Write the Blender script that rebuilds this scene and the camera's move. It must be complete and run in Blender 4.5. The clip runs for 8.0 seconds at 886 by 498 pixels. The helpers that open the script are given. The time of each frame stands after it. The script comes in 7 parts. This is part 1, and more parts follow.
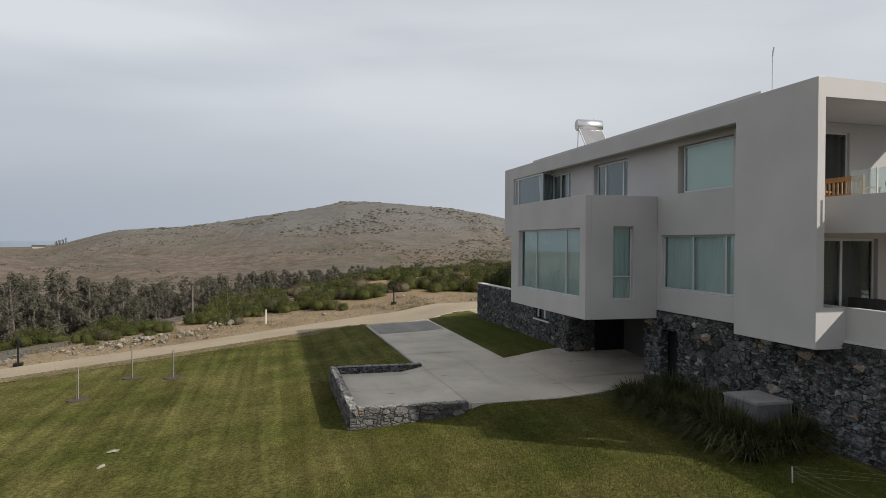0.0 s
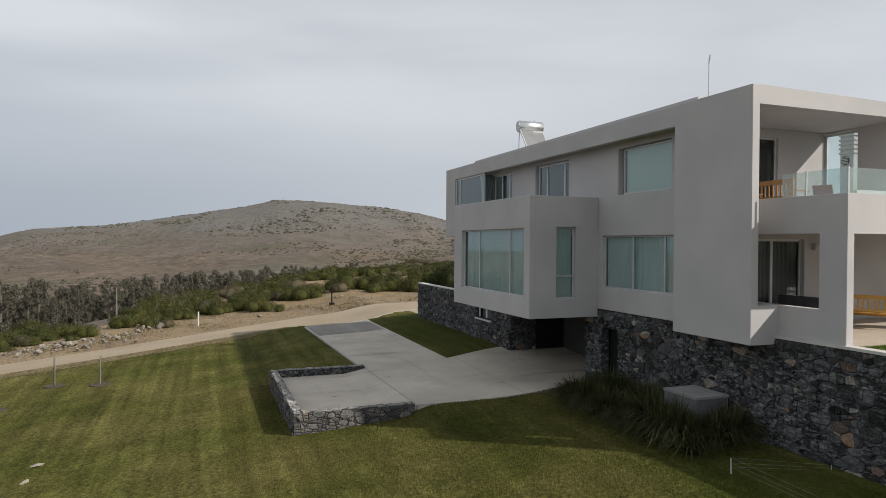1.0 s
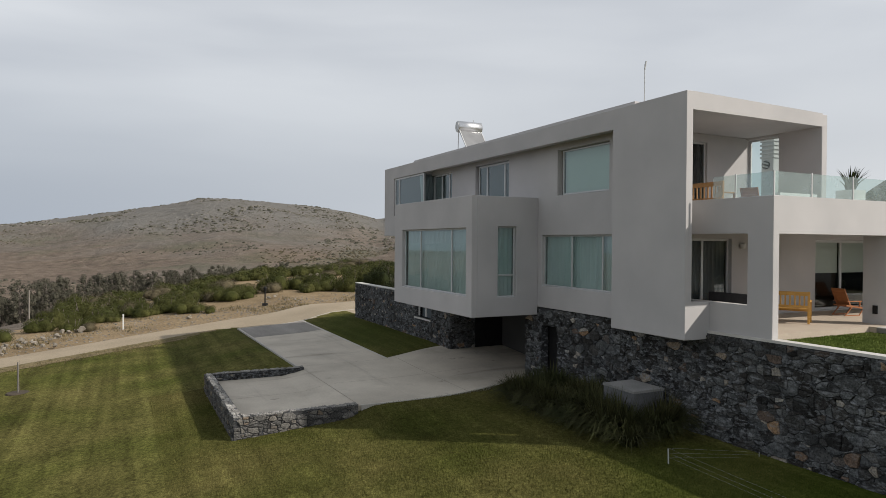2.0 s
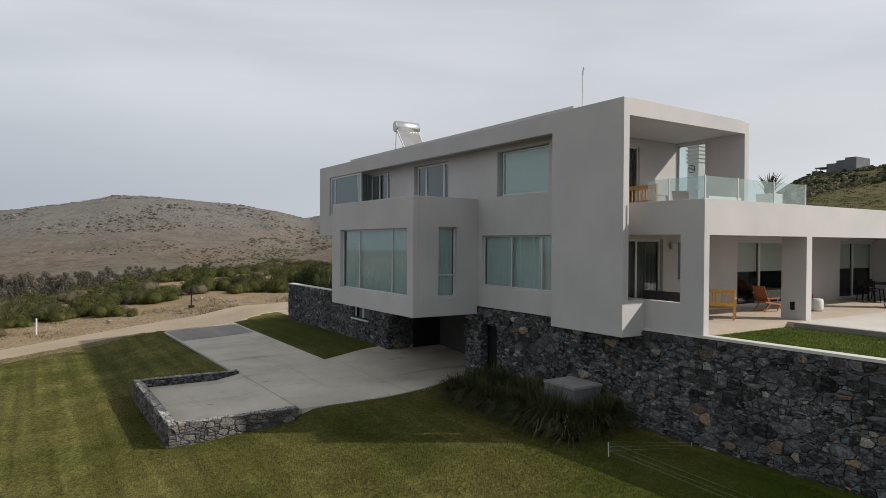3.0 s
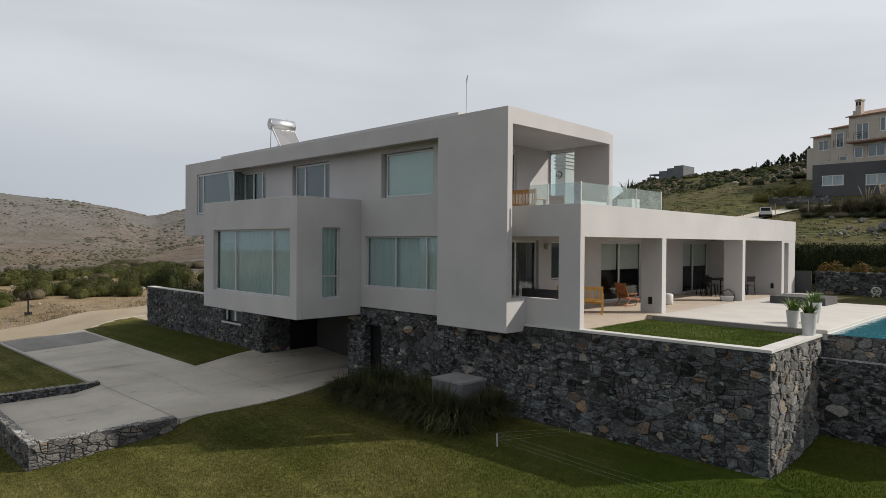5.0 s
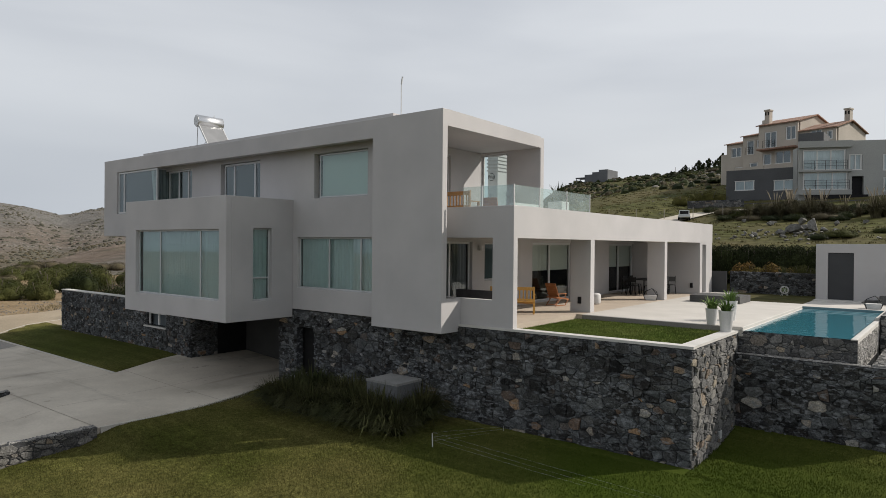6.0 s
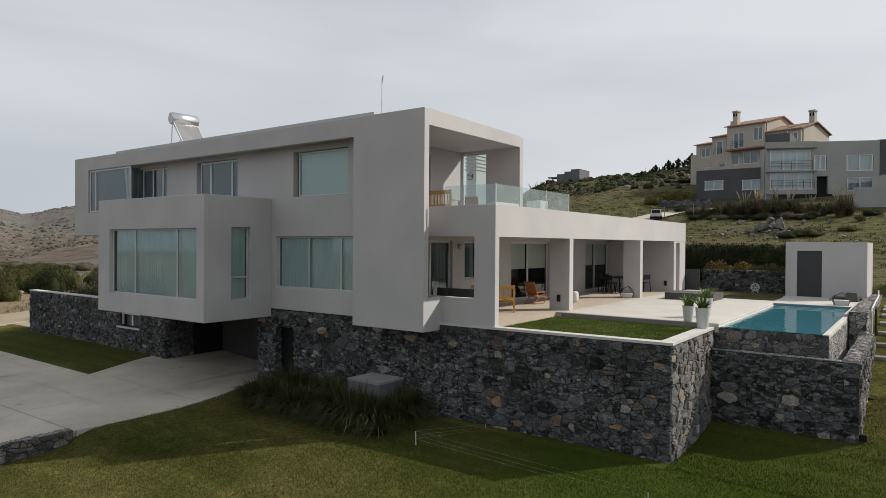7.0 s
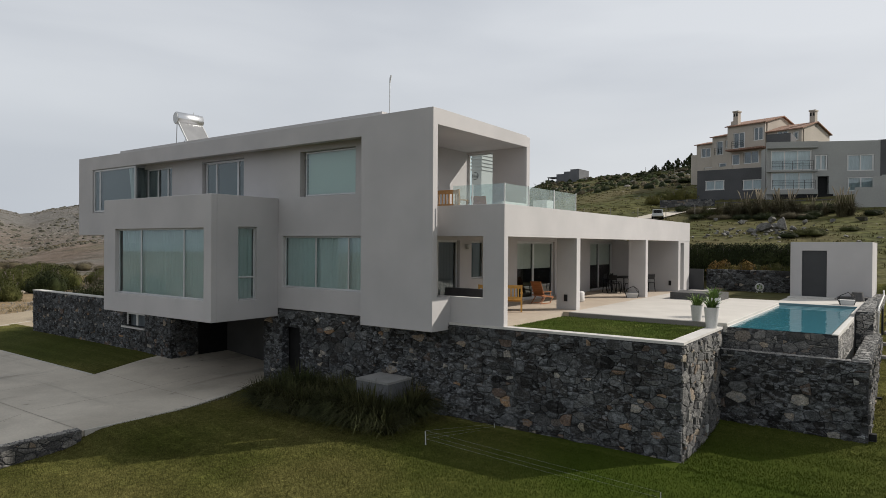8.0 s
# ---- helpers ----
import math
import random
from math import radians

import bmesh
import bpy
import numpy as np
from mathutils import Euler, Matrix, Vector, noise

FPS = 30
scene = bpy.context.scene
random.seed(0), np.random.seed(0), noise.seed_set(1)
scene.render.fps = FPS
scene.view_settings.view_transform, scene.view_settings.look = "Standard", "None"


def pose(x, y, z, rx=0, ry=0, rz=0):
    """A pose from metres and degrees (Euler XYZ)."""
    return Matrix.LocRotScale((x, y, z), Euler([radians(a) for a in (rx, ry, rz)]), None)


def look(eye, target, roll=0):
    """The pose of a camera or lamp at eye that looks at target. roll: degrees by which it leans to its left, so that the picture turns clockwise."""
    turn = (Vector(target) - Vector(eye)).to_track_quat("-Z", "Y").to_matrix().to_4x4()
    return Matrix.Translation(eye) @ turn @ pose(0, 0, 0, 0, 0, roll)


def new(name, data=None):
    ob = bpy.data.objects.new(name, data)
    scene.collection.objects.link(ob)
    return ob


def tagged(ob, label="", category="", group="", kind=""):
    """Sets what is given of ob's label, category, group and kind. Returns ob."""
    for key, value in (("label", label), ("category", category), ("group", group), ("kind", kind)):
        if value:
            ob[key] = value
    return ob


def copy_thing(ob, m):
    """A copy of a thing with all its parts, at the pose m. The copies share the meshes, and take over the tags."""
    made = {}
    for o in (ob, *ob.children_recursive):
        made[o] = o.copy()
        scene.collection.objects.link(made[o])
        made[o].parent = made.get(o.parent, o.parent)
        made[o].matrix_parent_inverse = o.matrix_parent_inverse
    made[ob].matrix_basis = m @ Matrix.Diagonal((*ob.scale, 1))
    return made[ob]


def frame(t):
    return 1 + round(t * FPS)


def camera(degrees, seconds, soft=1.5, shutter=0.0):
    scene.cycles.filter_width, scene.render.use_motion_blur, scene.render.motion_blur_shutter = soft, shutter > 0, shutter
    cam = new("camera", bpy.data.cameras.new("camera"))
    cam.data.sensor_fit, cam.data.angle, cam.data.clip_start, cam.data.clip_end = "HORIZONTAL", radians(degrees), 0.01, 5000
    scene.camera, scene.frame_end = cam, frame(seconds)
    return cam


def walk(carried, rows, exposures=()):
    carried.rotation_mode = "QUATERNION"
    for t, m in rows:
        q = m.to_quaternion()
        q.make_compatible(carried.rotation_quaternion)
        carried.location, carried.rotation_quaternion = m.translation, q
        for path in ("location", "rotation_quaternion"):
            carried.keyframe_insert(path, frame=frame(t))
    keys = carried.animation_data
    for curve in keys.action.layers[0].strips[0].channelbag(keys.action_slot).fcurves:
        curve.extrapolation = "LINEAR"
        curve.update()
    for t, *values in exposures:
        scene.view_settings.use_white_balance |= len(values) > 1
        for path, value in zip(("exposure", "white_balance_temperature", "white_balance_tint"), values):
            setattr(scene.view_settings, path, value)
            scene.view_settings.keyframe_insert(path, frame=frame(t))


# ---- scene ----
cam = camera(68.6, 8.0, 0.7)
PATH = [
    (0, (13.004, -12.85, 2.299), (11.07, -12.34, 2.28), 0.4),
    (0.5, (12.88, -12.985, 2.326), (10.974, -12.381, 2.307), 0.4),
    (1, (12.754, -13.161, 2.316), (10.881, -12.46, 2.297), 0.4),
    (1.5, (12.686, -13.324, 2.313), (10.851, -12.529, 2.294), 0.4),
    (3, (12.421, -13.929, 2.349), (10.74, -12.845, 2.329), 0.4),
    (3.5, (12.313, -14.123, 2.368), (10.691, -12.953, 2.349), 0.4),
    (4, (12.23, -14.382, 2.367), (10.675, -13.124, 2.348), 0.4),
    (4.5, (12.156, -14.662, 2.383), (10.673, -13.32, 2.366), 0.4),
    (4.7, (12.126, -14.738, 2.387), (10.671, -13.366, 2.369), 0.4),
    (6, (12.022, -14.938, 2.385), (10.771, -13.377, 2.372), 0.5),
    (6.5, (11.937, -15.042, 2.367), (10.742, -13.438, 2.353), 0.5),
    (7, (11.841, -15.151, 2.372), (10.657, -13.539, 2.357), 0.4),
    (7.5, (11.742, -15.251, 2.367), (10.56, -13.638, 2.352), 0.4),
    (8, (11.593, -15.322, 2.361), (10.413, -13.708, 2.346), 0.4),
]
walk(cam, [(t, look(eye, target, roll)) for t, eye, target, roll in PATH])

# ---- world, sun ----
SUN_DIR = Vector((0.88, 1.0, 0.90)).normalized()   # towards the sun
world = bpy.data.worlds.new("hazy_sky")
scene.world = world
world.use_nodes = True
wn, wl = world.node_tree.nodes, world.node_tree.links
wn.clear()
w_out = wn.new("ShaderNodeOutputWorld")
w_bg = wn.new("ShaderNodeBackground")
w_sky = wn.new("ShaderNodeTexSky")
w_sky.sky_type = "NISHITA"
w_sky.sun_disc = False
w_sky.sun_elevation = math.asin(SUN_DIR.z)
w_sky.sun_rotation = math.atan2(SUN_DIR.x, SUN_DIR.y)
w_sky.dust_density = 3.0
w_gain = wn.new("ShaderNodeMixRGB")
w_gain.blend_type = "MULTIPLY"
w_gain.inputs[0].default_value = 1.0
w_gain.inputs[2].default_value = (0.105, 0.100, 0.100, 1)
w_tc = wn.new("ShaderNodeTexCoord")
w_map = wn.new("ShaderNodeMapping")
w_map.inputs["Scale"].default_value = (0.8, 0.8, 4.0)
w_map.inputs["Rotation"].default_value = (0.05, 0.08, 0.4)
w_cl = wn.new("ShaderNodeTexNoise")
w_cl.inputs["Scale"].default_value = 1.6
w_cl.inputs["Detail"].default_value = 5.0
w_cl.inputs["Roughness"].default_value = 0.42
w_cl.inputs["Distortion"].default_value = 0.25
w_ramp = wn.new("ShaderNodeValToRGB")
w_ramp.color_ramp.elements[0].position = 0.32
w_ramp.color_ramp.elements[0].color = (0.525, 0.555, 0.605, 1)
w_ramp.color_ramp.elements[1].position = 0.62
w_ramp.color_ramp.elements[1].color = (0.76, 0.785, 0.815, 1)
w_mix = wn.new("ShaderNodeMixRGB")
w_mix.inputs[0].default_value = 0.86
wl.new(w_sky.outputs[0], w_gain.inputs[1])
wl.new(w_tc.outputs["Generated"], w_map.inputs[0])
wl.new(w_map.outputs[0], w_cl.inputs["Vector"])
wl.new(w_cl.outputs[0], w_ramp.inputs[0])
wl.new(w_gain.outputs[0], w_mix.inputs[1])
wl.new(w_ramp.outputs[0], w_mix.inputs[2])
# paler towards the sun, duller and bluer low down on the far side
w_dot = wn.new("ShaderNodeVectorMath")
w_dot.operation = "DOT_PRODUCT"
w_dot.inputs[1].default_value = (0.69, 0.724, 0.0)
wl.new(w_tc.outputs["Generated"], w_dot.inputs[0])
w_side = wn.new("ShaderNodeMapRange")
w_side.inputs[1].default_value, w_side.inputs[2].default_value = -0.95, 0.35
wl.new(w_dot.outputs["Value"], w_side.inputs[0])
w_low = wn.new("ShaderNodeMixRGB")
w_low.inputs[1].default_value, w_low.inputs[2].default_value = (0.36, 0.41, 0.485, 1), (0.72, 0.745, 0.77, 1)
wl.new(w_side.outputs[0], w_low.inputs[0])
w_sep = wn.new("ShaderNodeSeparateXYZ")
wl.new(w_tc.outputs["Generated"], w_sep.inputs[0])
w_up = wn.new("ShaderNodeMapRange")
w_up.interpolation_type = "SMOOTHSTEP"
w_up.inputs[1].default_value, w_up.inputs[2].default_value = -0.02, 0.30
wl.new(w_sep.outputs[2], w_up.inputs[0])
w_fin = wn.new("ShaderNodeMixRGB")
wl.new(w_up.outputs[0], w_fin.inputs[0])
wl.new(w_low.outputs[0], w_fin.inputs[1])
wl.new(w_mix.outputs[0], w_fin.inputs[2])
# the haze thins overhead
w_top = wn.new("ShaderNodeMapRange")
w_top.interpolation_type = "SMOOTHSTEP"
w_top.inputs[1].default_value, w_top.inputs[2].default_value, w_top.inputs[3].default_value, w_top.inputs[4].default_value = 0.42, 0.95, 1.0, 0.78
wl.new(w_sep.outputs[2], w_top.inputs[0])
w_thin = wn.new("ShaderNodeVectorMath")
w_thin.operation = "SCALE"
wl.new(w_fin.outputs[0], w_thin.inputs[0])
wl.new(w_top.outputs[0], w_thin.inputs["Scale"])
wl.new(w_thin.outputs[0], w_bg.inputs[0])
w_bg.inputs[1].default_value = 1.0
wl.new(w_bg.outputs[0], w_out.inputs[0])

sun_data = bpy.data.lights.new("sun", "SUN")
sun_data.energy = 4.3
sun_data.angle = radians(0.7)
sun_data.color = (1.0, 0.93, 0.84)
sun = new("sun", sun_data)
sun.matrix_world = look((40, 40, 40), Vector((40, 40, 40)) - SUN_DIR)


# ---- materials ----
def surface(name, a, b, scale=1.0, rough=0.85, bump=0.15, fine=40.0, mottled=0.35, metal=0.0, vary="", spread=0.0, ramp=None, spec=0.4, stretch=(1, 1, 1)):
    """A matt surface: colour a to b over stains of size 1/scale metres and grain of size 1/fine. vary: 'object' or 'island' for a random tone
    piece by piece, by ramp, a row of (position, colour), or by spread."""
    m = bpy.data.materials.new(name)
    m.use_nodes = True
    n, l = m.node_tree.nodes, m.node_tree.links
    p = n["Principled BSDF"]
    geo = n.new("ShaderNodeNewGeometry")
    mp = n.new("ShaderNodeMapping")
    mp.inputs["Scale"].default_value = stretch
    l.new(geo.outputs["Position"], mp.inputs[0])
    big, small = n.new("ShaderNodeTexNoise"), n.new("ShaderNodeTexNoise")
    for t, s, d in ((big, scale, 5), (small, fine, 3)):
        t.inputs["Scale"].default_value, t.inputs["Detail"].default_value = s, d
        l.new(mp.outputs[0], t.inputs["Vector"])
    mix = n.new("ShaderNodeMixRGB")
    mix.inputs[1].default_value, mix.inputs[2].default_value = (*a, 1), (*b, 1)
    rng = n.new("ShaderNodeMapRange")
    rng.inputs[1].default_value, rng.inputs[2].default_value = 0.3, 0.7
    l.new(big.outputs[0], rng.inputs[0])
    l.new(rng.outputs[0], mix.inputs[0])
    col = mix.outputs[0]
    if vary:
        src = n.new("ShaderNodeObjectInfo").outputs["Random"] if vary == "object" else geo.outputs["Random Per Island"]
        if ramp:
            cr = n.new("ShaderNodeValToRGB")
            e = cr.color_ramp.elements
            e[0].position, e[0].color = ramp[0][0], (*ramp[0][1], 1)
            e[1].position, e[1].color = ramp[-1][0], (*ramp[-1][1], 1)
            for pos, c in ramp[1:-1]:
                k = e.new(pos)
                k.color = (*c, 1)
            l.new(src, cr.inputs[0])
            mm = n.new("ShaderNodeMixRGB")
            mm.blend_type = "MULTIPLY"
            mm.inputs[0].default_value = 1.0
            l.new(col, mm.inputs[1])
            l.new(cr.outputs[0], mm.inputs[2])
            col = mm.outputs[0]
        else:
            r2 = n.new("ShaderNodeMapRange")
            r2.inputs[3].default_value, r2.inputs[4].default_value = 1 - spread, 1 + spread
            l.new(src, r2.inputs[0])
            hsv = n.new("ShaderNodeHueSaturation")
            l.new(r2.outputs[0], hsv.inputs["Value"])
            l.new(col, hsv.inputs["Color"])
            col = hsv.outputs[0]
    gr = n.new("ShaderNodeMapRange")
    gr.inputs[1].default_value, gr.inputs[2].default_value = 0.3, 0.7
    gr.inputs[3].default_value, gr.inputs[4].default_value = 1 - mottled, 1 + mottled
    l.new(small.outputs[0], gr.inputs[0])
    h2 = n.new("ShaderNodeHueSaturation")
    l.new(gr.outputs[0], h2.inputs["Value"])
    l.new(col, h2.inputs["Color"])
    l.new(h2.outputs[0], p.inputs["Base Color"])
    p.inputs["Roughness"].default_value = rough
    p.inputs["Metallic"].default_value = metal
    p.inputs["Specular IOR Level"].default_value = spec
    if bump:
        bp = n.new("ShaderNodeBump")
        bp.inputs["Strength"].default_value = bump
        bp.inputs["Distance"].default_value = 0.6 / fine
        l.new(small.outputs[0], bp.inputs["Height"])
        l.new(bp.outputs[0], p.inputs["Normal"])
    return m


def glass(name, tint, gloss=0.12, ior=1.5):
    """A thin pane: what is behind shows through it, with a mirror of the sky on top."""
    m = bpy.data.materials.new(name)
    m.use_nodes = True
    n, l = m.node_tree.nodes, m.node_tree.links
    n.remove(n["Principled BSDF"])
    tr, gl, mx = n.new("ShaderNodeBsdfTransparent"), n.new("ShaderNodeBsdfGlossy"), n.new("ShaderNodeMixShader")
    fr, ad = n.new("ShaderNodeFresnel"), n.new("ShaderNodeMath")
    tr.inputs[0].default_value = (*tint, 1)
    gl.inputs[0].default_value, gl.inputs[1].default_value = (0.9, 0.95, 0.95, 1), 0.02
    fr.inputs[0].default_value = ior
    ad.operation, ad.use_clamp = "ADD", True
    ad.inputs[1].default_value = gloss
    l.new(fr.outputs[0], ad.inputs[0])
    l.new(ad.outputs[0], mx.inputs[0])
    l.new(tr.outputs[0], mx.inputs[1])
    l.new(gl.outputs[0], mx.inputs[2])
    l.new(mx.outputs[0], n["Material Output"].inputs[0])
    return m


STONE_RAMP = [(0.0, (0.20, 0.20, 0.20)), (0.16, (0.42, 0.39, 0.37)), (0.32, (0.50, 0.51, 0.52)), (0.50, (0.72, 0.69, 0.66)), (0.64, (0.86, 0.89, 0.92)),
              (0.84, (1.16, 1.20, 1.23)), (0.915, (1.30, 1.29, 1.26)), (0.928, (1.0, 0.78, 0.66)), (0.948, (1.3, 0.96, 0.78)), (0.955, (3.2, 2.0, 1.15)), (0.972, (2.9, 2.4, 1.9)), (1.0, (3.7, 3.5, 3.2))]
CHIP_RAMP = [(0.0, (0.4, 0.41, 0.42)), (0.45, (0.9, 0.93, 0.97)), (0.8, (1.6, 1.66, 1.72)), (0.95, (2.6, 2.65, 2.7)), (1.0, (3.0, 2.6, 2.2))]
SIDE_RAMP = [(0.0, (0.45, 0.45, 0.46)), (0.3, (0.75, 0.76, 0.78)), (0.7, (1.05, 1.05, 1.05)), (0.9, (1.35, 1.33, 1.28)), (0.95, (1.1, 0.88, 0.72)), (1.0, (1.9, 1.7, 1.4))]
M = dict(
    plaster=surface("grey_plaster", (0.418, 0.408, 0.407), (0.492, 0.478, 0.474), 0.55, 0.9, 0.10, 70, 0.03),
    concrete=surface("driveway_concrete", (0.41, 0.37, 0.31), (0.565, 0.515, 0.435), 0.45, 0.9, 0.08, 14, 0.05),
    kerb=surface("grey_kerb", (0.40, 0.382, 0.345), (0.49, 0.468, 0.425), 1.5, 0.85, 0.1, 30, 0.1),
    coping=surface("pale_coping", (0.48, 0.47, 0.445), (0.56, 0.545, 0.515), 1.5, 0.8, 0.1, 40, 0.06),
    paving=surface("pale_paving", (0.47, 0.447, 0.41), (0.55, 0.525, 0.485), 0.8, 0.75, 0.05, 30, 0.04),
    mortar=surface("dark_mortar", (0.034, 0.035, 0.037), (0.060, 0.061, 0.063), 2.0, 0.95, 0.4, 30, 0.3, spec=0.1),
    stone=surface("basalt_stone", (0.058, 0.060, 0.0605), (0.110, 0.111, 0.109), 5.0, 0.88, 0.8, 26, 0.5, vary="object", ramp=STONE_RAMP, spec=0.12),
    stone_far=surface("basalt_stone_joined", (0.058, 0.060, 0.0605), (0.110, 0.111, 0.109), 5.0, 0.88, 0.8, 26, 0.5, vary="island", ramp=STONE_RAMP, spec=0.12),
    # chips paler than the stones, partly to paint the light they catch
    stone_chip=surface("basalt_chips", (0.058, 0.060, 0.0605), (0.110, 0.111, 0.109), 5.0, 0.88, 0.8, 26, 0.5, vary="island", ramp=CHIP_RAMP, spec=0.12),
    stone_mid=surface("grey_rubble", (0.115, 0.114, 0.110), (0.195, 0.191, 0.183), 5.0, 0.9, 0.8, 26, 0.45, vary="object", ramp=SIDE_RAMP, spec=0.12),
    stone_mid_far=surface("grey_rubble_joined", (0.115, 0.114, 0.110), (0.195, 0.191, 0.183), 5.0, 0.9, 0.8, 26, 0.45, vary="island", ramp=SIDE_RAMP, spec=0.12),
    stone_low=surface("grey_brown_rubble", (0.088, 0.086, 0.082), (0.155, 0.150, 0.141), 5.0, 0.9, 0.8, 26, 0.45, vary="object", ramp=SIDE_RAMP, spec=0.12),
    stone_low_far=surface("grey_brown_rubble_joined", (0.088, 0.086, 0.082), (0.155, 0.150, 0.141), 5.0, 0.9, 0.8, 26, 0.45, vary="island", ramp=SIDE_RAMP, spec=0.12),
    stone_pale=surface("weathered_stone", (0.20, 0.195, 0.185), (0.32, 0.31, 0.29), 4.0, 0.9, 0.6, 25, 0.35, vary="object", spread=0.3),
    stone_pale_far=surface("pale_stone_joined", (0.20, 0.195, 0.185), (0.32, 0.31, 0.29), 4.0, 0.9, 0.6, 25, 0.35, vary="island", spread=0.3),
    dirt=surface("dirt_road", (0.285, 0.236, 0.170), (0.350, 0.295, 0.218), 0.25, 0.95, 0.2, 11, 0.14, spec=0.1),
    alu=surface("grey_aluminium", (0.50, 0.51, 0.51), (0.56, 0.57, 0.57), 2, 0.45, 0.0, 50, 0.02, metal=0.3),
    dark=surface("dark_grey_paint", (0.035, 0.037, 0.04), (0.045, 0.047, 0.05), 1, 0.6, 0.05, 60, 0.08),
    black=surface("black_metal", (0.010, 0.010, 0.011), (0.016, 0.016, 0.016), 5, 0.65, 0.0, 60, 0.05, spec=0.2),
    curtain=surface("sheer_curtain", (0.60, 0.64, 0.63), (0.68, 0.71, 0.70), 1, 0.9, 0.0, 60, 0.03),
    blind=surface("roller_blind", (0.66, 0.70, 0.66), (0.70, 0.74, 0.70), 0.5, 0.9, 0.0, 60, 0.02),
    drape=surface("grey_behind_pane", (0.13, 0.145, 0.15), (0.16, 0.175, 0.18), 1, 0.9, 0.0, 60, 0.03),
    # garage wall colour darkened to hold the deep shade inside
    garage=surface("shaded_garage_wall", (0.045, 0.044, 0.041), (0.065, 0.063, 0.059), 0.8, 0.9, 0.1, 20, 0.08),
    # room walls coloured near black for the unlit depth behind the glass
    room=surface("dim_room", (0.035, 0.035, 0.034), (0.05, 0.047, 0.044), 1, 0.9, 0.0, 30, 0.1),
    tan=surface("porch_tiles", (0.42, 0.35, 0.28), (0.48, 0.41, 0.33), 1.2, 0.7, 0.05, 30, 0.05),
    clear=glass("door_glass", (0.74, 0.76, 0.74), 0.04, 1.3),
    pane=glass("window_glass", (0.765, 0.885, 0.872), 0.07),
    rail=glass("rail_glass", (0.74, 0.86, 0.84), 0.10),
)



def lawn_mat(name, green, straw):
    """Mown turf: green and straw in patches, fine grain, faint mowing stripes."""
    m = surface(name, green, straw, 0.30, 0.97, 0.9, 26, 0.45, spec=0.02)
    n, l = m.node_tree.nodes, m.node_tree.links
    p = n["Principled BSDF"]
    col = p.inputs["Base Color"].links[0].from_socket
    geo = n.new("ShaderNodeNewGeometry")
    for scale, lo, hi, stretch in ((0.9, 0.80, 1.20, (1, 1, 1)), (8.0, 0.62, 1.38, (1, 1, 1)), (1.0, 0.72, 1.28, (0.10, 2.2, 1))):
        mp, t, r, h = n.new("ShaderNodeMapping"), n.new("ShaderNodeTexNoise"), n.new("ShaderNodeMapRange"), n.new("ShaderNodeHueSaturation")
        mp.inputs["Scale"].default_value = stretch
        mp.inputs["Rotation"].default_value = (0, 0, 0.22)
        t.inputs["Scale"].default_value, t.inputs["Detail"].default_value = scale, 4.0
        r.inputs[1].default_value, r.inputs[2].default_value, r.inputs[3].default_value, r.inputs[4].default_value = 0.3, 0.7, lo, hi
        l.new(geo.outputs["Position"], mp.inputs[0])
        l.new(mp.outputs[0], t.inputs["Vector"])
        l.new(t.outputs[0], r.inputs[0])
        l.new(r.outputs[0], h.inputs["Value"])
        l.new(col, h.inputs["Color"])
        col = h.outputs[0]
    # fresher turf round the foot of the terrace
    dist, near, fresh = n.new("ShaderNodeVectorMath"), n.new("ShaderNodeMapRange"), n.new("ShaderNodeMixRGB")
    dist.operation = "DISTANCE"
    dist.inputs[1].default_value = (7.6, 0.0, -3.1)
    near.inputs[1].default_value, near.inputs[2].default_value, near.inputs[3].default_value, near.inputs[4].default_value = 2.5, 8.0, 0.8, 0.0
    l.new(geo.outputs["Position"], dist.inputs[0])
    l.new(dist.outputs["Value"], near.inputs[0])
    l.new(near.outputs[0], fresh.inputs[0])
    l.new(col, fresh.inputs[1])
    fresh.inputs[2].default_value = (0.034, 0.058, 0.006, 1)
    # house shade on the strip by the garden wall, painted as darker green
    mp, far, edge_, strip_shade = n.new("ShaderNodeMapping"), n.new("ShaderNodeVectorMath"), n.new("ShaderNodeMapRange"), n.new("ShaderNodeMixRGB")
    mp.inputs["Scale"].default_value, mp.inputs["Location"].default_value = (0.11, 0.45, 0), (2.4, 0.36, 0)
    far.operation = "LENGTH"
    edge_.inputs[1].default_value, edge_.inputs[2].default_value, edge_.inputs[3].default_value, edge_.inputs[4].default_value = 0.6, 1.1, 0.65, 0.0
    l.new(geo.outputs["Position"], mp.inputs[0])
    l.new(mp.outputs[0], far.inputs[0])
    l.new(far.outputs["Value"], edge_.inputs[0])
    l.new(edge_.outputs[0], strip_shade.inputs[0])
    l.new(fresh.outputs[0], strip_shade.inputs[1])
    strip_shade.inputs[2].default_value = (0.034, 0.046, 0.010, 1)
    l.new(strip_shade.outputs[0], p.inputs["Base Color"])
    return m


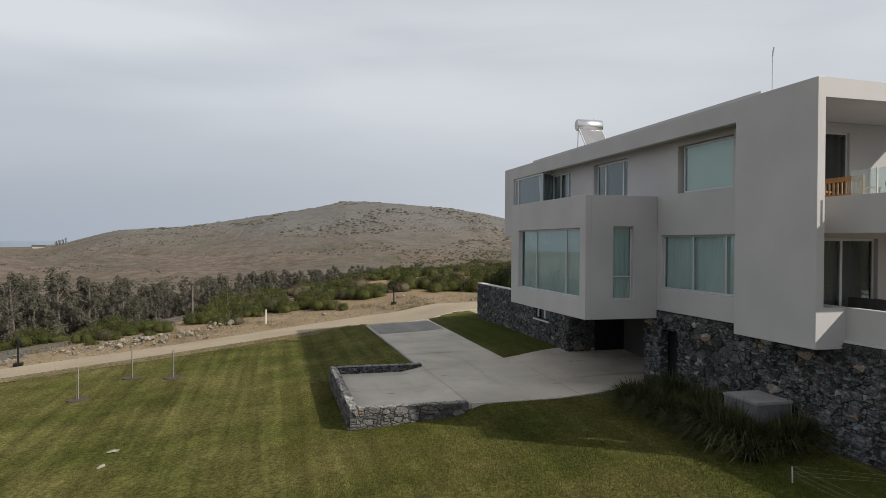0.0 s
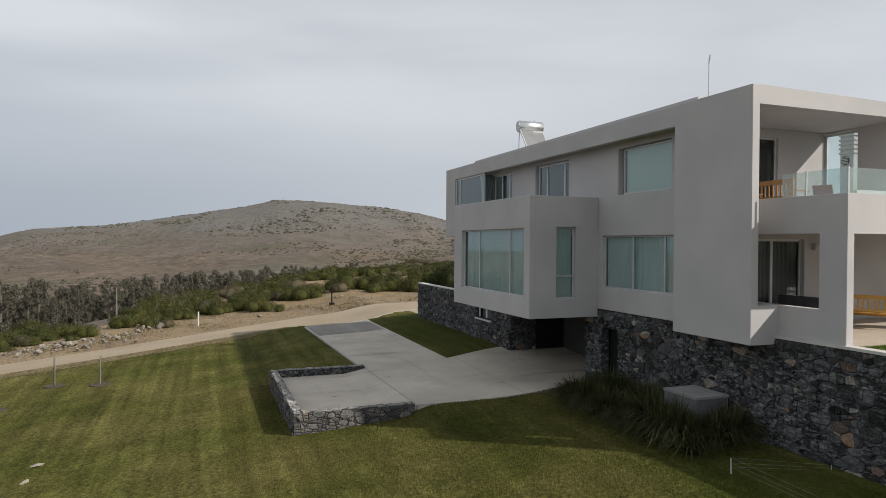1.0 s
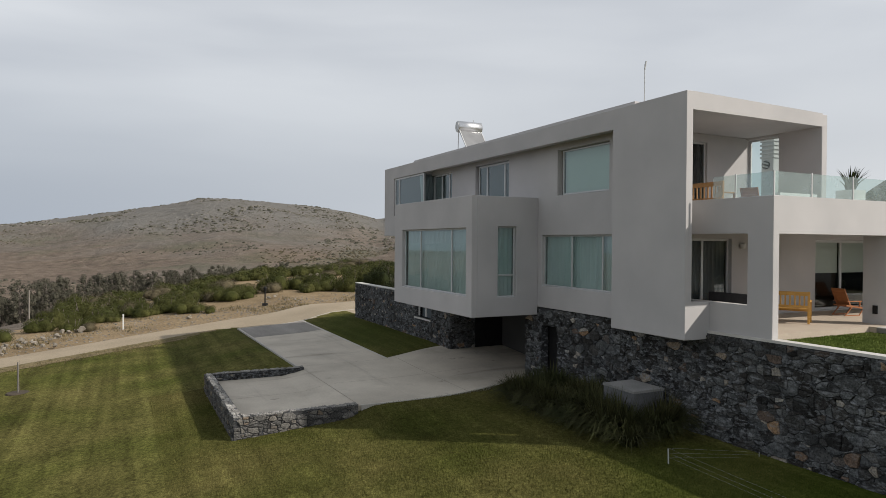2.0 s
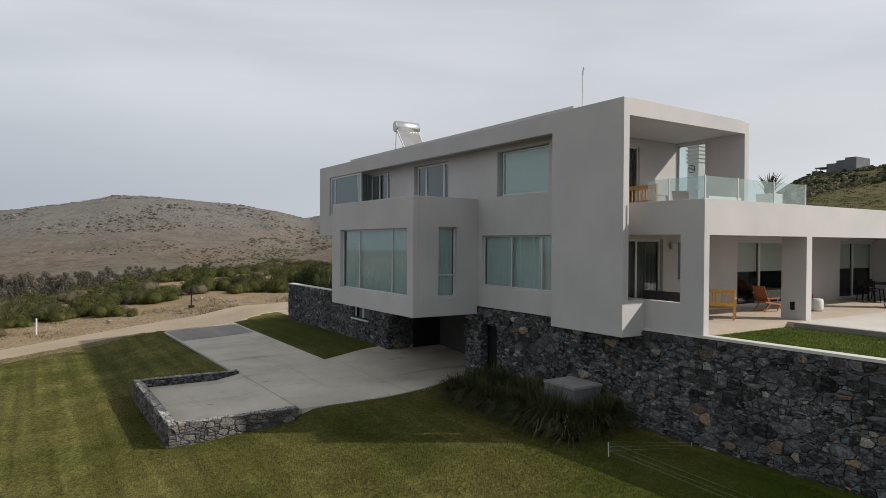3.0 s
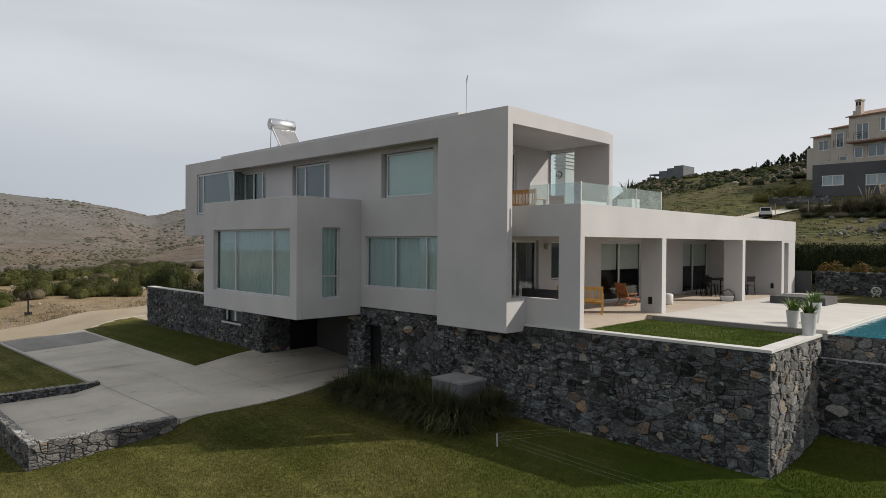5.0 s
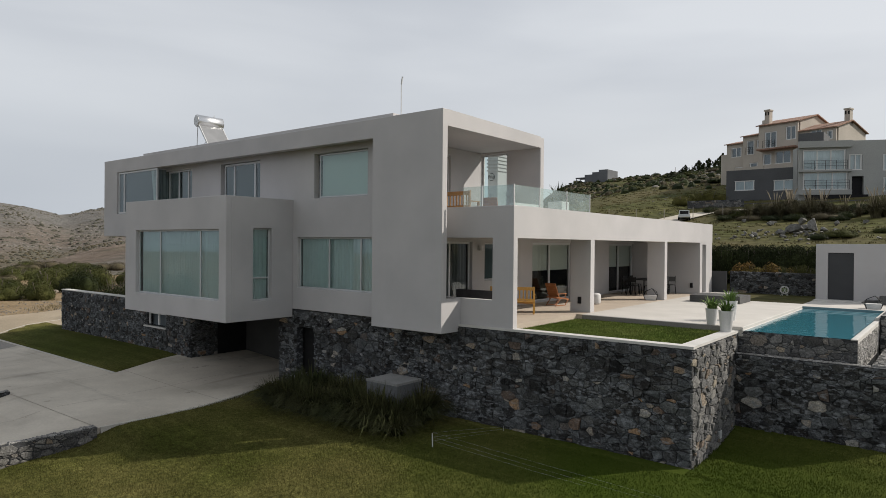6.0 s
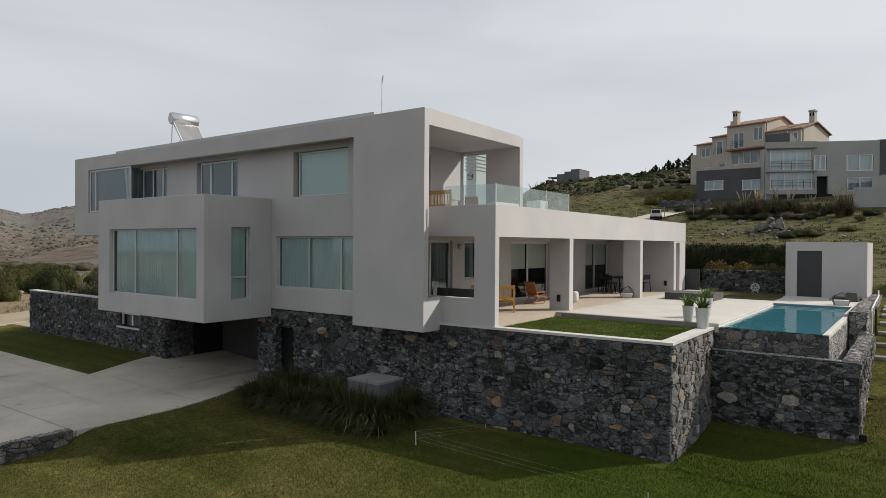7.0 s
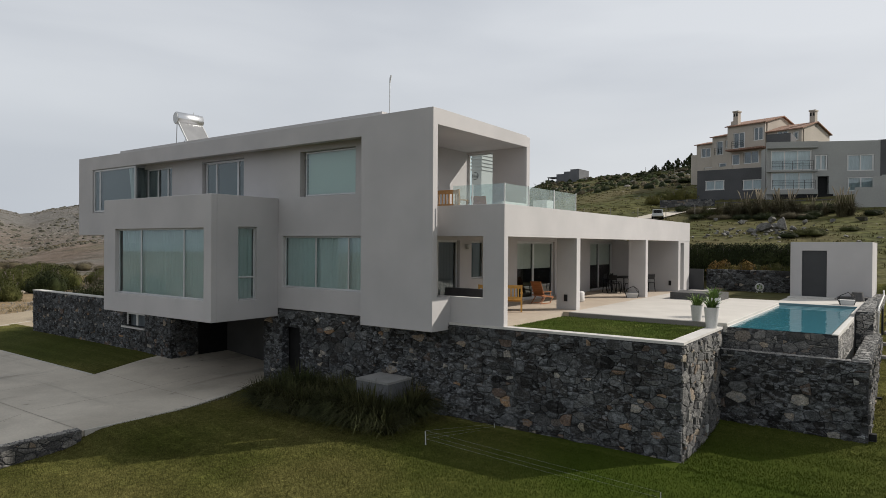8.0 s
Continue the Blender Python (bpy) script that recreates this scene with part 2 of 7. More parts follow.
def flecked(m):
    """Pale lime bloom and chips in drifts over the stone."""
    n, l = m.node_tree.nodes, m.node_tree.links
    p = n["Principled BSDF"]
    col = p.inputs["Base Color"].links[0].from_socket
    geo = n.new("ShaderNodeNewGeometry")
    got = []
    for scale, lo, hi, stretch in ((0.40, 0.38, 0.60, (1, 1, 1.4)), (9.0, 0.50, 0.68, (0.7, 0.7, 1.3))):
        mp, t, r = n.new("ShaderNodeMapping"), n.new("ShaderNodeTexNoise"), n.new("ShaderNodeMapRange")
        mp.inputs["Scale"].default_value = stretch
        t.inputs["Scale"].default_value, t.inputs["Detail"].default_value, t.inputs["Roughness"].default_value = scale, 4.0, 0.65
        r.inputs[1].default_value, r.inputs[2].default_value = lo, hi
        l.new(geo.outputs["Position"], mp.inputs[0])
        l.new(mp.outputs[0], t.inputs["Vector"])
        l.new(t.outputs[0], r.inputs[0])
        got.append(r.outputs[0])
    mul, mix = n.new("ShaderNodeMath"), n.new("ShaderNodeMixRGB")
    mul.operation = "MULTIPLY"
    l.new(got[0], mul.inputs[0])
    l.new(got[1], mul.inputs[1])
    l.new(mul.outputs[0], mix.inputs[0])
    l.new(col, mix.inputs[1])
    mix.inputs[2].default_value = (0.25, 0.262, 0.275, 1)
    l.new(mix.outputs[0], p.inputs["Base Color"])


for k in ("stone", "stone_far", "stone_chip", "mortar"):
    flecked(M[k])


def filmed(m, amount, colour):
    """Lays a thin, uneven pale film on a pane."""
    n, l = m.node_tree.nodes, m.node_tree.links
    out = n["Material Output"].inputs[0]
    clean = out.links[0].from_socket
    film, mx, t, r = n.new("ShaderNodeBsdfDiffuse"), n.new("ShaderNodeMixShader"), n.new("ShaderNodeTexNoise"), n.new("ShaderNodeMapRange")
    film.inputs[0].default_value = (*colour, 1)
    t.inputs["Scale"].default_value, t.inputs["Detail"].default_value = 2.5, 5.0
    l.new(n.new("ShaderNodeTexCoord").outputs["Object"], t.inputs["Vector"])
    r.inputs[1].default_value, r.inputs[2].default_value = 0.3, 0.7
    r.inputs[3].default_value, r.inputs[4].default_value = amount * 0.75, amount * 1.25
    l.new(t.outputs[0], r.inputs[0])
    l.new(r.outputs[0], mx.inputs[0])
    l.new(clean, mx.inputs[1])
    l.new(film.outputs[0], mx.inputs[2])
    l.new(mx.outputs[0], out)


filmed(M["rail"], 0.26, (0.54, 0.66, 0.68))


def stained(m):
    """Adds tyre streaks, moist blotches and paler slabs to the concrete."""
    n, l = m.node_tree.nodes, m.node_tree.links
    p = n["Principled BSDF"]
    col = p.inputs["Base Color"].links[0].from_socket
    geo = n.new("ShaderNodeNewGeometry")
    for scale, stretch, lo, hi, dark in ((1.0, (0.9, 0.10, 1), 0.58, 0.70, 0.62), (1.0, (0.35, 0.5, 1), 0.55, 0.75, 0.78), (1.0, (1.6, 1.1, 1), 0.66, 0.72, 0.55), (1.0, (0.07, 1.3, 1), 0.58, 0.7, 0.82)):
        mp, t, r, h = n.new("ShaderNodeMapping"), n.new("ShaderNodeTexNoise"), n.new("ShaderNodeMapRange"), n.new("ShaderNodeHueSaturation")
        mp.inputs["Scale"].default_value = stretch
        t.inputs["Scale"].default_value, t.inputs["Detail"].default_value, t.inputs["Roughness"].default_value = scale, 6.0, 0.6
        r.inputs[1].default_value, r.inputs[2].default_value, r.inputs[3].default_value, r.inputs[4].default_value = lo, hi, 1.0, dark
        l.new(geo.outputs["Position"], mp.inputs[0])
        l.new(mp.outputs[0], t.inputs["Vector"])
        l.new(t.outputs[0], r.inputs[0])
        l.new(r.outputs[0], h.inputs["Value"])
        l.new(col, h.inputs["Color"])
        col = h.outputs[0]
    l.new(col, p.inputs["Base Color"])


stained(M["concrete"])
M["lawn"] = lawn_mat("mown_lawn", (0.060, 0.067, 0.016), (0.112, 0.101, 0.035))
M["lawn_fresh"] = lawn_mat("fresh_lawn", (0.085, 0.105, 0.024), (0.150, 0.155, 0.050))


# ---- building blocks ----
def thing(name, label, category, at=(0, 0, 0), turn=0.0, group=""):
    ob = new(name)
    ob.matrix_world = pose(*at, 0, 0, turn)
    ob.empty_display_size = 0.2
    return tagged(ob, label, category, group)


def mesh_of(name, bm, material, smooth=False):
    me = bpy.data.meshes.new(name)
    if len(bm.faces) > 1:
        bmesh.ops.recalc_face_normals(bm, faces=bm.faces)
    bm.to_mesh(me)
    bm.free()
    me.materials.append(material)
    if smooth:
        me.polygons.foreach_set("use_smooth", [True] * len(me.polygons))
    return me


def part(name, bm, material, parent=None, label="", smooth=False):
    ob = new(name, mesh_of(name, bm, material, smooth))
    if parent:
        ob.parent = parent
    return tagged(ob, label)


def box(bm, x0, x1, y0, y1, z0, z1, m=None):
    """Adds a box to bm."""
    v = [bm.verts.new((x, y, z)) for x in (x0, x1) for y in (y0, y1) for z in (z0, z1)]
    for f in ((0, 1, 3, 2), (4, 6, 7, 5), (0, 4, 5, 1), (2, 3, 7, 6), (0, 2, 6, 4), (1, 5, 7, 3)):
        bm.faces.new([v[i] for i in f])
    if m is not None:
        bmesh.ops.transform(bm, matrix=m, verts=v)
    return bm


def boxes(*rows):
    bm = bmesh.new()
    for r in rows:
        box(bm, *r)
    return bm


def soft(bm, width=0.012, segments=2):
    """Rounds the edges of bm a little."""
    sharp = [e for e in bm.edges if len(e.link_faces) == 2 and e.calc_face_angle(0) > 0.6]
    bmesh.ops.bevel(bm, geom=sharp, offset=width, segments=segments, affect="EDGES", profile=0.6)
    return bm


def panel(axis, a0, a1, u0, u1, v0, v1, holes=(), cut=0.012):
    """A slab with rectangular holes (u0, u1, v0, v1). axis: the way it is thick, from a0 to a1. u, v: x, z; y, z; or x, y."""
    us = sorted({u0, u1, *(min(max(h[i], u0), u1) for h in holes for i in (0, 1))})
    vs = sorted({v0, v1, *(min(max(h[i], v0), v1) for h in holes for i in (2, 3))})

    def full(i, j):
        if not (0 <= i < len(us) - 1 and 0 <= j < len(vs) - 1):
            return False
        u, v = (us[i] + us[i + 1]) / 2, (vs[j] + vs[j + 1]) / 2
        return not any(h[0] < u < h[1] and h[2] < v < h[3] for h in holes)

    bm, made = bmesh.new(), {}

    def vert(i, j, a):
        if (i, j, a) not in made:
            u, v = us[i], vs[j]
            made[i, j, a] = bm.verts.new({"y": (u, a, v), "x": (a, u, v), "z": (u, v, a)}[axis])
        return made[i, j, a]

    for i in range(len(us) - 1):
        for j in range(len(vs) - 1):
            if full(i, j):
                for a in (a0, a1):
                    bm.faces.new([vert(i, j, a), vert(i + 1, j, a), vert(i + 1, j + 1, a), vert(i, j + 1, a)])
                for di, dj, p, q in ((-1, 0, (0, 0), (0, 1)), (1, 0, (1, 0), (1, 1)), (0, -1, (0, 0), (1, 0)), (0, 1, (0, 1), (1, 1))):
                    if not full(i + di, j + dj):
                        c = [(i + p[0], j + p[1]), (i + q[0], j + q[1])]
                        bm.faces.new([vert(*c[0], a0), vert(*c[1], a0), vert(*c[1], a1), vert(*c[0], a1)])
    bmesh.ops.recalc_face_normals(bm, faces=bm.faces)
    bmesh.ops.dissolve_limit(bm, angle_limit=0.01, verts=bm.verts, edges=bm.edges)
    return soft(bm, cut, 1) if cut else bm


def tube(bm, points, radius, sides=8):
    """A round bar through the points, of one radius or of one radius a point."""
    pts = [Vector(p) for p in points]
    radii = radius if isinstance(radius, (list, tuple)) else [radius] * len(pts)
    rings = []
    for i, p in enumerate(pts):
        d = (pts[min(i + 1, len(pts) - 1)] - pts[max(i - 1, 0)]).normalized()
        side = d.cross(Vector((0, 0, 1)) if abs(d.z) < 0.9 else Vector((1, 0, 0))).normalized()
        up = side.cross(d)
        rings.append([bm.verts.new(p + radii[i] * (math.cos(k * math.tau / sides) * side + math.sin(k * math.tau / sides) * up)) for k in range(sides)])
    for a, b in zip(rings, rings[1:]):
        for k in range(sides):
            bm.faces.new([a[k], a[(k + 1) % sides], b[(k + 1) % sides], b[k]])
    bm.faces.new(rings[0])
    bm.faces.new(rings[-1][::-1])
    return bm


def rod(points, radius, sides=8):
    return tube(bmesh.new(), points, radius, sides)


def smoothstep(a, b, t):
    t = min(max((t - a) / (b - a), 0.0), 1.0)
    return t * t * (3 - 2 * t)


# ---- the lie of the land ----
RIDGE_YAW = (48, 60, 65.6, 68.0, 69.0, 70.0, 71.7, 74.6, 79.0, 82.1, 84.0, 86.2, 90.0, 96.7, 101.9, 103.3, 104.1, 105.5, 107.4, 109.5, 114, 130)
RIDGE_ELEV = (1.6, 3.0, 2.7, 2.2, 1.85, 2.15, 2.5, 2.9, 3.25, 3.38, 3.36, 2.85, 2.2, 1.17, 0.8, 0.4, 0.2, -0.25, -0.5, -0.55, -0.7, -0.8)


def land(x, y):
    """The height of the ground, without cut earth and pavings."""
    z = -2.92 + 0.07 * min(max(y, -40.0), 0.0) - 0.012 * min(max(x, 0.0), 20.0)
    z += 0.3 * smoothstep(-12, -17, x) * smoothstep(-4, 0, y)
    z += 2.85 * smoothstep(2.0, 17.0, y) * smoothstep(-52, -27, x)
    r, yaw = math.hypot(x - 12, y + 14), math.degrees(math.atan2(-(x - 12), y + 14))
    # the hillside behind the pool
    rise = smoothstep(38, 27, abs(yaw)) if yaw > 0 else smoothstep(110, 60, abs(yaw))
    z += rise * max(min(y, 185.0) - 20.0, 0.0) * (0.166 + 0.00013 * max(min(x + 60.0, 80.0), -40.0))
    # the valley below the track
    d = -0.589 * (x + 31.0) - 0.808 * (y + 27.0)
    z -= 0.0 if d < 0 else min(0.165 * d, 22.0 + 0.004 * d) * smoothstep(0, 25, d)
    if r > 330 and 30 < yaw < 150:
        top = math.tan(radians(float(np.interp(yaw, RIDGE_YAW, RIDGE_ELEV)))) * 1500.0 + 2.4
        t = smoothstep(330, 1500, r)
        knob = noise.noise((x * 0.004, y * 0.004, 1.7)) * 14 + noise.noise((x * 0.015, y * 0.015, 4.0)) * 5
        crag = 1 - 2.2 * abs(noise.noise((x * 0.0065, y * 0.0065, 8.0)))
        z = z * (1 - t) + top * t + (knob + 9 * (crag - 0.45) * smoothstep(600, 1000, r)) * smoothstep(330, 800, r) * smoothstep(1300, 900, r)
        if r > 1500:
            z -= (r - 1500) * 0.06
            if r > 1650 and yaw > 99:
                return -4.0   # the bay beyond the hills
    return max(z, -60.0) + 0.04 * noise.noise((x * 0.15, y * 0.15, 0.0)) * smoothstep(20, 60, r)


def sheet(name, cells, material, lift=0.0, label="", category="", kind="structure"):
    """A sheet over the land from polygons of (x, y)."""
    bm, made = bmesh.new(), {}
    for poly in cells:
        vs = []
        for x, y in poly:
            key = (round(x, 3), round(y, 3))
            if key not in made:
                made[key] = bm.verts.new((x, y, land(x, y) + lift))
            vs.append(made[key])
        if len(set(vs)) > 2:
            try:
                bm.faces.new(vs)
            except ValueError:
                pass
    for f in bm.faces:
        f.normal_update()
        if f.normal.z < 0:
            f.normal_flip()
    me = bpy.data.meshes.new(name)
    bm.to_mesh(me)
    bm.free()
    me.materials.append(material)
    me.polygons.foreach_set("use_smooth", [True] * len(me.polygons))
    return tagged(new(name, me), label, category, kind=kind)


radii = [0.0] + [4.0 * 1.036 ** i for i in range(195)]
radii = [r for r in radii if r < 3600]
turns = [radians(a) for a in np.linspace(0, 360, 385)[:-1]]


def polar():
    for i in range(len(radii) - 1):
        for k in range(len(turns)):
            a, b = turns[k], turns[(k + 1) % len(turns)]
            c = [(radii[i], a), (radii[i + 1], a), (radii[i + 1], b), (radii[i], b)]
            yield [(-8 + r * math.cos(t), -6 + r * math.sin(t)) for r, t in (c if i else c[1:] + c[:1])][:4]


def wild_ground():
    """Dry hill country: brown grass, darker scrub in drifts, grey rock on the heights."""
    # ground colours greyed and paled to hold the haze of distance
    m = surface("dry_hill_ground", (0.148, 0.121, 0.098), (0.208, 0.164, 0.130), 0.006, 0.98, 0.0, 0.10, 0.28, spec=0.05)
    n, l = m.node_tree.nodes, m.node_tree.links
    p = n["Principled BSDF"]
    col = p.inputs["Base Color"].links[0].from_socket
    geo = n.new("ShaderNodeNewGeometry")
    sep = n.new("ShaderNodeSeparateXYZ")
    l.new(geo.outputs["Position"], sep.inputs[0])

    def noisy(scale, detail, lo, hi):
        t, r = n.new("ShaderNodeTexNoise"), n.new("ShaderNodeMapRange")
        t.inputs["Scale"].default_value, t.inputs["Detail"].default_value = scale, detail
        t.inputs["Roughness"].default_value = 0.65
        r.inputs[1].default_value, r.inputs[2].default_value = lo, hi
        l.new(geo.outputs["Position"], t.inputs["Vector"])
        l.new(t.outputs[0], r.inputs[0])
        return t, r.outputs[0]

    def blend(a, b, fac):
        x = n.new("ShaderNodeMixRGB")
        l.new(fac, x.inputs[0])
        l.new(a, x.inputs[1])
        x.inputs[2].default_value = (*b, 1)
        return x.outputs[0]

    t, _ = noisy(0.005, 6, 0, 1)
    high = n.new("ShaderNodeMath")
    high.operation = "MULTIPLY_ADD"
    l.new(t.outputs[0], high.inputs[0])
    high.inputs[1].default_value = 130.0
    l.new(sep.outputs[2], high.inputs[2])
    ramp = n.new("ShaderNodeMapRange")
    ramp.inputs[1].default_value, ramp.inputs[2].default_value = 44.0, 100.0
    l.new(high.outputs[0], ramp.inputs[0])
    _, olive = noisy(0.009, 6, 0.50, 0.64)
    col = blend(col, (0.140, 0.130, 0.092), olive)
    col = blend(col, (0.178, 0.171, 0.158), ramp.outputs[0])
    relief, rock = n.new("ShaderNodeBump"), n.new("ShaderNodeTexNoise")
    rock.inputs["Scale"].default_value, rock.inputs["Detail"].default_value, rock.inputs["Roughness"].default_value = 0.03, 9.0, 0.7
    l.new(geo.outputs["Position"], rock.inputs["Vector"])
    l.new(rock.outputs[0], relief.inputs["Height"])
    relief.inputs["Strength"].default_value, relief.inputs["Distance"].default_value = 0.8, 16.0
    l.new(relief.outputs[0], p.inputs["Normal"])
    _, drift = noisy(0.035, 7, 0.54, 0.66)
    half = n.new("ShaderNodeMath")
    half.operation = "MULTIPLY"
    half.inputs[1].default_value = 0.55
    l.new(drift, half.inputs[0])
    col = blend(col, (0.088, 0.082, 0.060), half.outputs[0])
    _, pale = noisy(0.11, 5, 0.62, 0.72)
    half2 = n.new("ShaderNodeMath")
    half2.operation = "MULTIPLY"
    half2.inputs[1].default_value = 0.45
    l.new(pale, half2.inputs[0])
    col = blend(col, (0.30, 0.27, 0.23), half2.outputs[0])
    # fresher turf round the foot of the terrace
    dist, near, fresh = n.new("ShaderNodeVectorMath"), n.new("ShaderNodeMapRange"), n.new("ShaderNodeMixRGB")
    dist.operation = "DISTANCE"
    dist.inputs[1].default_value = (7.6, 0.0, -3.1)
    near.inputs[1].default_value, near.inputs[2].default_value, near.inputs[3].default_value, near.inputs[4].default_value = 2.5, 8.0, 0.8, 0.0
    l.new(geo.outputs["Position"], dist.inputs[0])
    l.new(dist.outputs["Value"], near.inputs[0])
    l.new(near.outputs[0], fresh.inputs[0])
    l.new(col, fresh.inputs[1])
    fresh.inputs[2].default_value = (0.034, 0.058, 0.006, 1)
    l.new(fresh.outputs[0], p.inputs["Base Color"])
    return m


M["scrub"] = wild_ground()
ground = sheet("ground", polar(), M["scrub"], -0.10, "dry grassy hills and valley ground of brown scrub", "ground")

# rough ground beside the track, grass on the hillside, grey rock high on the far hill
M["verge"] = surface("stony_verge", (0.190, 0.138, 0.080), (0.264, 0.201, 0.124), 0.3, 0.97, 0.6, 5, 0.3, spec=0.1)
M["grass"] = surface("hillside_grass", (0.040, 0.050, 0.013), (0.092, 0.088, 0.030), 0.10, 0.97, 0.7, 1.4, 0.45, spec=0.1)
M["sea"] = surface("hazy_sea", (0.19, 0.24, 0.30), (0.22, 0.27, 0.33), 0.002, 0.6, 0.0, 0.01, 0.05)
n, l = M["grass"].node_tree.nodes, M["grass"].node_tree.links
pb, t, r, mx = n["Principled BSDF"], n.new("ShaderNodeTexNoise"), n.new("ShaderNodeMapRange"), n.new("ShaderNodeMixRGB")
t.inputs["Scale"].default_value, t.inputs["Detail"].default_value, t.inputs["Roughness"].default_value = 0.07, 6.0, 0.65
r.inputs[1].default_value, r.inputs[2].default_value, r.inputs[4].default_value = 0.44, 0.60, 0.85
l.new(n.new("ShaderNodeNewGeometry").outputs["Position"], t.inputs["Vector"])
l.new(t.outputs[0], r.inputs[0])
l.new(r.outputs[0], mx.inputs[0])
l.new(pb.inputs["Base Color"].links[0].from_socket, mx.inputs[1])
mx.inputs[2].default_value = (0.108, 0.091, 0.044, 1)   # dry brown drifts
l.new(mx.outputs[0], pb.inputs["Base Color"])
for k in ("verge", "grass", "sea"):
    ground.data.materials.append(M[k])
for f in ground.data.polygons:
    x, y, z = f.center
    wob = noise.noise((x * 0.05, y * 0.05, 9.0)) * 6
    d = -0.589 * (x + 31.0) - 0.808 * (y + 27.0)
    r = math.hypot(x - 12, y + 14)
    if y + wob * 0.3 > 15 and x > -75 and r < 400 and -x < y * 0.9 + 10:
        f.material_index = 2
    elif r > 1600 and x < -1000 and y < 800 and z < -2:
        f.material_index = 3
    elif d + wob < 4 and r < 110:
        f.material_index = 1

# ---- the house ----
house = thing("house", "modern two-storey house of smooth grey plaster on a dark stone base", "house")
P = M["plaster"]
OUT = (-20.6, -2.9, 3.75, 5.8)
part("front_frame", panel("y", 0.0, 0.25, -21.96, 0.0, -0.26, 6.43,
     [OUT, (-14.0, -2.9, -0.27, 3.75), (-22, -14.0, -0.27, 2.67)]), P, house)
part("roof", panel("z", 5.94, 6.41, -21.96, -0.25, 0.25, 5.68), P, house, "flat plastered roof slab")
part("roof_fascia", boxes((-0.25, 0.0, 0.238, 5.692, 5.94, 6.43)), P, house)
part("far_wall", panel("y", 5.68, 5.93, -21.96, 0.0, -0.2, 6.40, [(-2.64, -1.45, 3.2, 5.86), (-1.75, 0.1, -0.3, 2.72)]), P, house)
part("side_wall", panel("x", -21.96, -21.71, 0.25, 5.68, 2.67, 5.94), P, house)
part("upper_floor", panel("z", 2.67, 2.95, -21.71, -2.9, 0.25, 5.68, [(-16.3, -2.8, 0.2, 0.8)]), P, house)
# the set-back wall with its windows
for ob in [o for o in house.children if o.name.split(".")[0] in ("roof", "roof_fascia", "far_wall")]:
    for v in ob.data.vertices:
        if v.co.z > 6.3:
            v.co.z -= 0.09 * min(max((v.co.y - 0.25) / 5.7, 0.0), 1.0)   # falls a little to the back
part("recessed_wall", panel("y", 0.55, 0.80, -16.3, -2.9, -0.06, 5.94,
     [(-16.3, -14.67, 4.0, 5.66), (-12.43, -9.68, 3.6, 5.68), (-6.43, -3.68, 4.03, 5.64), (-7.35, -2.9, 0.74, 2.61), (-14.6, -8.2, 0.0, 2.95)]), P, house)
part("corner_pier", boxes((-21.71, -20.6, 0.25, 0.8, 2.95, 5.94)), P, house)
part("window_head", boxes((-16.90, -16.78, 0.25, 0.55, 5.79, 5.94), (-16.90, -16.3, 0.55, 0.8, 5.66, 5.94)), P, house)
# the bay
part("bay_front", panel("y", -2.29, -2.07, -14.82, -7.6, -0.36, 4.02, [(-13.95, -8.04, 0.37, 2.86)]), P, house)
part("bay_side", panel("x", -7.82, -7.6, -2.07, 0.55, -0.36, 4.02, [(-1.2, -0.4, 0.33, 2.92)]), P, house)
part("bay_side", panel("x", -14.82, -14.6, -2.07, 0.55, -0.36, 4.02), P, house)
part("bay_floor", boxes((-14.6, -7.82, -2.07, 5.6, -0.36, -0.1)), P, house)
part("bay_roof", boxes((-14.6, -7.82, -2.07, 0.55, 3.3, 3.62)), P, house)
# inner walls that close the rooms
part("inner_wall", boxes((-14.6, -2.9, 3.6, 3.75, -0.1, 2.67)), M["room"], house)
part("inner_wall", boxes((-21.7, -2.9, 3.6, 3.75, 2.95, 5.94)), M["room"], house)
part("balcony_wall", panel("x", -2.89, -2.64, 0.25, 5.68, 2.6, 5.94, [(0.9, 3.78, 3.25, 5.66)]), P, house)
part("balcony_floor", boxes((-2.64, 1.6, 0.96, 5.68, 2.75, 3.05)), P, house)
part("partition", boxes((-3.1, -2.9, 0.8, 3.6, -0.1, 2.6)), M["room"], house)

# the garden wing with its colonnade
X1 = 1.9
part("wing_front", panel("y", 0.94, 1.18, -2.6, X1, -0.04, 3.55, [(-1.5, 1.17, 0.76, 2.6)]), P, house)
part("return_wall", boxes((-0.25, 0.0, 0.238, 0.938, -0.26, 0.76)), P, house)
part("fascia", panel("x", X1 - 0.25, X1, 1.168, 19.93, 2.6, 3.55, cut=0), P, house)
part("wing_roof", panel("z", 2.72, 3.05, -6.0, X1 - 0.25, 5.93, 19.9), P, house)
part("wing_parapet", boxes((-6.0, X1 - 0.25, 19.7, 19.93, 3.05, 3.53)), P, house)
part("column", soft(boxes((1.13, X1, 5.92, 6.22, 0.05, 2.6)), 0.012, 1), P, house)
part("column", soft(boxes((1.13, X1, 13.1, 13.4, 0.05, 2.6)), 0.012, 1), P, house)
part("end_wall", panel("y", 17.95, 18.2, -1.5, X1, 0.05, 2.6), P, house)
part("end_pier", panel("x", X1 - 0.25, X1 - 0.01, 18.2, 19.93, -0.2, 2.6, [(18.35, 18.95, 0.1, 2.5)]), P, house)
